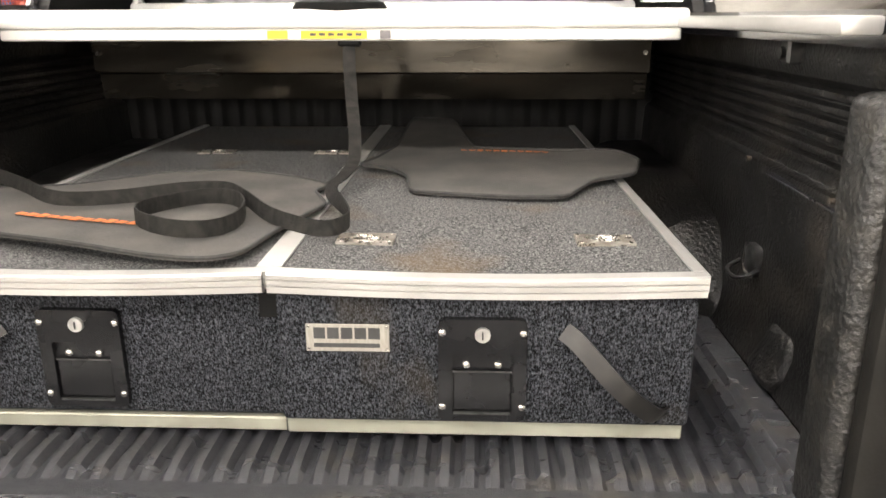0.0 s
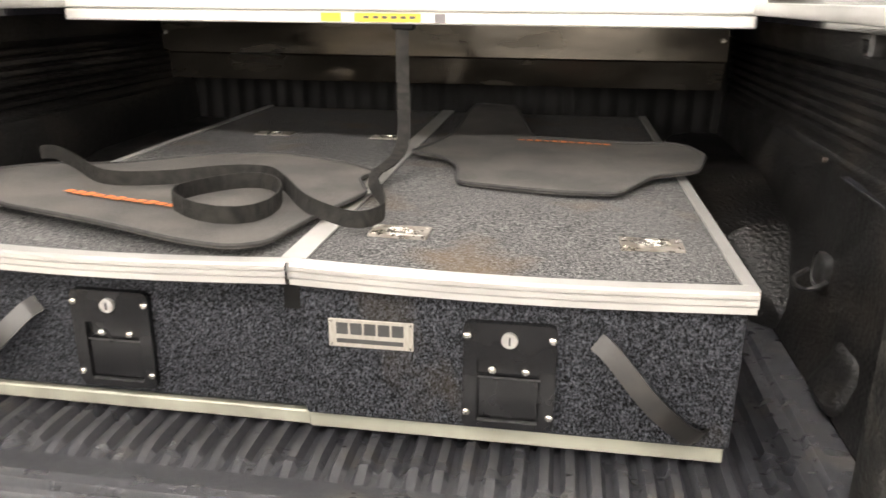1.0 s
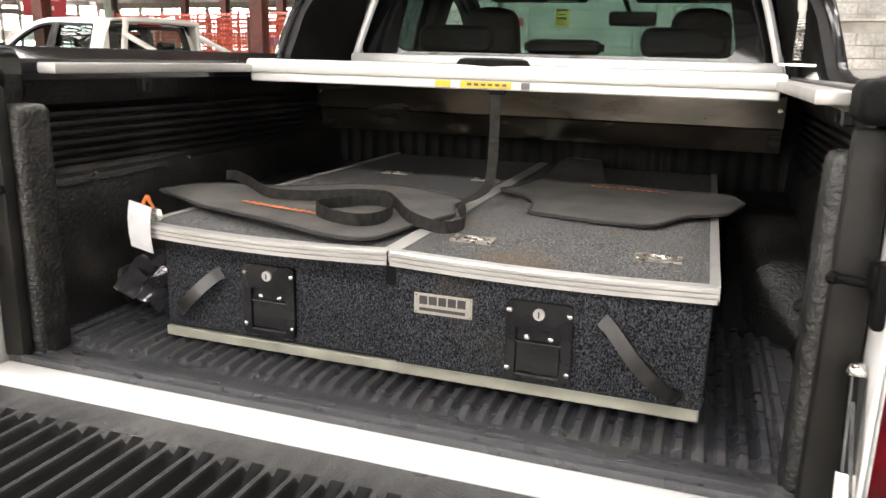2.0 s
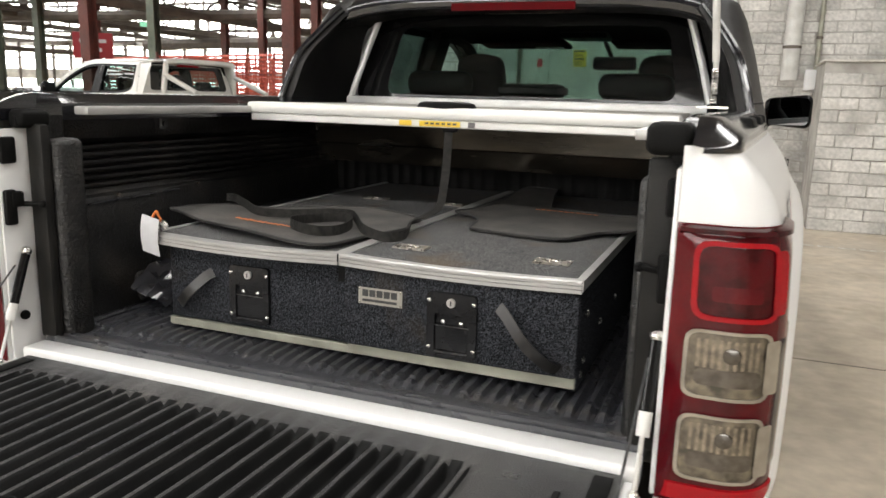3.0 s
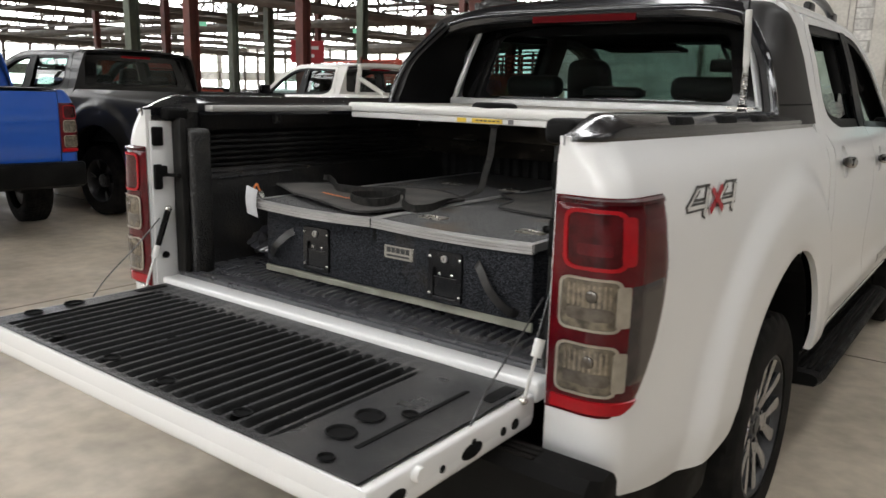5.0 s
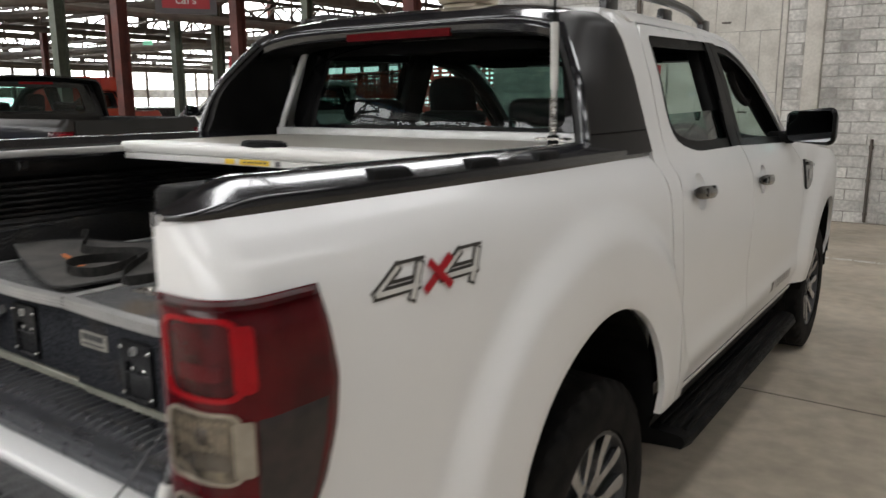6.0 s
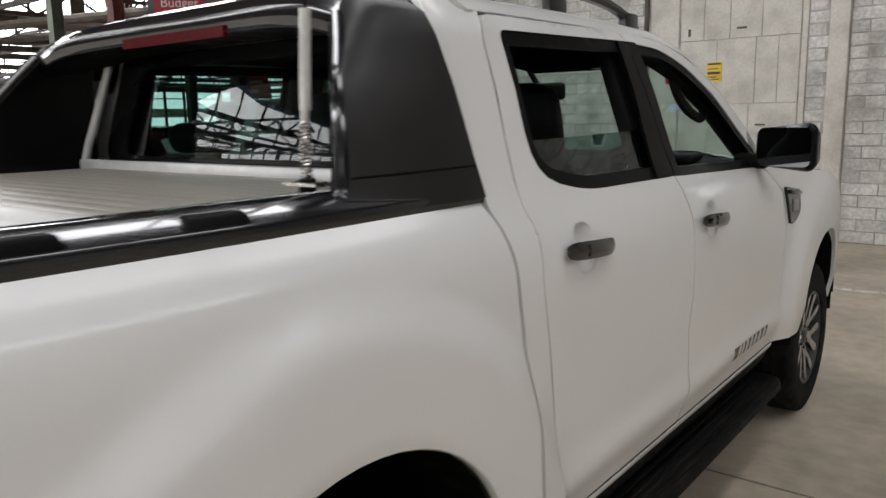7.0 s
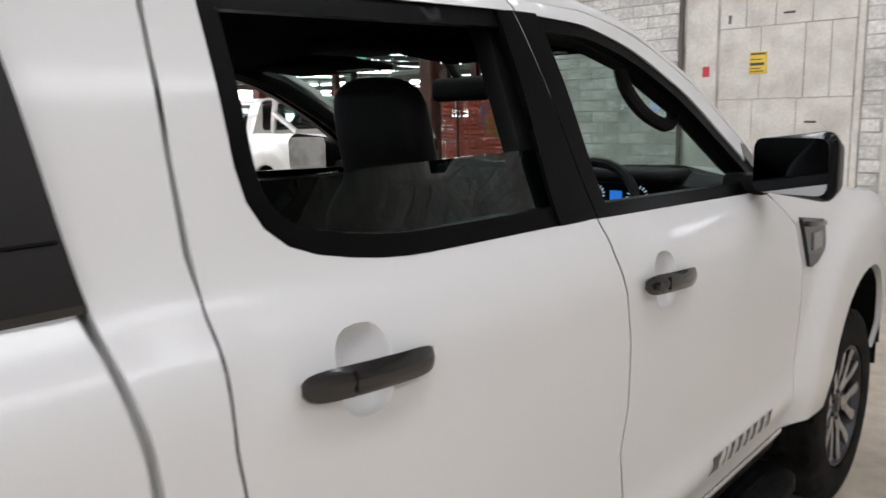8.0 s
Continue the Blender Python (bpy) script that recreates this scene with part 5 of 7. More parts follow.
# rear bumper with step
bm = B()
sec = [(-0.085, 0.705), (-0.12, 0.728), (-0.175, 0.722), (-0.198, 0.700), (-0.205, 0.62), (-0.175, 0.51), (-0.085, 0.48)]
rings = []
for x, k in ((-0.905, 0.45), (-0.902, 0.72), (-0.885, 0.95), (-0.84, 1.0), (-0.4, 1.0), (0.4, 1.0), (0.84, 1.0), (0.885, 0.95), (0.902, 0.72), (0.905, 0.45)):
    rings.append([bm.verts.new((x, -0.085 + (y + 0.085) * k, 0.60 + (z - 0.60) * (0.8 + 0.2 * k))) for y, z in sec])
for a, b in zip(rings, rings[1:]):
    for i in range(len(sec)):
        bm.faces.new((a[i], a[(i + 1) % len(sec)], b[(i + 1) % len(sec)], b[i]))
bm.faces.new(rings[0])
bm.faces.new(rings[-1][::-1])
part("rear_bumper", fix_normals(bm), BLACKPL, truck, "black plastic rear step bumper")
for s in (-1, 1):
    bm = B()
    for k in range(3):
        box(bm, s * 0.60 - 0.16, s * 0.60 + 0.16, -0.140 - 0.018 * k, -0.130 - 0.018 * k, 0.722, 0.7315 - 0.001 * k, 0.002, 1)
    part("bumper_tread", bm, RUBBER, truck)


# tail lamps round the rear corner
def lamp_end(z):
    return eased([(0.772, -0.185), (0.784, -0.120), (0.798, -0.070), (0.818, -0.024), (0.845, 0.012), (0.88, 0.044), (0.94, 0.083), (1.03, 0.112), (1.11, 0.12), (1.20, 0.105), (1.255, 0.09)], z, 0.014)


LAMP_IN = -0.1895


def lamp_patch(s0, s1, z0, z1, lift, n=18, m=36, inset=None):
    """A piece of lens on the corner path; s1 None: as far as the lamp's front outline."""
    bm = B()

    def f(u, v):
        z = z0 + (z1 - z0) * v
        e = lamp_end(z) if s1 is None else min(s1, lamp_end(z))
        if inset is not None:
            e = lamp_end(z) - inset
        s = s0 + (e - s0) * u
        p = Vector(bed_path(s, z))
        q = Vector(bed_path(s - 0.004, z))
        d = (q - p).normalized()
        nrm = Vector((-d[1], d[0], 0))
        rim = min(1.0, 12 * min(u, 1 - u, v, 1 - v) + 0.25)
        return tuple(p + nrm * lift * rim)
    sheet(bm, n, m, f)
    return bm


def lens_pt(s, z, lift):
    p = Vector(bed_path(s, z))
    d = (Vector(bed_path(s - 0.004, z)) - p).normalized()
    return tuple(p + Vector((-d[1], d[0], 0)) * lift)


def lens_ring(s0, s1, z0, z1, w, r, lift):
    """Rounded square on the lamp's skin; a frame of width w, or filled where w is nought."""
    bm = B()
    out = rounded([(s0, z0), (s1, z0), (s1, z1), (s0, z1)], r)
    holes = [rounded([(s0 + w, z0 + w), (s1 - w, z0 + w), (s1 - w, z1 - w), (s0 + w, z1 - w)], max(0.004, r - w * 0.6))] if w else []
    patch(bm, out, holes, lambda a, b: lens_pt(a, b, lift), 0.014, 0.002, (0, 1, 0))
    return bm


lamps = {}
for _s in (1, -1):
    g = lamp_patch(LAMP_IN, None, 0.803, 1.256, 0.012, 22, 26)
    lamps[_s] = part("tail_lamp", fix_normals(g if _s > 0 else mirror_x(g)), REDLENS, truck, "tall red and clear tail lamp")
sub("brake_ring", lambda: lens_ring(-0.164, -0.048, 1.112, 1.234, 0.0075, 0.026, 0.0165), REDBRIGHT, lamps, "bright red light ring")
sub("brake_lens", lambda: lens_ring(-0.155, -0.057, 1.121, 1.225, 0, 0.02, 0.0142), REDDEEP, lamps, "deep red brake lens")
sub("brake_reflector", lambda: lens_ring(-0.138, -0.074, 1.142, 1.166, 0, 0.006, 0.0150), REDLENS, lamps)
sub("lower_reflector", lambda: lamp_patch(LAMP_IN + 0.006, None, 0.808, 0.846, 0.0155, 16, 6), REDBRIGHT, lamps, "red reflector strip")
sub("smoked_lens", lambda: lamp_patch(-0.046, -0.02, 0.862, 1.096, 0.0142, 12, 14, 0.022), SMOKE, lamps, "smoked side lens")
sub("brake_ring_side", lambda: lens_ring(-0.060, -0.034, 1.124, 1.222, 0, 0.010, 0.0172), REDBRIGHT, lamps)
sub("top_strip", lambda: lamp_patch(LAMP_IN + 0.004, None, 1.240, 1.254, 0.0165, 20, 4), REDDEEP, lamps)
for _z0, _z1 in ((0.990, 1.096), (0.854, 0.960)):
    sub("bezel_side", lambda a=_z0, b=_z1: lens_ring(-0.066, -0.042, a + 0.010, b - 0.012, 0, 0.006, 0.0178), LAMPFRAME, lamps)
    sub("lamp_bezel", lambda a=_z0, b=_z1: lens_ring(-0.168, -0.056, a - 0.002, b + 0.002, 0.0050, 0.020, 0.0170), LAMPFRAME, lamps, "cream bezel")
    sub("clear_lens", lambda a=_z0, b=_z1: lens_ring(-0.164, -0.060, a + 0.003, b - 0.003, 0, 0.016, 0.0145), LAMPGLASS, lamps, "clear indicator and reversing lens")
    # darker strip laid on the lens for the shade inside it
    sub("lens_shadow_band", lambda a=_z0, b=_z1: lens_ring(-0.153, -0.069, a + 0.020, a + 0.046, 0, 0.010, 0.0150), LAMPDARK, lamps)
    for _k in range(9):
        sub("lens_flute", lambda a=_z0, k=_k: lens_ring(-0.152 + 0.0092 * k, -0.1475 + 0.0092 * k, a + 0.048, a + 0.094, 0, 0.0015, 0.0154), LAMPFLUTE, lamps)

    def bulb(a=_z0):
        bm = B()
        c = Vector(lens_pt(-0.108, a + 0.070, 0.013))
        lathe(bm, [(0.014, 0.0), (0.0125, 0.0035), (0.008, 0.0050), (0.001, 0.0055)], 20, Matrix.Translation(c) @ Matrix.Rotation(math.pi / 2, 4, "X"))
        return bm
    sub("bulb", bulb, LAMPDARK, lamps, "dark round bulb")

# white jamb faces beside the tailgate opening with latch strikers
def jamb():
    bm = B()
    box(bm, 0.7185, 0.7262, -0.066, 0.03, 0.80, 1.335, 0.003, 2)
    return bm


both("tailgate_jamb", jamb, WHITE, truck)
both("jamb_cover", lambda: box(B(), 0.704, 0.7275, -0.026, 0.03, 1.337, 1.366, 0.008, 2), BLACKPL, truck, "black plastic upper jamb cover")


def striker():
    bm = B()
    box(bm, 0.704, 0.7183, -0.064, -0.036, 1.12, 1.20, 0.005, 2)
    box(bm, 0.700, 0.7183, -0.050, -0.020, 1.160, 1.195, 0.005, 2)
    rod(bm, (0.712, -0.020, 1.165), (0.668, -0.004, 1.165), 0.006)
    ball(bm, (0.667, -0.004, 1.165), 0.009, seg=10)
    return bm


both("latch_cover", lambda: box(B(), 0.706, 0.7183, -0.065, -0.026, 1.258, 1.318, 0.006, 2), BLACKPL, truck)
both("jamb_plug", lambda: rod(B(), (0.7165, -0.034, 0.905), (0.709, -0.034, 0.905), 0.011), BLACKPL, truck)


both("latch_striker", striker, BLACKPL, truck, "black tailgate latch striker")


# rail caps on the bedsides
def cap():
    """Moulded cap: upright outer face, chamfer up to a narrow crest, and a rounded rear end that follows the corner of the bed."""
    bm = B()
    ys = [-0.0805, -0.079, -0.076, -0.07, -0.06, -0.045, -0.025, 0.0, 0.03, 0.06, 0.10] + [0.15 + 0.07 * k for k in range(21)]
    sec = [(0.008, 1.360), (0.006, 1.371), (0.007, 1.380), (0.010, 1.3865), (0.016, 1.3905), (0.048, 1.4105), (0.058, 1.4135), (0.068, 1.4145), (0.095, 1.4145), (0.106, 1.4100), (None, 1.392), (None, 1.352)]

    def f(u, v):
        y = ys[round(u * (len(ys) - 1))]
        q, z = sec[round(v * (len(sec) - 1))]
        d = min(max(-y / 0.081, 0.0), 1.0)
        w0 = side_x(max(y, 0.0), 1.355) + 0.003 - 0.062 * (1 - math.sqrt(1 - d * d))
        inner = 0.738 - 0.045 * smoothstep(0.05, 0.12, y)
        x = inner if q is None else max(w0 - q, inner)
        k = 0.12 + 0.88 * smoothstep(-0.095, 0.055, y)
        if z > 1.366:
            z = 1.366 + (z - 1.366) * k
        return (x, y, z)
    sheet(bm, len(ys) - 1, len(sec) - 1, f)
    return bm


caps = {}
for _s in (1, -1):
    m = cap() if _s > 0 else mirror_x(cap())
    caps[_s] = part("rail_cap", fix_normals(m), CAPGREY, truck, "glossy dark bedside rail cap", angle=0.5)


def cap_pad(y):
    bm = B()
    box(bm, 0.0, 0.036, y, y + 0.125, 1.374, 1.4075, 0.006, 2)
    for v in bm.verts:
        k = (v.co.z - 1.374) / 0.0335
        v.co.y += (y + 0.0625 - v.co.y) * 0.22 * k
        v.co.x = side_x(v.co.y, 1.355) - 0.0425 + v.co.x - 0.008 * k
    return bm


for _y in (0.29, 0.575, 0.845):
    sub("cap_pad", lambda y=_y: cap_pad(y), BLACKPL, caps, "raised black pad")
part("cap_end", box(B(), 0.664, 0.7365, -0.034, 0.06, 1.350, 1.402, 0.016, 4), BLACKPL, truck, "rounded black end block of the rail cap")
part("cap_end", box(B(), -0.7365, -0.690, -0.022, 0.06, 1.335, 1.378, 0.014, 4), BLACKPL, truck, "rounded black end block of the rail cap")


# antenna on the sports bar
AX, AY = 0.705, 1.205
antenna = part("radio_antenna", rod(B(), (AX, AY, 1.385), (AX, AY, 1.43), 0.016), BLACKPL, truck, "whip antenna with a spring base")
bm = B()
pts = [(AX + 0.0095 * math.cos(k * 0.8), AY + 0.0095 * math.sin(k * 0.8), 1.43 + 0.00088 * k) for k in range(118)]
tube(bm, pts, 0.0023, 6)
part("spring", bm, STEEL, antenna, "bare steel coil spring")
bm = B()
rod(bm, (AX, AY, 1.53), (AX - 0.002, AY + 0.005, 1.56), 0.008)
rod(bm, (AX - 0.002, AY + 0.005, 1.555), (AX - 0.018, AY + 0.03, 1.735), 0.011)
part("mast", bm, mat("antenna_white", (0.5, 0.49, 0.46), 0.4, base2=(0.4, 0.39, 0.36), scale=20), antenna, "pale antenna mast")
bm = B()
rod(bm, (AX - 0.018, AY + 0.03, 1.735), (AX - 0.05, AY + 0.08, 2.25), 0.004, 0.002, seg=8)
part("whip", bm, BLACKPL, antenna)
bm = B()
box(bm, AX - 0.045, AX + 0.045, AY - 0.022, AY + 0.022, 1.418, 1.424)
part("bracket", bm, STEEL, antenna)


# ---- load bed ----
FLOOR_Z = 0.845
liner = {}


def liner_side():
    """Moulded inner side: lower wall, shelf, ribbed upper wall and rail roll, swept along the bed."""
    bm = B()
    sec = [(0.715, 0.840), (0.735, 0.90), (0.745, 1.05), (0.748, 1.135), (0.752, 1.148), (0.765, 1.155)]
    for k in range(6):
        z = 1.170 + 0.020 * k
        sec += [(0.7715, z), (0.760, z + 0.005), (0.759, z + 0.009), (0.760, z + 0.014), (0.7715, z + 0.018)]
    sec += [(0.765, 1.292), (0.745, 1.302), (0.735, 1.330), (0.74, 1.364)]
    ys = [0.036, 0.09, 0.10, 0.115, 0.13, 0.17, 0.21] + [0.25 + 0.05 * k for k in range(26)]

    def f(u, v):
        x, z = sec[round(v * (len(sec) - 1))]
        y = ys[round(u * (len(ys) - 1))]
        if y < 0.14:
            k = smoothstep(0.13, 0.09, y)
            x = x * (1 - k) + 0.695 * k
        return (x, y, z)
    sheet(bm, len(ys) - 1, len(sec) - 1, f)
    return bm


both("liner_side", liner_side, LINER, truck, "moulded black plastic bed liner side")


def liner_post():
    bm = B()
    box(bm, 0.652, 0.755, 0.034, 0.116, 0.80, 1.312, 0.018, 4)
    return bm


both("liner_post", liner_post, LINERPOST, truck, "textured rear end of the bed liner")


def door_seal():
    bm = B()
    box(bm, 0.668, 0.716, 0.006, 0.0335, 0.84, 1.345, 0.008, 2)
    return bm


both("tailgate_seal", door_seal, SEALGREY, truck, "smooth grey rubber seal")


def wheelhouse():
    bm = B()
    nu, nv = 26, 14

    def f(u, v):
        y = 0.60 + 0.92 * u
        rise = smoothstep(0.0, 0.16, u) * (0.78 + 0.22 * smoothstep(0.1, 0.45, u))
        h = FLOOR_Z + 0.205 * rise
        a = v * 1.5708
        # quarter section from the wall inwards and down to the floor
        x = 0.748 - (0.160 * rise) * min(1, math.sin(a) ** 0.45)
        z = FLOOR_Z - 0.005 + (h - FLOOR_Z) * (math.cos(a) ** 0.35 if v < 1 else 0)
        return (x, y, z)
    sheet(bm, nu, nv, f)
    return bm


both("wheelhouse", wheelhouse, LINER, truck, "dusty moulded wheel housing")


def tie_down():
    bm = B()
    box(bm, 0.728, 0.744, 0.505, 0.56, 0.965, 1.02, 0.014, 3)
    tube(bm, smooth_path([(0.735, 0.50, 0.985), (0.712, 0.495, 0.975), (0.70, 0.52, 0.968), (0.705, 0.56, 0.970), (0.73, 0.575, 0.98)], 4), 0.004, 6)
    return bm


both("liner_bolt", lambda: rod(B(), (0.745, 0.62, 1.150), (0.738, 0.62, 1.150), 0.0045, seg=8), STEELDARK, truck)
both("liner_bolt", lambda: rod(B(), (0.745, 0.30, 1.150), (0.738, 0.30, 1.150), 0.0045, seg=8), STEELDARK, truck)


def liner_ledge():
    """Worn edge of the shelf under the ribbed wall."""
    bm = B()
    sheet(bm, 14, 3, lambda u, v: (0.742 + 0.012 * v, 0.20 + 0.34 * u, 1.1325 + 0.006 * u + 0.003 * math.sin(9 * u) * v), 0.003)
    return bm


both("liner_ledge", liner_ledge, LINERDUST, truck, "scuffed dusty shelf edge of the bed liner")
both("tie_down", tie_down, LIPSTEEL, truck, "dark steel tie-down hook")


def liner_foot():
    bm = B()
    box(bm, 0.70, 0.76, 0.33, 0.43, 0.84, 0.93, 0.022, 3)
    for v in bm.verts:
        if v.co.z > 0.88:
            v.co.x += 0.025
    return bm


both("liner_foot", liner_foot, LINER, truck, "dusty moulded foot of the bed liner")



def clamp():
    bm = B()
    box(bm, 0.715, 0.740, 0.44, 0.468, 1.318, 1.36, 0.004, 1)
    rod(bm, (0.716, 0.454, 1.334), (0.708, 0.454, 1.334), 0.009, seg=8)
    return bm


both("rail_clamp", clamp, LIPSTEEL, truck, "bolted steel rail clamp")
# bed floor with long ribs
bm = B()
prof = []
pitch = 0.0312
n = int(1.43 / pitch)
xs = []
for k in range(n):
    x = -0.715 + pitch * k
    xs += [(x, 0.0), (x + 0.006, 0.011), (x + 0.017, 0.011), (x + 0.023, 0.0)]
xs.append((0.715, 0.0))
ys = [0.095, 0.115, 0.14, 0.8, 1.50]


def floor_pt(u, v):
    x, h = xs[round(u * (len(xs) - 1))]
    j = round(v * (len(ys) - 1))
    return (x, ys[j], FLOOR_Z - 0.008 + h * (0.0, 0.75, 1.0, 1.0, 1.0)[j])


sheet(bm, len(xs) - 1, len(ys) - 1, floor_pt)
part("bed_floor", bm, LINERDUST, truck, "ribbed black bed floor with dust", angle=0.35)
bm = B()
sec = [(0.002, 0.832), (0.005, 0.846), (0.012, 0.848), (0.018, 0.838), (0.026, 0.836), (0.032, 0.846), (0.046, 0.848), (0.055, 0.838), (0.075, 0.836), (0.095, FLOOR_Z - 0.008)]
sheet(bm, 30, len(sec) - 1, lambda u, v: (-0.70 + 1.40 * u, *sec[round(v * (len(sec) - 1))]))
part("floor_threshold", bm, LINERDUST, truck, "dusty stepped rear lip of the bed liner")
bm = B()
ribs = []
for k in range(33):
    x = -0.82 + 0.05 * k
    ribs += [(x, 0.0), (x + 0.012, -0.008), (x + 0.032, -0.008), (x + 0.044, 0.0)]
sheet(bm, len(ribs) - 1, 1, lambda u, v: (ribs[round(u * (len(ribs) - 1))][0], 1.50 + ribs[round(u * (len(ribs) - 1))][1], 0.83 + 0.535 * v))
# near-black instead of the liner colour, for the shade under the cover
part("headboard_liner", bm, BLACKPL, truck)
bm = B()
box(bm, -0.700, 0.700, -0.062, 0.002, 0.79, 0.838, 0.008, 3)
part("rear_sill", bm, WHITE, truck, "white painted bed sill")

# tailgate, lowered flat
def tailgate_shell():
    """Pressed tray with a raised rim at both sides and at the outer edge."""
    bm = B()
    box(bm, -0.70, 0.70, -0.605, -0.068, 0.742, 0.791, 0.016, 3)
    for s in (-1, 1):
        box(bm, s * 0.688 - 0.0119, s * 0.688 + 0.0119, -0.603, -0.070, 0.760, 0.8175, 0.007, 3)
    box(bm, -0.695, 0.695, -0.604, -0.592, 0.760, 0.8175, 0.005, 2)
    return bm


tailgate = part("tailgate", tailgate_shell(), WHITE, truck, "white tailgate lowered flat, its liner upwards")
bm = B()
TG_Z, PITCH = 0.818, 0.0435
prof = [(-0.675, 0.004), (-0.61, 0.004)]
for k in range(24):
    x = -0.605 + PITCH * k
    prof += [(x, -0.014), (x + 0.004, -0.020), (x + 0.017, -0.020), (x + 0.0215, -0.012), (x + 0.0245, 0.000), (x + 0.0275, 0.0055), (x + 0.0315, 0.0072), (x + 0.0355, 0.0055), (x + 0.039, -0.001)]
prof += [(0.452, 0.004), (0.675, 0.004)]
ty = [(-0.598, 0), (-0.590, 0), (-0.575, 0.15), (-0.545, 1), (-0.165, 1), (-0.145, 0.4), (-0.13, 0), (-0.066, 0)]


def tg_pt(u, v):
    x, h = prof[round(u * (len(prof) - 1))]
    y, k = ty[round(v * (len(ty) - 1))]
    return (x, y, TG_Z + 0.004 * (1 - k) + h * k)


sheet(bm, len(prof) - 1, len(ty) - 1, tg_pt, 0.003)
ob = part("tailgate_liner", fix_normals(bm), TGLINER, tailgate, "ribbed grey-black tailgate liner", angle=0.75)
# scuffed ridges and flats; the shade in the grooves is a near-black material
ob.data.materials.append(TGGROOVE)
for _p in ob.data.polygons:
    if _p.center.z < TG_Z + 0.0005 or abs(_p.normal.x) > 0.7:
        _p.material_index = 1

# black discs and strips on the surface stand in for shaded recesses
def dark_cup(x, y, rx, ry, name="liner_fastener"):
    bm = B()
    lathe(bm, [(1.12, 0.0), (1.04, 0.0032), (0.95, 0.0022), (0.86, -0.0022), (0.001, -0.0024)], 20, Matrix.Translation((x, y, TG_Z + 0.0065)) @ Matrix.Diagonal((rx, ry, 1, 1)))
    part(name, fix_normals(bm), CUPBLACK, tailgate, "dark recessed oval in the liner")


CUPBLACK = mat("recess_black", (0.004, 0.004, 0.004), 0.6, spec=0.1, base2=(0.007, 0.007, 0.007), scale=40)
for _x, _y, _rx, _ry in ((0.524, -0.482, 0.030, 0.026), (0.516, -0.394, 0.030, 0.026), (0.572, -0.338, 0.017, 0.015), (0.318, -0.545, 0.021, 0.017), (0.062, -0.545, 0.021, 0.017), (-0.155, -0.545, 0.021, 0.017), (-0.403, -0.548, 0.021, 0.017), (-0.642, -0.495, 0.024, 0.022), (-0.653, -0.376, 0.022, 0.026), (0.575, -0.570, 0.016, 0.014)):
    dark_cup(_x, _y, _rx, _ry)


def liner_slot(x, y0, y1, w):
    bm = B()
    box(bm, x - w, x + w, y0, y1, TG_Z + 0.004, TG_Z + 0.0068, 0.002, 2)
    part("liner_slot", bm, CUPBLACK, tailgate, "long dark slot in the liner")


liner_slot(0.588, -0.51, -0.165, 0.006)
liner_slot(0.648, -0.185, -0.085, 0.016)
liner_slot(-0.648, -0.185, -0.085, 0.016)
for _s in (-1, 1):
    for _y, _r, _st in ((-0.150, 0.012, 1.2), (-0.195, 0.010, 1.0), (-0.305, 0.016, 2.2), (-0.40, 0.008, 1.0), (-0.53, 0.014, 2.0)):
        bm = B()
        lathe(bm, [(1.0, 0.0), (0.9, 0.002), (0.001, 0.002)], 18, Matrix.Translation((_s * 0.7, _y, 0.776)) @ Matrix.Rotation(_s * math.pi / 2, 4, "Y") @ Matrix.Diagonal((_r, _r * _st, 1, 1)))
        part("edge_hole", fix_normals(bm), CUPBLACK, tailgate, "dark opening in the tailgate edge")
for s in (-1, 1):
    bm = B()
    rod(bm, (s * 0.693, -0.475, 0.798), (s * 0.712, -0.475, 0.798), 0.017, 0.014, seg=16)
    part("tailgate_latch", bm, WHITE, tailgate)
    bm = B()
    ball(bm, (s * 0.69, -0.30, 0.79), 0.014)
    part("cable_eye", bm, BLACKPL, tailgate)


def stay():
    bm = B()
    rod(bm, (0.707, -0.024, 1.05), (0.703, -0.075, 0.925), 0.010)
    return bm


stays = {}
for _s in (1, -1):
    m = stay() if _s > 0 else mirror_x(stay())
    stays[_s] = part("gas_strut", m, GLOSSBLACK, truck, "gas strut holding the tailgate")
sub("strut_rod", lambda: rod(rod(B(), (0.703, -0.075, 0.925), (0.700, -0.118, 0.820), 0.004), (0.7035, -0.068, 0.942), (0.7025, -0.083, 0.905), 0.0115), PIPEPAINT, stays, "pale strut sleeve and rod")
sub("strut_ball", lambda: ball(B(), (0.707, -0.022, 1.055), 0.012), STEEL, stays)
sub("strut_ball", lambda: ball(B(), (0.700, -0.120, 0.818), 0.010), STEEL, stays)
both("tailgate_cable", lambda: tube(B(), smooth_path([(0.700, -0.060, 1.030), (0.695, -0.14, 0.96), (0.690, -0.25, 0.875), (0.69, -0.30, 0.822)], 6), 0.0022, 6), LIPSTEEL, truck, "thin steel tailgate cable")

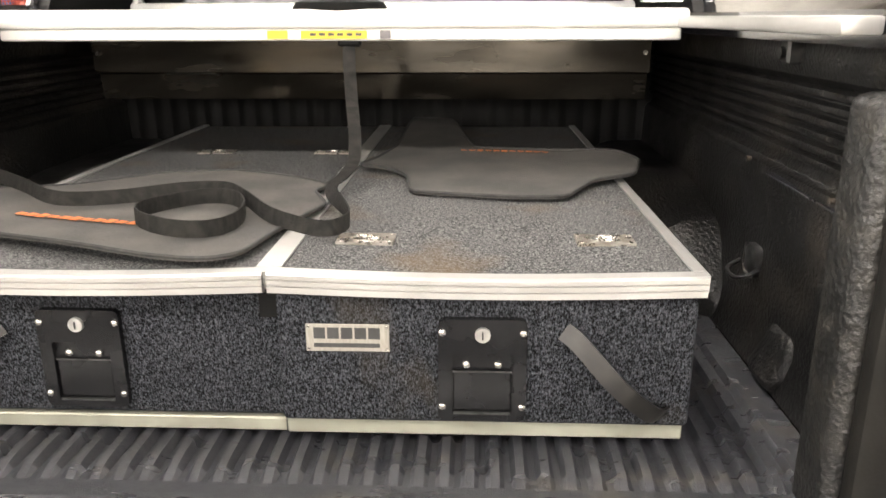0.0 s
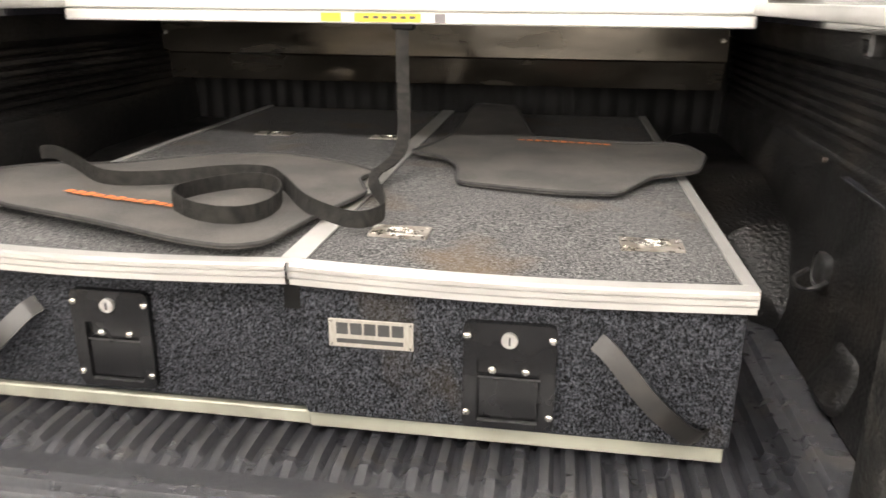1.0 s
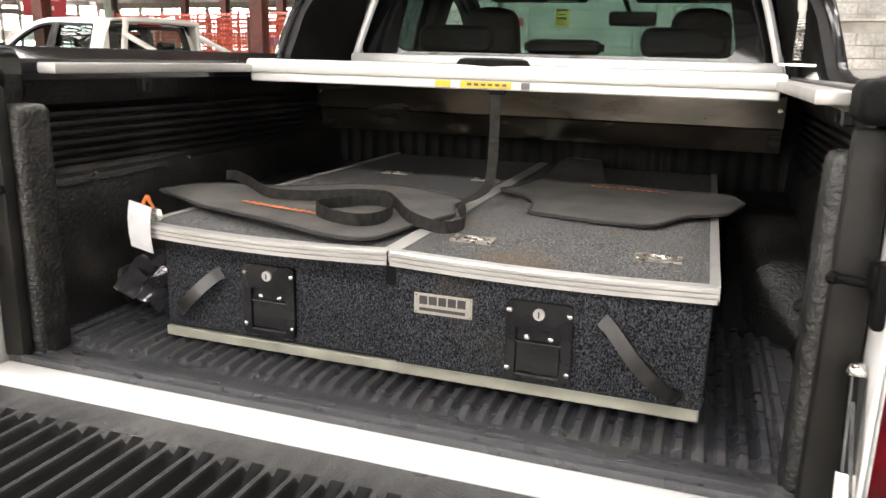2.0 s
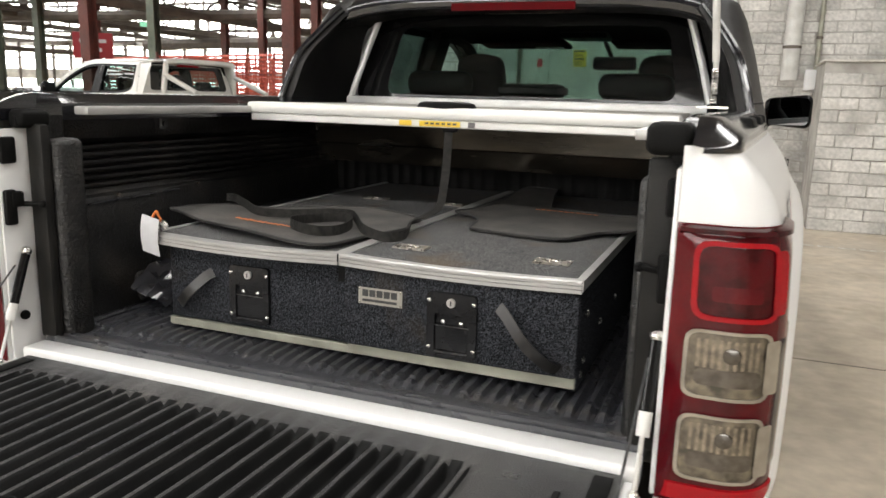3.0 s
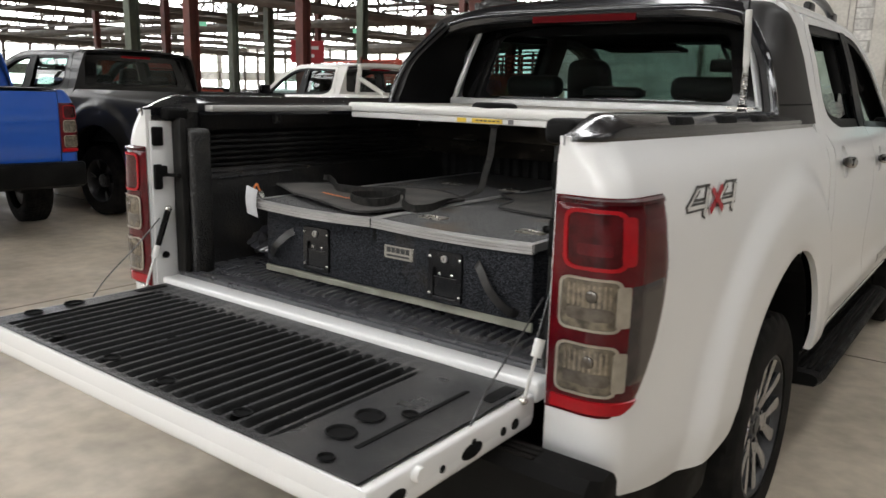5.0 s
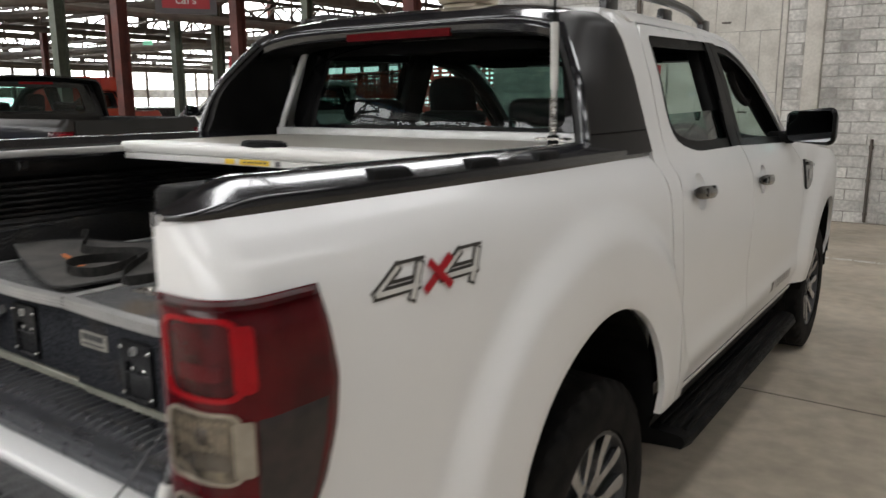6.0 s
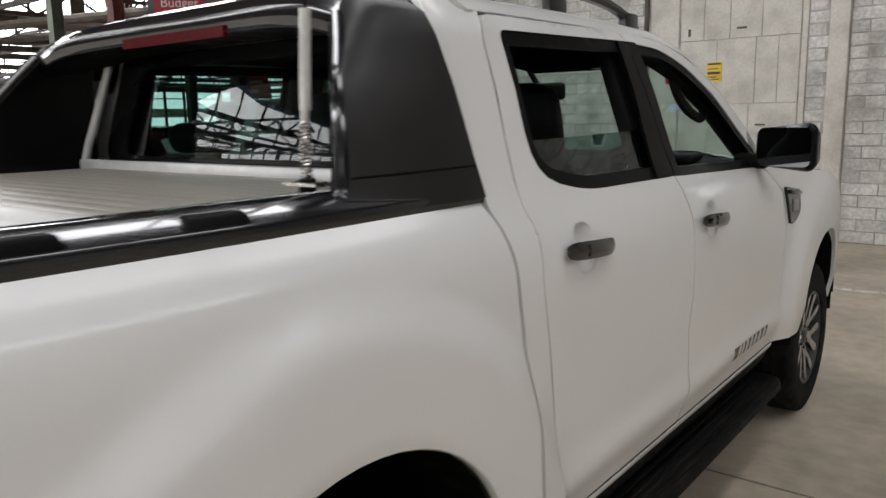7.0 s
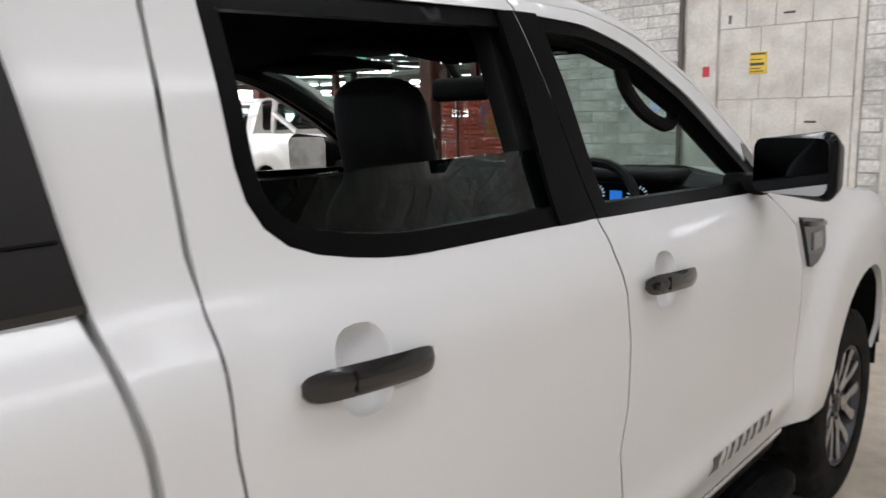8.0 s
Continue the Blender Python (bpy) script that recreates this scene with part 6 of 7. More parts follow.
# roller cover, drawn half back
cover = thing("roller_cover", "half-retracted aluminium roller cover over the truck bed", "bed cover", at=(0, 1.1, 1.36))
COVERWHITE = mat("cover_white_plate", (0.70, 0.69, 0.66), 0.30, 0.15, (0.66, 0.65, 0.62), 5)
COVERSLAT = mat("cover_pale_aluminium", (0.40, 0.375, 0.325), 0.36, 0.4, (0.34, 0.315, 0.27), 2.5, stretch=(0.4, 6, 1))
bm = B()
slat = []
for k in range(13):
    y = 0.835 + 0.05 * k
    slat += [(y, 1.3974), (y + 0.002, 1.398), (y + 0.048, 1.398), (y + 0.0499, 1.3974)]
sheet(bm, 1, len(slat) - 1, lambda u, v: (-0.625 + 1.25 * u, *slat[round(v * (len(slat) - 1))]), 0.02)
part("slats", fix_normals(bm), COVERSLAT, cover, "pale interlocking aluminium slats")
bm = B()
box(bm, -0.640, 0.652, 0.735, 0.834, 1.366, 1.400, 0.008, 2)
box(bm, -0.63, 0.64, 0.742, 0.765, 1.344, 1.3655, 0.003, 1)
part("leading_edge", bm, COVERWHITE, cover, "pale leading edge with a lower lip")
bm = B()
lathe(bm, [(0.001, 0.022), (0.07, 0.021), (0.083, 0.016), (0.090, 0.004), (0.086, -0.008), (0.001, -0.010)], 32, Matrix.Translation((0.012, 0.772, 1.3985)) @ Matrix.Diagonal((1, 0.40, 0.85, 1)))
part("grab_handle", fix_normals(bm), BLACKPL, cover, "black oval grab handle")
for _x0, _x1, _m in ((-0.120, -0.082, YELLOW), (-0.057, 0.066, YELLOW), (0.090, 0.110, SIGNGREY)):
    bm = B()
    box(bm, _x0, _x1, 0.7395, 0.743, 1.3475, 1.3625)
    part("warning_label", bm, _m, cover, "yellow warning sticker" if _m is YELLOW else "grey sticker")
bm = B()
for k in range(6):
    box(bm, -0.040 + 0.017 * k, -0.029 + 0.017 * k, 0.7385, 0.7405, 1.353, 1.358)
part("label_print", bm, INKDARK, cover)
for _s in (-1, 1):
    bm = B()
    box(bm, _s * 0.648 - 0.018, _s * 0.648 + 0.026, 0.10, 1.45, 1.366, 1.386, 0.004, 2)
    part("guide_rail", bm, ALU, cover, "aluminium guide rail on the bedside")
bm = B()
box(bm, -0.625, 0.625, 0.766, 1.46, 1.350, 1.365)
part("cover_underside", bm, BLACKPL, cover)
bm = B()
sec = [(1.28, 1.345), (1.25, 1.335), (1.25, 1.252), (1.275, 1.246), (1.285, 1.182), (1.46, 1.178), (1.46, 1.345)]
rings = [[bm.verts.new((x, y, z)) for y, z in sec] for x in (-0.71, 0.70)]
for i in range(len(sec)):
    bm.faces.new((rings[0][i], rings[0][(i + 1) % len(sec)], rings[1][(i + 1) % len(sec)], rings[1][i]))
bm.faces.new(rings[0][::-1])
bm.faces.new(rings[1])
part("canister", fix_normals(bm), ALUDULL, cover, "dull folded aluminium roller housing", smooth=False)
bm = B()
for x in (-0.695, 0.685):
    rod(bm, (x, 1.252, 1.30), (x, 1.244, 1.30), 0.006, seg=8)
part("canister_screw", bm, STEEL, cover)

# pull strap: hangs from the cover and lies coiled on the drawers
strap = thing("pull_strap", "black webbing strap hanging from the cover, coiled on drawers", "strap", at=(0.03, 0.45, 1.09))
bm = B()
drop = smooth_path([(0.030, 0.752, 1.346), (0.031, 0.742, 1.30), (0.036, 0.722, 1.24), (0.046, 0.68, 1.18), (0.046, 0.655, 1.135), (0.034, 0.61, 1.1170), (0.024, 0.56, 1.1120), (0.038, 0.48, 1.1130), (0.070, 0.40, 1.1120), (0.088, 0.33, 1.1110), (0.070, 0.285, 1.1110), (0.03, 0.295, 1.1120), (-0.03, 0.345, 1.1150), (-0.085, 0.42, 1.1210), (-0.135, 0.475, 1.1230),
                    (-0.21, 0.485, 1.1190), (-0.30, 0.45, 1.1140), (-0.39, 0.435, 1.1150), (-0.48, 0.50, 1.1210), (-0.55, 0.545, 1.1270), (-0.575, 0.54, 1.1270)], 6)
ribbon(bm, drop, 0.023, 0.0025, lambda t: (1, 0.1, 0) if t < 0.30 else (0.6 * (1 - smoothstep(0.30, 0.42, t)), 0.25, smoothstep(0.28, 0.42, t) * 0.8 + 0.05))
part("webbing", fix_normals(bm), WEB, strap, "black woven webbing")
bm = B()
loop = [(-0.145 + 0.078 * math.cos(a) - 0.015 * math.sin(a), 0.350 + 0.095 * math.sin(a), 1.117 + 0.004 * math.sin(2 * a)) for a in [0.55 + 0.33 * k for k in range(20)]]
ribbon(bm, loop, 0.024, 0.0025, lambda t: (0, 0.05, 1))
part("webbing_loop", fix_normals(bm), WEB, strap)
bm = B()
box(bm, 0.010, 0.053, 0.745, 0.762, 1.333, 1.350, 0.004, 1)
part("strap_anchor", bm, BLACKPL, strap)

# ---- drawer system ----
drawers = thing("drawer_unit", "carpeted twin drawer unit with aluminium edging standing on the bed floor", "drawer unit", at=(0.02, 0.8, FLOOR_Z))
TOP_Z, LID_Y0, LID_Y1 = 1.0870, 0.158, 1.46


def carcass(x0, x1, y0):
    bm = B()
    box(bm, x0, x0 + 0.015, y0, LID_Y1, FLOOR_Z + 0.006, 1.066, 0.004, 1)
    box(bm, x1 - 0.015, x1, y0, LID_Y1, FLOOR_Z + 0.006, 1.066, 0.004, 1)
    box(bm, x0, x1, LID_Y1 - 0.02, LID_Y1, FLOOR_Z + 0.006, 1.066)
    return bm


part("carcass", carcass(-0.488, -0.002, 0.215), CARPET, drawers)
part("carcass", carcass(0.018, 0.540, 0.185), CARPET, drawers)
for x, y, z in ((0.541, 0.24, 0.905), (0.541, 0.26, 1.0), (0.541, 0.42, 0.94), (0.541, 0.22, 0.88), (0.541, 0.62, 0.95)):
    bm = B()
    ball(bm, (x, y, z), 0.0085, 0.5, 1, 1, 8)
    part("side_bolt", bm, STEEL, drawers)


def lid(x0, x1, sag):
    bm = B()

    def f(u, v):
        return (x0 + (x1 - x0) * u, LID_Y0 + 0.012 + (LID_Y1 - LID_Y0 - 0.02) * v, TOP_Z - sag * math.sin(math.pi * u) * (1 - v) ** 6)
    sheet(bm, 24, 40, f)
    r = bmesh.ops.extrude_edge_only(bm, edges=[e for e in bm.edges if len(e.link_faces) == 1])
    for v in (g for g in r["geom"] if isinstance(g, bmesh.types.BMVert)):
        v.co.z -= 0.016
    return bm


def edging(x0, x1, sag, side_left, side_right):
    """Ribbed aluminium edging: the front nose with grooves, and angle strips along the sides."""
    bm = B()
    prof = [(0.020, 0.0035), (0.0, 0.0035), (-0.004, 0.001), (-0.004, -0.004), (-0.0015, -0.0055), (-0.004, -0.007), (-0.004, -0.012), (-0.0015, -0.0135), (-0.004, -0.015), (-0.004, -0.022), (0.004, -0.024), (0.02, -0.020)]
    n = 24

    def f(u, v):
        py, pz = prof[round(v * (len(prof) - 1))]
        return (x0 + (x1 - x0) * u, LID_Y0 + py, TOP_Z + pz - sag * math.sin(math.pi * u))
    sheet(bm, n, len(prof) - 1, f)
    for do, x, s in ((side_left, x0, 1), (side_right, x1, -1)):
        if do:
            w = 0.013
            box(bm, min(x, x + s * w), max(x, x + s * w), LID_Y0 + 0.021, LID_Y1, TOP_Z + 0.0005, TOP_Z + 0.0035)
            box(bm, min(x, x - s * 0.003), max(x, x - s * 0.003), LID_Y0 + 0.002, LID_Y1, TOP_Z - 0.018, TOP_Z + 0.0035)
    return bm


for _x0, _x1, _sag in ((-0.512, 0.009, 0.007), (0.0145, 0.545, 0.006)):
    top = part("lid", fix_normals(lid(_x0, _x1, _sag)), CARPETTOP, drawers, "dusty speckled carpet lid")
    part("edging", fix_normals(edging(_x0, _x1, _sag, True, True)), ALU, top, "scuffed ribbed aluminium edging", angle=0.3)


def front(x0, x1, y, z0, z1):
    """Carpet wrapped drawer front with soft edges."""
    bm = B()
    box(bm, x0, x1, y, y + 0.02, z0, z1, 0.007, 3)
    return bm


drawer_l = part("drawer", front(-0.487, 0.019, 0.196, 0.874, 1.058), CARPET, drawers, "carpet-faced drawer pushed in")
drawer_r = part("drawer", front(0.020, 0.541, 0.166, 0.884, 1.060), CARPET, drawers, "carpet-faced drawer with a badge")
for x0, x1, y in ((-0.49, 0.019, 0.192), (0.021, 0.538, 0.180)):
    bm = B()
    box(bm, x0, x1, y, y + 0.03, 0.858 if x0 > 0 else 0.853, 0.883 if x0 > 0 else 0.873, 0.002, 1)
    part("bottom_rail", bm, GALV, drawers, "galvanised bottom rail")
# dark block put in the drawer gap for its shade
bm = B()
box(bm, -0.006, 0.0195, 0.186, 0.195, 1.020, 1.060)
part("gap_filler", bm, TRIMBLK, drawers)


def latch(x, y, zc, parent):
    """Recessed paddle latch with lock, in a bolted black plate."""
    w, h = 0.055, 0.069
    bm = B()
    outer = rounded([(x - w, zc - h), (x + w, zc - h), (x + w, zc + h), (x - w, zc + h)], 0.010)
    hole = rounded([(x - 0.038, zc - 0.058), (x + 0.038, zc - 0.058), (x + 0.038, zc + 0.024), (x - 0.038, zc + 0.024)], 0.004)
    patch(bm, outer, [hole], lambda a, b: (a, y - 0.010, b), 0.03, 0.010, (0, 1, 0))
    plate = part("latch_plate", fix_normals(bm), LATCHBLK, parent, "black recessed paddle latch")
    bm = B()
    box(bm, x - 0.038, x + 0.038, y - 0.0020, y - 0.0006, zc - 0.058, zc + 0.024)
    part("recess", bm, LATCHBLK, parent)
    bm = B()
    box(bm, x - 0.036, x + 0.036, y - 0.0065, y - 0.0022, zc - 0.055, zc - 0.002, 0.001, 1)
    part("paddle", bm, LATCHBLK, parent)
    bm = B()
    box(bm, x - 0.036, x + 0.036, y - 0.0105, y - 0.0066, zc - 0.060, zc - 0.0575)
    part("paddle_lip", bm, LIPSTEEL, parent)
    bm = B()
    box(bm, x - 0.037, x + 0.037, y - 0.0075, y - 0.0066, zc - 0.003, zc - 0.001)
    part("paddle_lip", bm, LIPSTEEL, parent)
    bm = B()
    rod(bm, (x, y - 0.009, zc + 0.050), (x, y - 0.015, zc + 0.050), 0.0095, seg=20)
    lockob = part("lock", bm, CHROME, parent, "chrome lock barrel")
    bm = B()
    box(bm, x - 0.001, x + 0.001, y - 0.0165, y - 0.015, zc + 0.045, zc + 0.055)
    part("key_slot", bm, INKDARK, parent)
    for sx, sz in ((-1, 1), (1, 1), (-1, -1), (1, -1)):
        bm = B()
        ball(bm, (x + sx * 0.050, y - 0.011, zc + (0.052 if sz > 0 else -0.049)), 0.0048, 1, 0.6, 1, 10)
        part("rivet", bm, STEEL, parent)
    for sx in (-1, 1):
        bm = B()
        ball(bm, (x + sx * 0.020, y - 0.004, zc + 0.006), 0.005, 1, 0.6, 1, 10)
        part("rivet", bm, STEEL, parent)


latch(0.278, 0.166, 0.963, drawer_r)
latch(-0.247, 0.196, 0.957, drawer_l)


def pull(x0, z0, x1, z1, y, parent):
    bm = B()
    pts = smooth_path([(x0, y - 0.003, z0), (x0 + (x1 - x0) * 0.15, y - 0.016, z0 + (z1 - z0) * 0.12), (x0 + (x1 - x0) * 0.5, y - 0.034, z0 + (z1 - z0) * 0.55), (x0 + (x1 - x0) * 0.85, y - 0.020, z0 + (z1 - z0) * 0.93), (x1, y - 0.003, z1)], 6)
    d = Vector((x1 - x0, 0, z1 - z0)).normalized()
    ribbon(bm, pts, 0.024, 0.003, lambda t: (-d.z, 0, d.x))
    part("pull_strap", fix_normals(bm), mat("smooth_black_strap", (0.010, 0.0098, 0.0095), 0.33, base2=(0.020, 0.0185, 0.017), scale=30) if "smooth_black_strap" not in bpy.data.materials else bpy.data.materials["smooth_black_strap"], parent, "black strap handle")


pull(0.378, 1.016, 0.508, 0.905, 0.166, drawer_r)
pull(-0.352, 1.000, -0.455, 0.912, 0.196, drawer_l)
# maker's plate: dark shapes on a brushed plate
bm = B()
box(bm, 0.057, 0.162, 0.1635, 0.1655, 0.984, 1.021, 0.0008, 1)
badge = part("badge", bm, mat("brushed_badge", (0.40, 0.38, 0.335), 0.4, 0.5, (0.32, 0.30, 0.26), 60, stretch=(6, 1, 1)), drawer_r, "brushed metal maker's plate")
bm = B()
for k in range(5):
    x = 0.067 + 0.0172 * k
    box(bm, x, x + 0.0145, 0.1627, 0.1634, 1.0015, 1.0165)
box(bm, 0.067, 0.150, 0.1627, 0.1634, 0.990, 0.9955)
part("badge_print", bm, INKDARK, badge)
bm = B()
for x in (0.0605, 0.1585):
    for z in (0.9875, 1.0175):
        ball(bm, (x, 0.1632, z), 0.002, 1, 0.5, 1, 8)
part("badge_rivet", bm, STEEL, badge)


def cargo_plate(x, y):
    """Pressed plate with an oval well in it, a folded ring in the well and four screws."""
    z = TOP_Z
    bm = B()
    n = 24
    rings = []
    for kind, h in (("edge", -0.003), ("edge", 0.0025), ("rim", 0.003), ("well", -0.0015)):
        ring = []
        for k in range(n):
            a = 2 * math.pi * k / n
            c, q = math.cos(a), math.sin(a)
            if kind == "edge":
                f = 1 / max(abs(c) / 0.040, abs(q) / 0.023)
                ring.append(bm.verts.new((x + c * f, y + q * f, z + h)))
            else:
                f = 1.0 if kind == "rim" else 0.9
                ring.append(bm.verts.new((x + 0.024 * f * c, y + 0.0155 * f * q, z + h)))
        rings.append(ring)
    for a, b in zip(rings, rings[1:]):
        for k in range(n):
            bm.faces.new((a[k], a[(k + 1) % n], b[(k + 1) % n], b[k]))
    pl = part("tie_down_plate", fix_normals(bm), PLATE, drawers, "shiny recessed tie-down plate")
    bm = B()
    lathe(bm, [(0.0218, 0.0), (0.012, -0.0008), (0.001, -0.001)], 24, Matrix.Translation((x, y, z + 0.0012)) @ Matrix.Diagonal((1, 0.645, 1, 1)))
    part("cup", fix_normals(bm), STEEL, pl, "bare well of the plate")
    bm = B()
    tube(bm, [(x + 0.017 * math.cos(k * 0.5236), y + 0.0095 * math.sin(k * 0.5236), z + 0.0035) for k in range(13)], 0.0018, 6, cap=False)
    part("ring", bm, STEEL, pl)
    for sx in (-1, 1):
        for sy in (-1, 1):
            part("screw", ball(B(), (x + sx * 0.034, y + sy * 0.0175, z + 0.0025), 0.0028, 1, 1, 0.5, 8), STEEL, pl)


for _x, _y in ((0.115, 0.315), (0.448, 0.318), (-0.33, 1.02), (-0.06, 1.02)):
    cargo_plate(_x, _y)


# floor mats lying on the lids
def floor_mat(outline, lift, label, stroke_a, stroke_b):
    cx, cy = sum(p[0] for p in outline) / len(outline), sum(p[1] for p in outline) / len(outline)
    ob = thing("floor_mat", label, "floor mat", "car mats", (cx, cy, TOP_Z + 0.004))
    poly = rounded(outline, 0.022, 4)

    def f(a, b):
        return (a, b, TOP_Z + 0.0075 + lift(a, b))
    bm = B()
    patch(bm, poly, [], f, 0.03, 0.005, (0, 0, -1))
    part("felt", fix_normals(bm), MATGREY, ob)
    bm = B()
    pts = [f(*p) for p in resample(poly, 0.03)]
    tube(bm, pts + [pts[0]], 0.0032, 6, cap=False)
    part("binding", bm, MATEDGE, ob, "dark stitched binding")
    a, b = Vector(stroke_a), Vector(stroke_b)
    nb = 11
    for k in range(nb):
        bm = B()
        p, q = a + (b - a) * (k + 0.08) / nb, a + (b - a) * (k + 0.86) / nb
        n = Vector((-(b - a)[1], (b - a)[0])).normalized() * (0.0075 + 0.002 * ((k * 7) % 3))
        vs = [bm.verts.new(Vector(f(c[0], c[1])) + Vector((0, 0, 0.003))) for c in (p - n, q - n * 0.9, q + n * 0.7, p + n)]
        bm.faces.new(vs)
        part("embroidered_mark", fix_normals(bm), ORANGE, ob, "orange embroidered mark")
    return ob


floor_mat([(-0.63, 0.36), (-0.50, 0.31), (-0.38, 0.27), (-0.25, 0.225), (-0.16, 0.20), (-0.07, 0.18), (-0.03, 0.20), (-0.008, 0.32), (0.03, 0.47), (-0.01, 0.57), (0.012, 0.62), (-0.06, 0.68), (-0.20, 0.735), (-0.33, 0.71), (-0.45, 0.63), (-0.56, 0.55), (-0.62, 0.46)],
          lambda a, b: 0.004 + 0.010 * smoothstep(0.4, 0.2, b) * smoothstep(-0.1, -0.3, a) + 0.012 * smoothstep(-0.45, -0.60, a) + 0.003 * math.sin(9 * a + 5 * b),
          "grey felt car mat with orange marks lying on the drawer lid", (-0.44, 0.405), (-0.215, 0.335))
floor_mat([(0.035, 0.79), (0.11, 0.765), (0.14, 0.71), (0.155, 0.59), (0.33, 0.545), (0.42, 0.54), (0.485, 0.665), (0.565, 0.695), (0.605, 0.86), (0.585, 0.96), (0.55, 1.0), (0.27, 1.02), (0.235, 1.2), (0.20, 1.40), (0.10, 1.40), (0.085, 1.05)],
          lambda a, b: 0.003 + 0.008 * smoothstep(0.45, 0.60, a) + 0.010 * smoothstep(0.16, 0.04, a) * smoothstep(0.95, 0.75, b) + 0.003 * math.sin(8 * a + 6 * b) + 0.02 * smoothstep(1.05, 1.3, b),
          "grey felt car mat lying on the carpet lid", (0.235, 0.965), (0.43, 0.955))

# paper tag with an orange tie at the drawer corner
tag = thing("paper_tag", "white paper tag tied with orange plastic to the drawer corner", "tag", at=(-0.5, 0.15, 1.04))
bm = B()
sheet(bm, 6, 10, lambda u, v: (-0.522 + 0.046 * u + 0.008 * v, 0.146 - 0.010 * math.sin(2.5 * v) + 0.006 * u, 1.045 + 0.092 * v - 0.012 * u), 0.001)
part("card", fix_normals(bm), PAPER, tag)
bm = B()
tube(bm, smooth_path([(-0.497, 0.151, 1.118), (-0.494, 0.156, 1.132), (-0.490, 0.162, 1.142), (-0.486, 0.163, 1.132), (-0.481, 0.167, 1.118), (-0.482, 0.165, 1.108)], 5), 0.0036, 6)
part("tie", bm, ORANGE, tag, "orange plastic tie")
bm = B()
ball(bm, (-0.478, 0.165, 1.108), 0.016, 1.2, 0.7, 0.9, 8)
part("clip", bm, STEEL, tag)

# crumpled black plastic in the far corner of the bed
bm = B()
sheet(bm, 16, 12, lambda u, v: (-0.70 + 0.16 * u, 0.28 + 0.30 * v, FLOOR_Z + 0.012 + 0.10 * (1 - u) * math.sin(math.pi * (0.15 + 0.8 * v)) + 0.022 * noise.noise((9 * u, 9 * v, 1.0))), 0.003)
solo("plastic_wrap", fix_normals(bm), mat("shiny_black_film", (0.012, 0.012, 0.014), 0.12, coat=0.6, base2=(0.04, 0.04, 0.045), scale=12, bump=0.6, bump_scale=25), "crumpled shiny black plastic lying on the bed floor", "plastic")


# ---- end wall details ----
PANEL_X0, PANEL_X1 = -2.02, -0.58
wall_panel = thing("concrete_bay", "pale painted concrete panel bay in the brick wall", "wall bay", at=(-1.3, Y1, 0), kind="structure")
rows = [0.0, 0.86, 1.63, 2.42, 3.2, 4.0, 5.2]
cols = [[-2.02, -1.52, -1.0, -0.58], [-2.02, -1.62, -1.14, -0.58], [-2.02, -1.55, -1.08, -0.82, -0.58], [-2.02, -1.72, -1.40, -1.02, -0.58], [-2.02, -1.55, -1.0, -0.58], [-2.02, -1.3, -0.58]]
for r in range(len(rows) - 1):
    for a, b in zip(cols[r], cols[r][1:]):
        bm = B()
        d = random.uniform(0.0, 0.006)
        box(bm, a + 0.004, b - 0.004, Y1 - 0.012 - d, Y1 + 0.03, rows[r] + 0.004, rows[r + 1] - 0.004, 0.004, 1)
        part("panel", bm, PANELCONC, wall_panel)
bm = B()
box(bm, -2.42, -2.04, Y1 - 0.03, Y1 + 0.03, 0, 5.2, 0.006, 1)
box(bm, -0.565, -0.50, Y1 - 0.04, Y1 + 0.03, 0, 5.2, 0.006, 1)
part("bay_jamb", bm, PANELCONC, wall_panel)
bm = B()
for x, z, dz in ((-1.92, 2.48, 0.09), (-1.93, 3.3, 0.07)):
    box(bm, x, x + 0.03, Y1 - 0.03, Y1 - 0.012, z, z + dz, 0.004, 1)
for x, z in ((-1.32, 2.53), (-1.05, 1.36), (-1.2, 0.62)):
    box(bm, x, x + 0.12, Y1 - 0.026, Y1 - 0.012, z, z + 0.022, 0.004, 1)
part("bracket_stub", bm, STEELDARK, wall_panel)
bm = B()
box(bm, -0.27, -0.06, Y1 - 0.09, Y1 + 0.03, 0, 6.0, 0.02, 2)
solo("pilaster", bm, PANELCONC, "smooth pale painted pilaster", "pilaster", kind="structure")
for x, r, z0, z1, m_, lab in ((-2.47, 0.03, 0.0, 6.0, STEELDARK, "thin dark rusty pipe on the wall"), (1.24, 0.105, 1.76, 6.0, PIPEPAINT, "thick pale drainpipe fixed to the wall"), (1.56, 0.03, 1.9, 6.0, GALV, "grey conduit running down the wall"), (0.58, 0.018, 0.02, 1.05, STEELDARK, "short dark conduit on the wall")):
    ob = thing("wall_pipe", lab, "pipe", "wall pipes", (x, Y1 - r - 0.02, z0))
    bm = B()
    rod(bm, (x, Y1 - r - 0.02, z0), (x, Y1 - r - 0.02, z1), r, seg=20)
    part("pipe", bm, m_, ob)
    for k in range(3):
        zc = z0 + (z1 - z0) * (0.1 + 0.4 * k)
        bm = B()
        lathe(bm, [(r, -0.02), (r + 0.008, -0.018), (r + 0.008, 0.018), (r, 0.02)], 18, Matrix.Translation((x, Y1 - r - 0.02, zc)))
        box(bm, x - 0.02, x + 0.02, Y1 - 0.03, Y1 + 0.03, zc - 0.018, zc + 0.018)
        part("clip", bm, STEELDARK, ob)
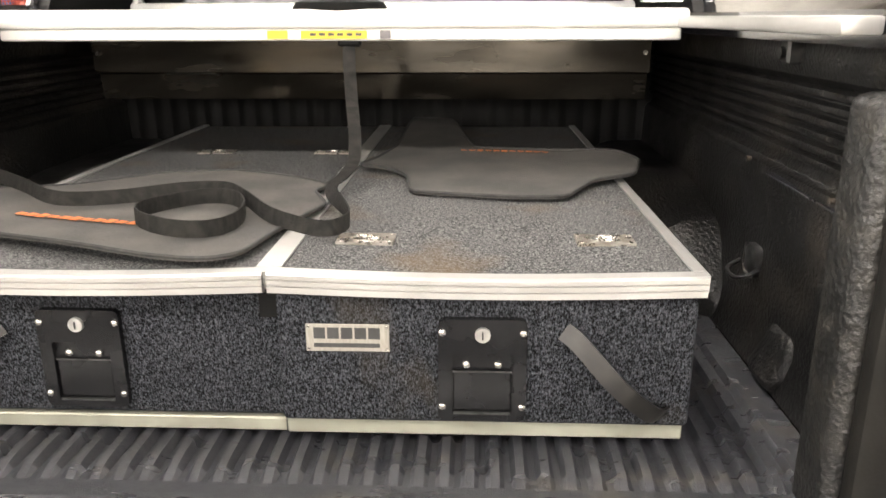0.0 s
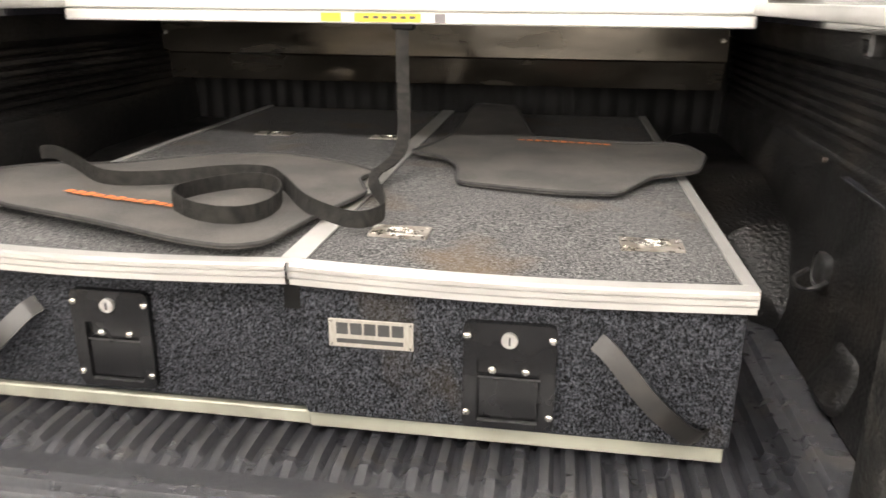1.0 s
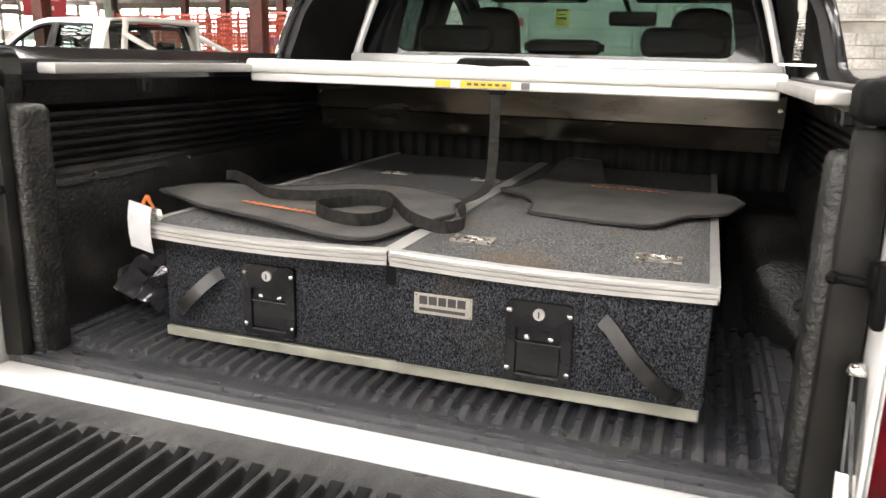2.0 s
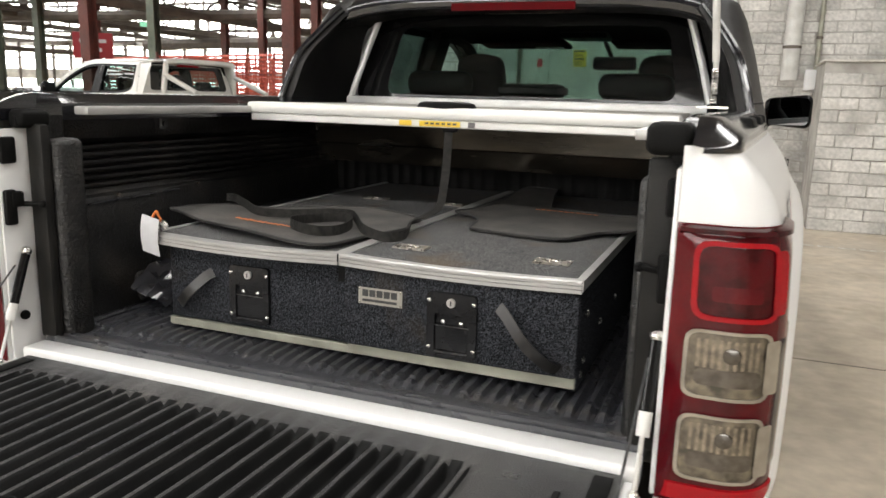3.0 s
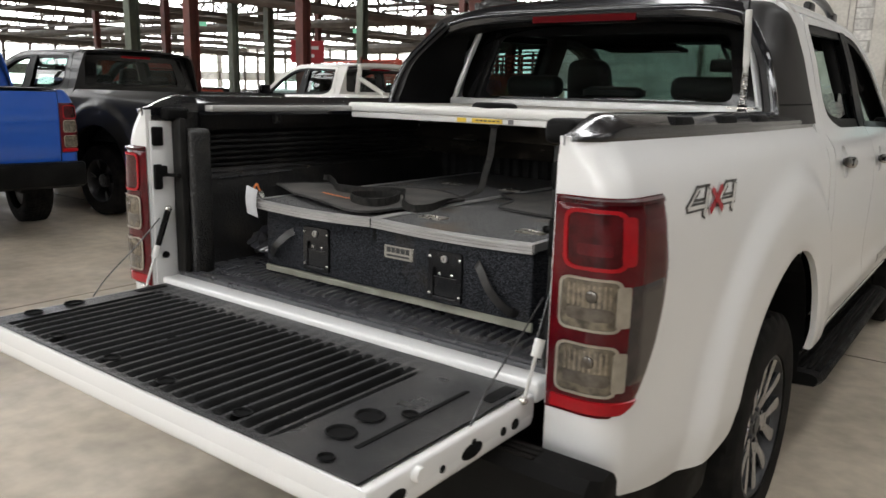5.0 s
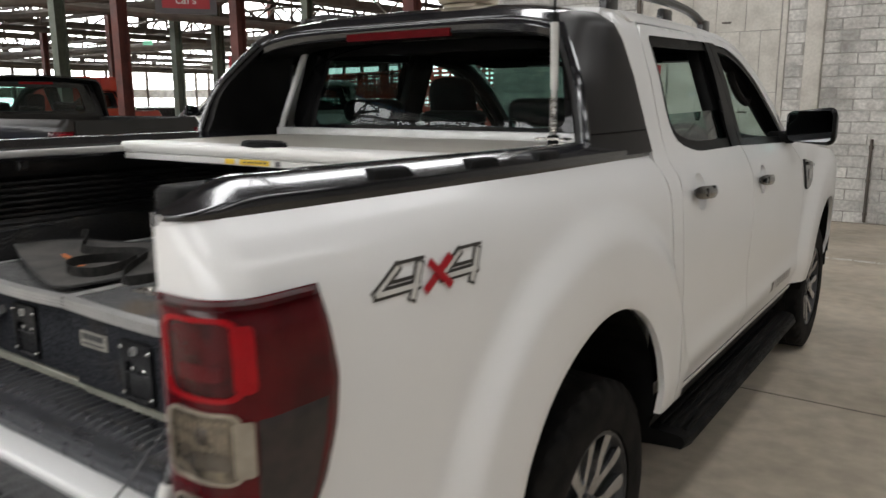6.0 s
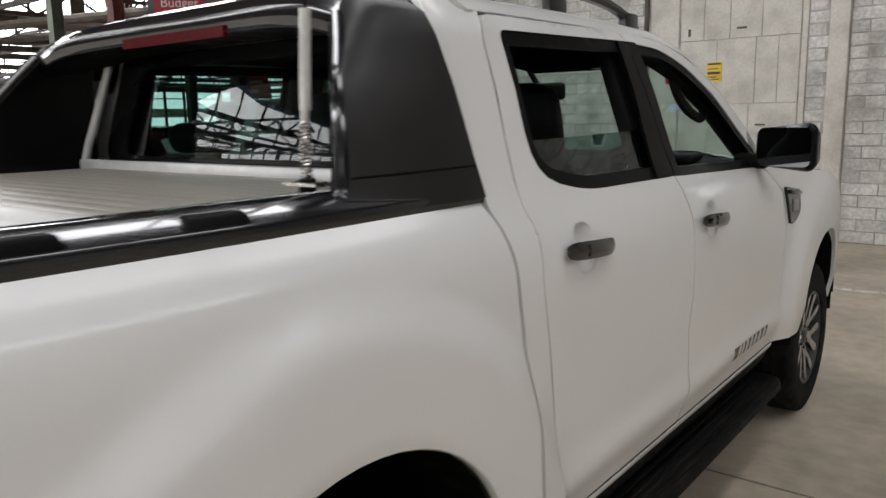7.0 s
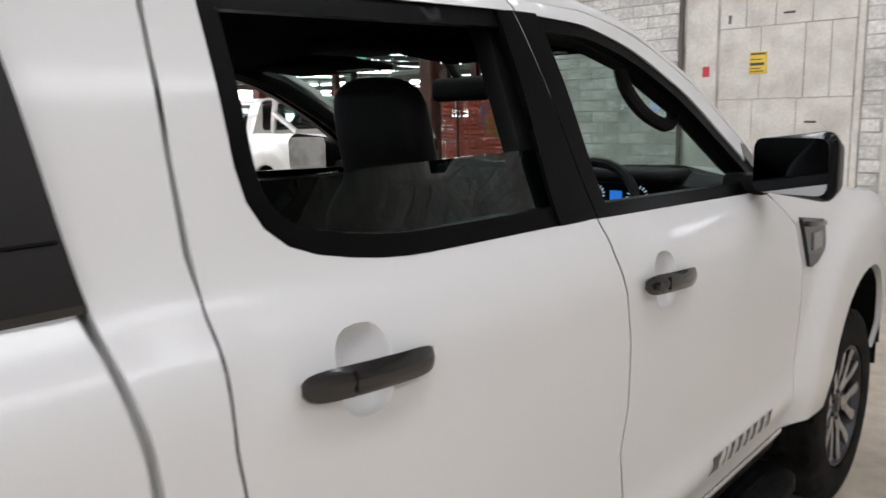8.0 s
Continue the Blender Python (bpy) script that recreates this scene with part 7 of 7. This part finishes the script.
ob = thing("junction_box", "white plastic junction box on the wall", "junction box", at=(1.50, 9.9, 1.66))
bm = B()
box(bm, 1.43, 1.58, 9.86, 10.06, 1.64, 1.90, 0.012, 2)
part("body", bm, SIGNWHITE, ob)
bm = B()
box(bm, 1.445, 1.565, 9.852, 9.86, 1.66, 1.88, 0.006, 1)
part("cover", bm, SIGNWHITE, ob)
ob = thing("warning_sign", "yellow warning sign on the concrete panels", "sign", at=(-1.57, Y1 - 0.02, 2.0))
bm = B()
box(bm, -1.665, -1.475, Y1 - 0.028, Y1 - 0.018, 1.905, 2.145, 0.003, 1)
part("plate", bm, YELLOW, ob)
for z0, z1, x1 in ((2.115, 2.135, -1.49), (2.06, 2.072, -1.52), (2.0, 2.03, -1.50), (1.96, 1.972, -1.54), (1.93, 1.942, -1.51)):
    bm = B()
    box(bm, -1.652, x1, Y1 - 0.031, Y1 - 0.0282, z0, z1)
    part("print_bar", bm, INKDARK, ob)
bm = B()
box(bm, -2.20, -2.12, Y1 - 0.036, Y1 - 0.03, 1.90, 2.02, 0.01, 2)
solo("red_marker", bm, SIGNRED, "small red marker stuck on the wall", "marker")
ob = thing("tool_case", "black plastic tool case on the floor by the wall", "case", at=(1.3, 9.9, 0))
bm = B()
box(bm, 1.13, 1.47, 9.82, 9.98, 0.0, 0.20, 0.02, 2)
part("shell", bm, BLACKPL, ob)
bm = B()
tube(bm, smooth_path([(1.23, 9.9, 0.195), (1.24, 9.9, 0.225), (1.30, 9.9, 0.23), (1.36, 9.9, 0.225), (1.37, 9.9, 0.195)], 4), 0.012, 6)
part("handle", bm, BLACKPL, ob)
bm = B()
box(bm, 1.22, 1.36, 9.814, 9.82, 0.05, 0.11)
part("sticker", bm, SIGNWHITE, ob)

# floor markings and joints
bm = B()
for k in range(30):
    x = -1.2 + 0.2 * k
    box(bm, x, x + 0.19 * random.uniform(0.8, 1.0), 7.40 + random.uniform(-0.004, 0.004), 7.47, 0.0, 0.003)
solo("floor_line", bm, mat("worn_line_paint", (0.62, 0.61, 0.58), 0.7, base2=(0.42, 0.39, 0.34), scale=14, contrast=(0.4, 0.6)), "worn white painted line on the floor", "floor marking", kind="structure")
bm = B()
for y in (-3.4, 3.38, 10.0):
    box(bm, -30, 11.5, y, y + 0.010, 0.0, 0.002)
for x in (-10.5, -3.6, 4.1):
    box(bm, x, x + 0.010, -15, 10, 0.0, 0.002)
solo("floor_joint", bm, mat("joint_filler", (0.12, 0.105, 0.09), 0.9, base2=(0.18, 0.16, 0.13), scale=20), "dark saw-cut joints in the concrete floor", "floor joint", kind="structure")

# ---- hanging sign ----
sign = thing("hanging_sign", "red hanging section sign with white lettering", "sign", at=(-9.95, 8.0, 3.05))
SIGN_M = pose(-9.95, 8.0, 3.05, 0, 0, 53) @ Matrix.Scale(0.64, 4)
bm = B()
box(bm, -0.80, 0.80, -0.04, 0.04, 0.0, 1.15, 0.01, 1, SIGN_M)
part("frame", bm, SIGNGREY, sign)
bm = B()
box(bm, -0.62, 0.62, -0.05, -0.042, 0.14, 1.02, 0.0, 1, SIGN_M)
part("panel", bm, SIGNRED, sign)
for text, z in (("Budget", 0.62), ("cars", 0.26)):
    cu = bpy.data.curves.new("lettering", "FONT")
    cu.body, cu.size, cu.extrude, cu.align_x = text, 0.34, 0.004, "CENTER"
    ob = new("lettering", cu)
    ob.data.materials.append(SIGNWHITE)
    ob.parent = sign
    ob.matrix_parent_inverse = sign.matrix_world.inverted()
    ob.matrix_basis = SIGN_M @ pose(0, -0.057, z, 90, 0, 0)
for s in (-0.6, 0.6):
    bm = B()
    rod(bm, SIGN_M @ Vector((s, 0, 1.15)), SIGN_M @ Vector((s, 0, 2.2)), 0.012, seg=6)
    part("hanger", bm, STEELDARK, sign)


# ---- parked vehicles ----
SHARED = ("bedside_panel", "bed_top_flange", "rear_door", "front_door", "cab_quarter_panel", "front_wing", "bonnet", "front_end", "roof", "cant_rail", "window_seal", "pillar_trim", "glass", "door_handle",
          "headlining", "floor_pan", "cab_back", "rear_window", "rear_window_border", "windscreen", "dashboard", "front_seat", "seat_cushion", "rear_bench", "rear_headrest", "side_mirror", "mirror_arm", "mirror_glass", "sill_panel", "wheel_arch_liner", "gap_channel",
          "wheel", "tyre", "rim_barrel", "spokes", "spoke_pocket", "wheel_hub", "chassis", "rear_bumper", "tail_lamp", "brake_lens", "brake_ring", "lower_reflector", "smoked_lens", "lamp_bezel", "clear_lens", "tailgate_jamb", "pillar_lining", "door_card", "bed_floor")


def parked_pickup(x, y, turn, paint, label, bar=False, cover_lid=False):
    """A parked utility with its tailgate shut, facing +y before it is turned."""
    ob = thing("parked_pickup", label, "pickup truck", "parked vehicles")
    made = {}
    for o in truck.children_recursive:
        if o.name.split(".")[0] in SHARED and (o.parent is truck or o.parent in made):
            c = new(o.name.split(".")[0], o.data)
            made[o] = c
            c.parent = ob if o.parent is truck else made[o.parent]
            if "label" in o.keys():
                c["label"] = o["label"].replace("white ", "").replace(" with its window half down", "").replace(" with its window down", "")
            c.visible_shadow = o.visible_shadow
            if o.data.materials and o.data.materials[0] is WHITE:
                c.material_slots[0].link = "OBJECT"
                c.material_slots[0].material = paint
    bm = B()
    sheet(bm, 20, 12, lambda u, v: (0.715 * (2 * u - 1), -0.075 - 0.018 * math.sin(math.pi * v) - 0.012 * smoothstep(0.45, 0.6, v), 0.70 + 0.655 * v), 0.03)
    part("tailgate", fix_normals(bm), paint, ob, "closed tailgate")
    bm = B()
    box(bm, -0.11, 0.11, -0.118, -0.10, 1.14, 1.22, 0.01, 2)
    part("tailgate_handle", bm, GLOSSBLACK, ob)
    for s in (-1, 1):
        bm = B()
        box(bm, s * 0.72 - 0.025, s * 0.72 + 0.025, 0.0, 1.5, 0.8, 1.36)
        part("bed_wall", bm, LINER, ob)
    if bar:
        for s in (-1, 1):
            bm = B()
            tube(bm, smooth_path([(s * 0.66, 1.38, 1.37), (s * 0.62, 1.36, 1.72), (s * 0.56, 1.355, 1.79), (0, 1.35, 1.80)], 6), 0.038, 10)
            tube(bm, [(s * 0.64, 1.37, 1.62), (s * 0.67, 0.75, 1.38)], 0.034, 10)
            part("sports_bar", bm, paint, ob)
    if cover_lid:
        bm = B()
        box(bm, -0.70, 0.70, -0.06, 1.48, 1.365, 1.385, 0.008, 1)
        part("tonneau", bm, BLACKPL, ob, "black tonneau cover")
    bm = B()
    box(bm, -0.20, 0.20, 1.60, 1.625, 1.735, 1.762, 0.005, 1)
    part("high_brake_light", bm, REDBRIGHT, ob)
    ob.matrix_world = pose(x, y, 0, 0, 0, turn)
    return ob


PAINT_GREY = mat("dark_grey_paint", (0.018, 0.017, 0.016), 0.32, 0.2, (0.024, 0.022, 0.020), 2, coat=0.3, spec=0.3)
PAINT_BLUE = mat("blue_paint", (0.012, 0.085, 0.42), 0.3, 0.2, (0.012, 0.075, 0.38), 2, coat=0.8)
PAINT_CREAM = mat("cream_white_paint", (0.70, 0.68, 0.62), 0.35, 0.0, (0.66, 0.64, 0.58), 2, coat=0.8)
PAINT_RED = mat("red_paint", (0.50, 0.075, 0.03), 0.35, 0.0, (0.38, 0.045, 0.03), 2, coat=0.8)
PAINT_SILVER = mat("silver_paint", (0.46, 0.46, 0.45), 0.3, 0.6, (0.42, 0.42, 0.41), 2, coat=0.8)
TURN = 83.0
parked_pickup(-5.56, 3.96, 95.0, PAINT_GREY, "dark grey pickup truck parked with its tailgate shut")
parked_pickup(-5.75, 1.35, TURN, PAINT_BLUE, "bright blue pickup truck parked with its tailgate shut", cover_lid=True)
parked_pickup(-5.1, 7.5, TURN, PAINT_CREAM, "cream-white pickup truck with a tubular sports bar", bar=True)
parked_pickup(-12.4, 8.1, TURN, PAINT_RED, "red pickup truck parked in the hall")


def sedan(x, y, turn, paint, label):
    """A parked saloon: lofted lower body and cabin, glass band, wheels and lamps."""
    ob = thing("parked_car", label, "car", "parked vehicles")
    top = [(-2.2, 0.62), (-2.1, 0.86), (-1.5, 0.93), (1.0, 0.92), (1.9, 0.80), (2.2, 0.62)]

    def hull(u, v):
        y_ = -2.25 + 4.5 * u
        h = lerp_table(top, y_)
        a = math.pi * v
        w = 0.87 * (1 - 0.10 * abs(y_ / 2.25) ** 4)
        c, s_ = math.cos(a), math.sin(a)
        return (w * math.copysign(abs(c) ** 0.35, c), y_, 0.24 + (h - 0.24) * s_ ** 0.45)
    bm = B()
    sheet(bm, 30, 18, hull)
    part("body", fix_normals(bm), paint, ob)

    def cabin(u, v, inset=0.0):
        y0, y1 = -1.75 + 0.75 * v ** 0.9 * 1.0, 1.15 - 1.0 * v
        y_ = y0 + (y1 - y0) * u
        return y_
    for s in (-1, 1):
        bm = B()
        sheet(bm, 12, 6, lambda u, v: (s * (0.80 - 0.20 * v), cabin(u, v), 0.90 + 0.47 * v))
        part("side_glass", fix_normals(bm), GLOSSBLACK, ob)
    for yy in (0, 1):
        bm = B()
        sheet(bm, 8, 6, lambda u, v: ((2 * u - 1) * (0.80 - 0.20 * v), cabin(yy, v), 0.90 + 0.47 * v))
        part("screen", fix_normals(bm), GLOSSBLACK, ob)
    bm = B()
    sheet(bm, 12, 12, lambda u, v: ((2 * u - 1) * 0.61, cabin(v, 1.0), 1.37 + 0.05 * (1 - (2 * u - 1) ** 2) * math.sin(math.pi * v) ** 0.5), 0.01)
    part("roof", fix_normals(bm), paint, ob)
    for s in (-1, 1):
        bm = B()
        for u in (0.0, 0.42, 1.0):
            tube(bm, [(s * (0.81 - 0.20 * v), cabin(u, v), 0.90 + 0.48 * v) for v in (0, 0.5, 1)], 0.028, 6)
        part("pillar", bm, paint, ob)
        for yy in (-1.35, 1.35):
            bm = B()
            lathe(bm, [(0.02, 0.1), (0.19, 0.1), (0.21, 0.09), (0.30, 0.1), (0.315, 0.06), (0.315, -0.09)], 24, Matrix.Translation((s * 0.76, yy, 0.315)) @ Matrix.Rotation(s * math.pi / 2, 4, "Y"))
            part("wheel", fix_normals(bm), RUBBER, ob)
        bm = B()
        box(bm, s * 0.62 - 0.14, s * 0.62 + 0.14, -2.26, -2.16, 0.66, 0.78, 0.02, 2)
        part("tail_lamp", bm, REDBRIGHT, ob)
    ob.matrix_world = pose(x, y, 0, 0, 0, turn)
    return ob


sedan(-14.2, 13.2, 62, PAINT_CREAM, "white saloon car parked far inside the hall")
sedan(-13.4, 11.2, 72, PAINT_SILVER, "silver saloon car parked in a row")
sedan(-19.6, 9.6, 78, PAINT_SILVER, "silver saloon car parked in a row")
sedan(-19.5, 13.5, 70, PAINT_CREAM, "white saloon car parked far inside the hall")
sedan(-17.5, 5.0, 80, PAINT_GREY, "dark grey saloon car parked in a row")
sedan(-22.5, 11.0, 74, PAINT_CREAM, "white saloon car parked far inside the hall")
sedan(-12.5, 17.5, 66, PAINT_RED, "red saloon car parked far inside the hall")


# ---- orange mesh barrier ----
def barrier(x0, y0, x1, y1, h=1.9, gap=(0.055, 0.065), r=0.015):
    ob = thing("mesh_barrier", "orange plastic mesh barrier on posts", "barrier", "mesh barriers", ((x0 + x1) / 2, (y0 + y1) / 2, 0))
    a, b = Vector((x0, y0, 0)), Vector((x1, y1, 0))
    L = (b - a).length
    bm = B()
    n = int(L / gap[0])
    for i in range(n):
        p = a + (b - a) * i / n
        rod(bm, p + Vector((0, 0, 0.5)), p + Vector((0, 0, h)), r, seg=3)
    k = 0
    while 0.5 + gap[1] * k <= h:
        rod(bm, a + Vector((0, 0, 0.5 + gap[1] * k)), b + Vector((0, 0, 0.5 + gap[1] * k)), r * 1.07, seg=3)
        k += 1
    part("net", bm, BARRIER, ob)
    for i in range(int(L / 2.5) + 1):
        p = a + (b - a) * min(1, i * 2.5 / L)
        bm = B()
        rod(bm, p, p + Vector((0, 0, h + 0.05)), 0.03, seg=8)
        part("post", bm, STEELRED, ob)


barrier(-5.2, 13.0, -11.0, 15.0, 2.3, (0.36, 0.105), 0.034)
barrier(-11.0, 15.0, -17.5, 17.0, 2.3, (0.42, 0.105), 0.036)
barrier(-5.4, 19.0, -14.0, 22.0)
barrier(-10.4, 11.2, -7.9, 13.3, 2.1)

# folded tarpaulins hung over the barrier
for _x, _y, _z, _c, _n in ((-8.78, 14.15, 1.50, (0.03, 0.20, 0.42), "blue"), (-8.52, 14.06, 1.36, (0.30, 0.34, 0.10), "olive")):
    bm = B()
    sheet(bm, 16, 12, lambda u, v: (_x - 0.24 + 0.48 * u, _y + 0.05 * math.sin(9 * u + 3 * v) - 0.10 * math.sin(math.pi * v), _z - 0.32 + 0.60 * v - 0.10 * (2 * u - 1) ** 2 * v), 0.02)
    solo("tarpaulin", fix_normals(bm), mat(_n + "_tarpaulin", _c, 0.5, base2=tuple(0.7 * q for q in _c), scale=8), _n + " folded tarpaulin hung over the orange barrier", "tarpaulin")

# small red section board on a post behind the barrier
section_board = thing("section_board", "small red section board on a post", "sign", at=(-11.25, 10.4, 0))
BOARD_M = pose(-11.25, 10.4, 0, 0, 0, 48)
part("post", box(B(), -0.03, 0.03, 0.0, 0.05, 0, 2.5, 0.004, 1, BOARD_M), STEELDARK, section_board)
part("panel", box(B(), -0.36, 0.36, -0.03, -0.004, 1.98, 2.46, 0.006, 1, BOARD_M), SIGNRED, section_board)
for _z, _w in ((2.27, 0.24), (2.10, 0.15)):
    part("print_bar", box(B(), -_w, _w, -0.034, -0.0305, _z, _z + 0.07, 0, 1, BOARD_M), SIGNWHITE, section_board)

# red board hoarding
hoarding = thing("board_hoarding", "orange-red boarded screen standing on the hall floor", "screen", at=(-14.0, 8.6, 0))
for k in range(10):
    bm = B()
    box(bm, -14.03, -14.0, 7.2 + 0.215 * k, 7.2 + 0.215 * k + 0.21, 0.05, 2.06 + 0.012 * (k % 3), 0.004, 1)
    part("board", bm, PAINT_RED, hoarding)
for y in (7.3, 8.3, 9.25):
    bm = B()
    box(bm, -14.11, -14.03, y - 0.04, y + 0.04, 0, 2.0)
    part("post", bm, STEELRED, hoarding)

# stacked red shelving behind the barrier
shelf = thing("storage_rack", "tall red storage rack with mixed goods", "rack", at=(-7.0, 16.5, 0))
for x in (-8.5, -7.0, -5.6):
    bm = B()
    box(bm, x - 0.05, x + 0.05, 16.0, 17.0, 0, 3.2)
    part("upright", bm, STEELRED, shelf)
for z in (0.3, 0.8, 1.3, 1.8, 2.4, 3.0):
    bm = B()
    box(bm, -8.5, -5.6, 16.0, 17.0, z, z + 0.08)
    part("deck", bm, BARRIER, shelf)
for k in range(14):
    bm = B()
    x, z = -8.3 + 0.4 * (k % 7), (0.38, 1.38)[k // 7]
    box(bm, x, x + 0.3, 16.2, 16.8, z, z + random.uniform(0.15, 0.38), 0.02, 1)
    part("parcel", bm, (PAPER, SIGNRED, SIGNGREY, mat("parcel_brown", (0.3, 0.2, 0.11), 0.8, base2=(0.25, 0.16, 0.09), scale=5))[k % 4] if k else PAPER, shelf)

# exit signs and a roof lamp
for x, y, z in ((-20, 14, 3.3), (-16, 17, 3.2), (-12, 22, 3.3)):
    ob = thing("exit_sign", "green illuminated exit sign hung from the roof", "exit sign", "exit signs", (x, y, z))
    bm = B()
    box(bm, -0.15, 0.15, -0.03, 0.03, 0, 0.13, 0.01, 1, pose(x, y, z, 0, 0, 40))
    part("box", bm, EXITGREEN, ob)
    bm = B()
    rod(bm, (x, y, z + 0.18), (x, y, 5.0), 0.012, seg=5)
    part("hanger", bm, STEELDARK, ob)
for x, y in ((-9.5, 15.0), (-14.0, 3.0)):
    ob = thing("high_bay_lamp", "round high-bay lamp hung from the roof", "lamp", "hall lamps", (x, y, 4.1))
    bm = B()
    lathe(bm, [(0.05, 0.35), (0.12, 0.30), (0.33, 0.02), (0.34, 0.0)], 24, Matrix.Translation((x, y, 4.1)))
    part("shade", fix_normals(bm), GALV, ob)
    bm = B()
    ball(bm, (x, y, 4.16), 0.11)
    part("bulb", bm, TUBE, ob)
    bm = B()
    rod(bm, (x, y, 4.4), (x, y, 6.0), 0.012, seg=5)
    part("hanger", bm, STEELDARK, ob)


# ---- bricks of the end wall and of the low wall before it ----
def brick_mesh(name, l, h, d):
    bm = B()
    box(bm, -l / 2, l / 2, 0, d, -h / 2, h / 2, 0.006, 1)
    for v in bm.verts:
        v.co += Vector((random.uniform(-0.003, 0.003), random.uniform(-0.003, 0.0), random.uniform(-0.003, 0.003)))
    me = bpy.data.meshes.new(name)
    bm.to_mesh(me)
    bm.free()
    return me


BL, BH, BJ = 0.38, 0.128, 0.012
variants = [brick_mesh("brick", BL, BH, 0.05) for _ in range(5)]
for v_ in variants:
    v_.materials.append(BRICKPAINT)
halves = [brick_mesh("brick", BL / 2 - BJ / 2, BH, 0.05) for _ in range(3)]
for v_ in halves:
    v_.materials.append(BRICKPAINT)
low_wall = tagged(link_mesh("wall_low", box(B(), 1.56, 6.0, 8.60, Y1 + 0.03, 0, 1.93), MORTAR), "low projecting painted brick wall", "wall", kind="structure")
rest = B()


def joined_brick(bm, x, y, z, l, h, face):
    vs = []
    d = 0.05
    for sx in (-1, 1):
        for sz in (-1, 1):
            for k in (0, 1):
                e = 0.004 if k == 0 else 0.0
                vs.append(bm.verts.new((x + sx * (l / 2 - e), y + d * k - random.uniform(0, 0.003), z + sz * (h / 2 - e))))
    a = vs
    for q in ((0, 2, 6, 4), (0, 1, 3, 2), (4, 6, 7, 5), (2, 3, 7, 6), (0, 4, 5, 1)):
        bm.faces.new([a[i] for i in q])


def lay(x0, x1, z1, yface, parent, single):
    """Courses in stretcher bond; single(x, z): bricks of their own, else joined."""
    r = 0
    z = BH / 2 + 0.004
    while z + BH / 2 < z1:
        x = x0 - (BL + BJ) * (0.5 if r % 2 else 0.0)
        while x < x1:
            a, b = max(x, x0), min(x + BL, x1)
            if b - a > 0.05:
                if b - a > BL - 0.01 and single(x, z):
                    ob = new("brick", random.choice(variants))
                    ob.parent = parent
                    ob.location = ((a + b) / 2, yface + random.uniform(-0.004, 0.003), z)
                else:
                    joined_brick(rest, (a + b) / 2, yface, z, b - a, BH, 0)
            x += BL + BJ
        z += BH + BJ
        r += 1


lay(-4.88, -2.50, 5.4, Y1 - 0.012, wall_north, lambda x, z: x > -3.6 and z < 3.3)
lay(-0.495, -0.275, 5.4, Y1 - 0.012, wall_north, lambda x, z: False)
lay(-0.055, 1.56, 5.4, Y1 - 0.012, wall_north, lambda x, z: z < 3.2)
lay(1.56, 9.0, 5.4, Y1 - 0.012, wall_north, lambda x, z: False)
lay(1.56, 5.9, 1.94, 8.585, low_wall, lambda x, z: x < 3.4)
tagged(link_mesh("brick_field", rest, BRICKPAINT2, smooth=False), "painted bricks of the end wall", "bricks", kind="stuff")
bm = B()
box(bm, 1.54, 6.0, 8.57, Y1, 1.935, 1.965, 0.008, 1)
part("coping", bm, PANELCONC, low_wall)
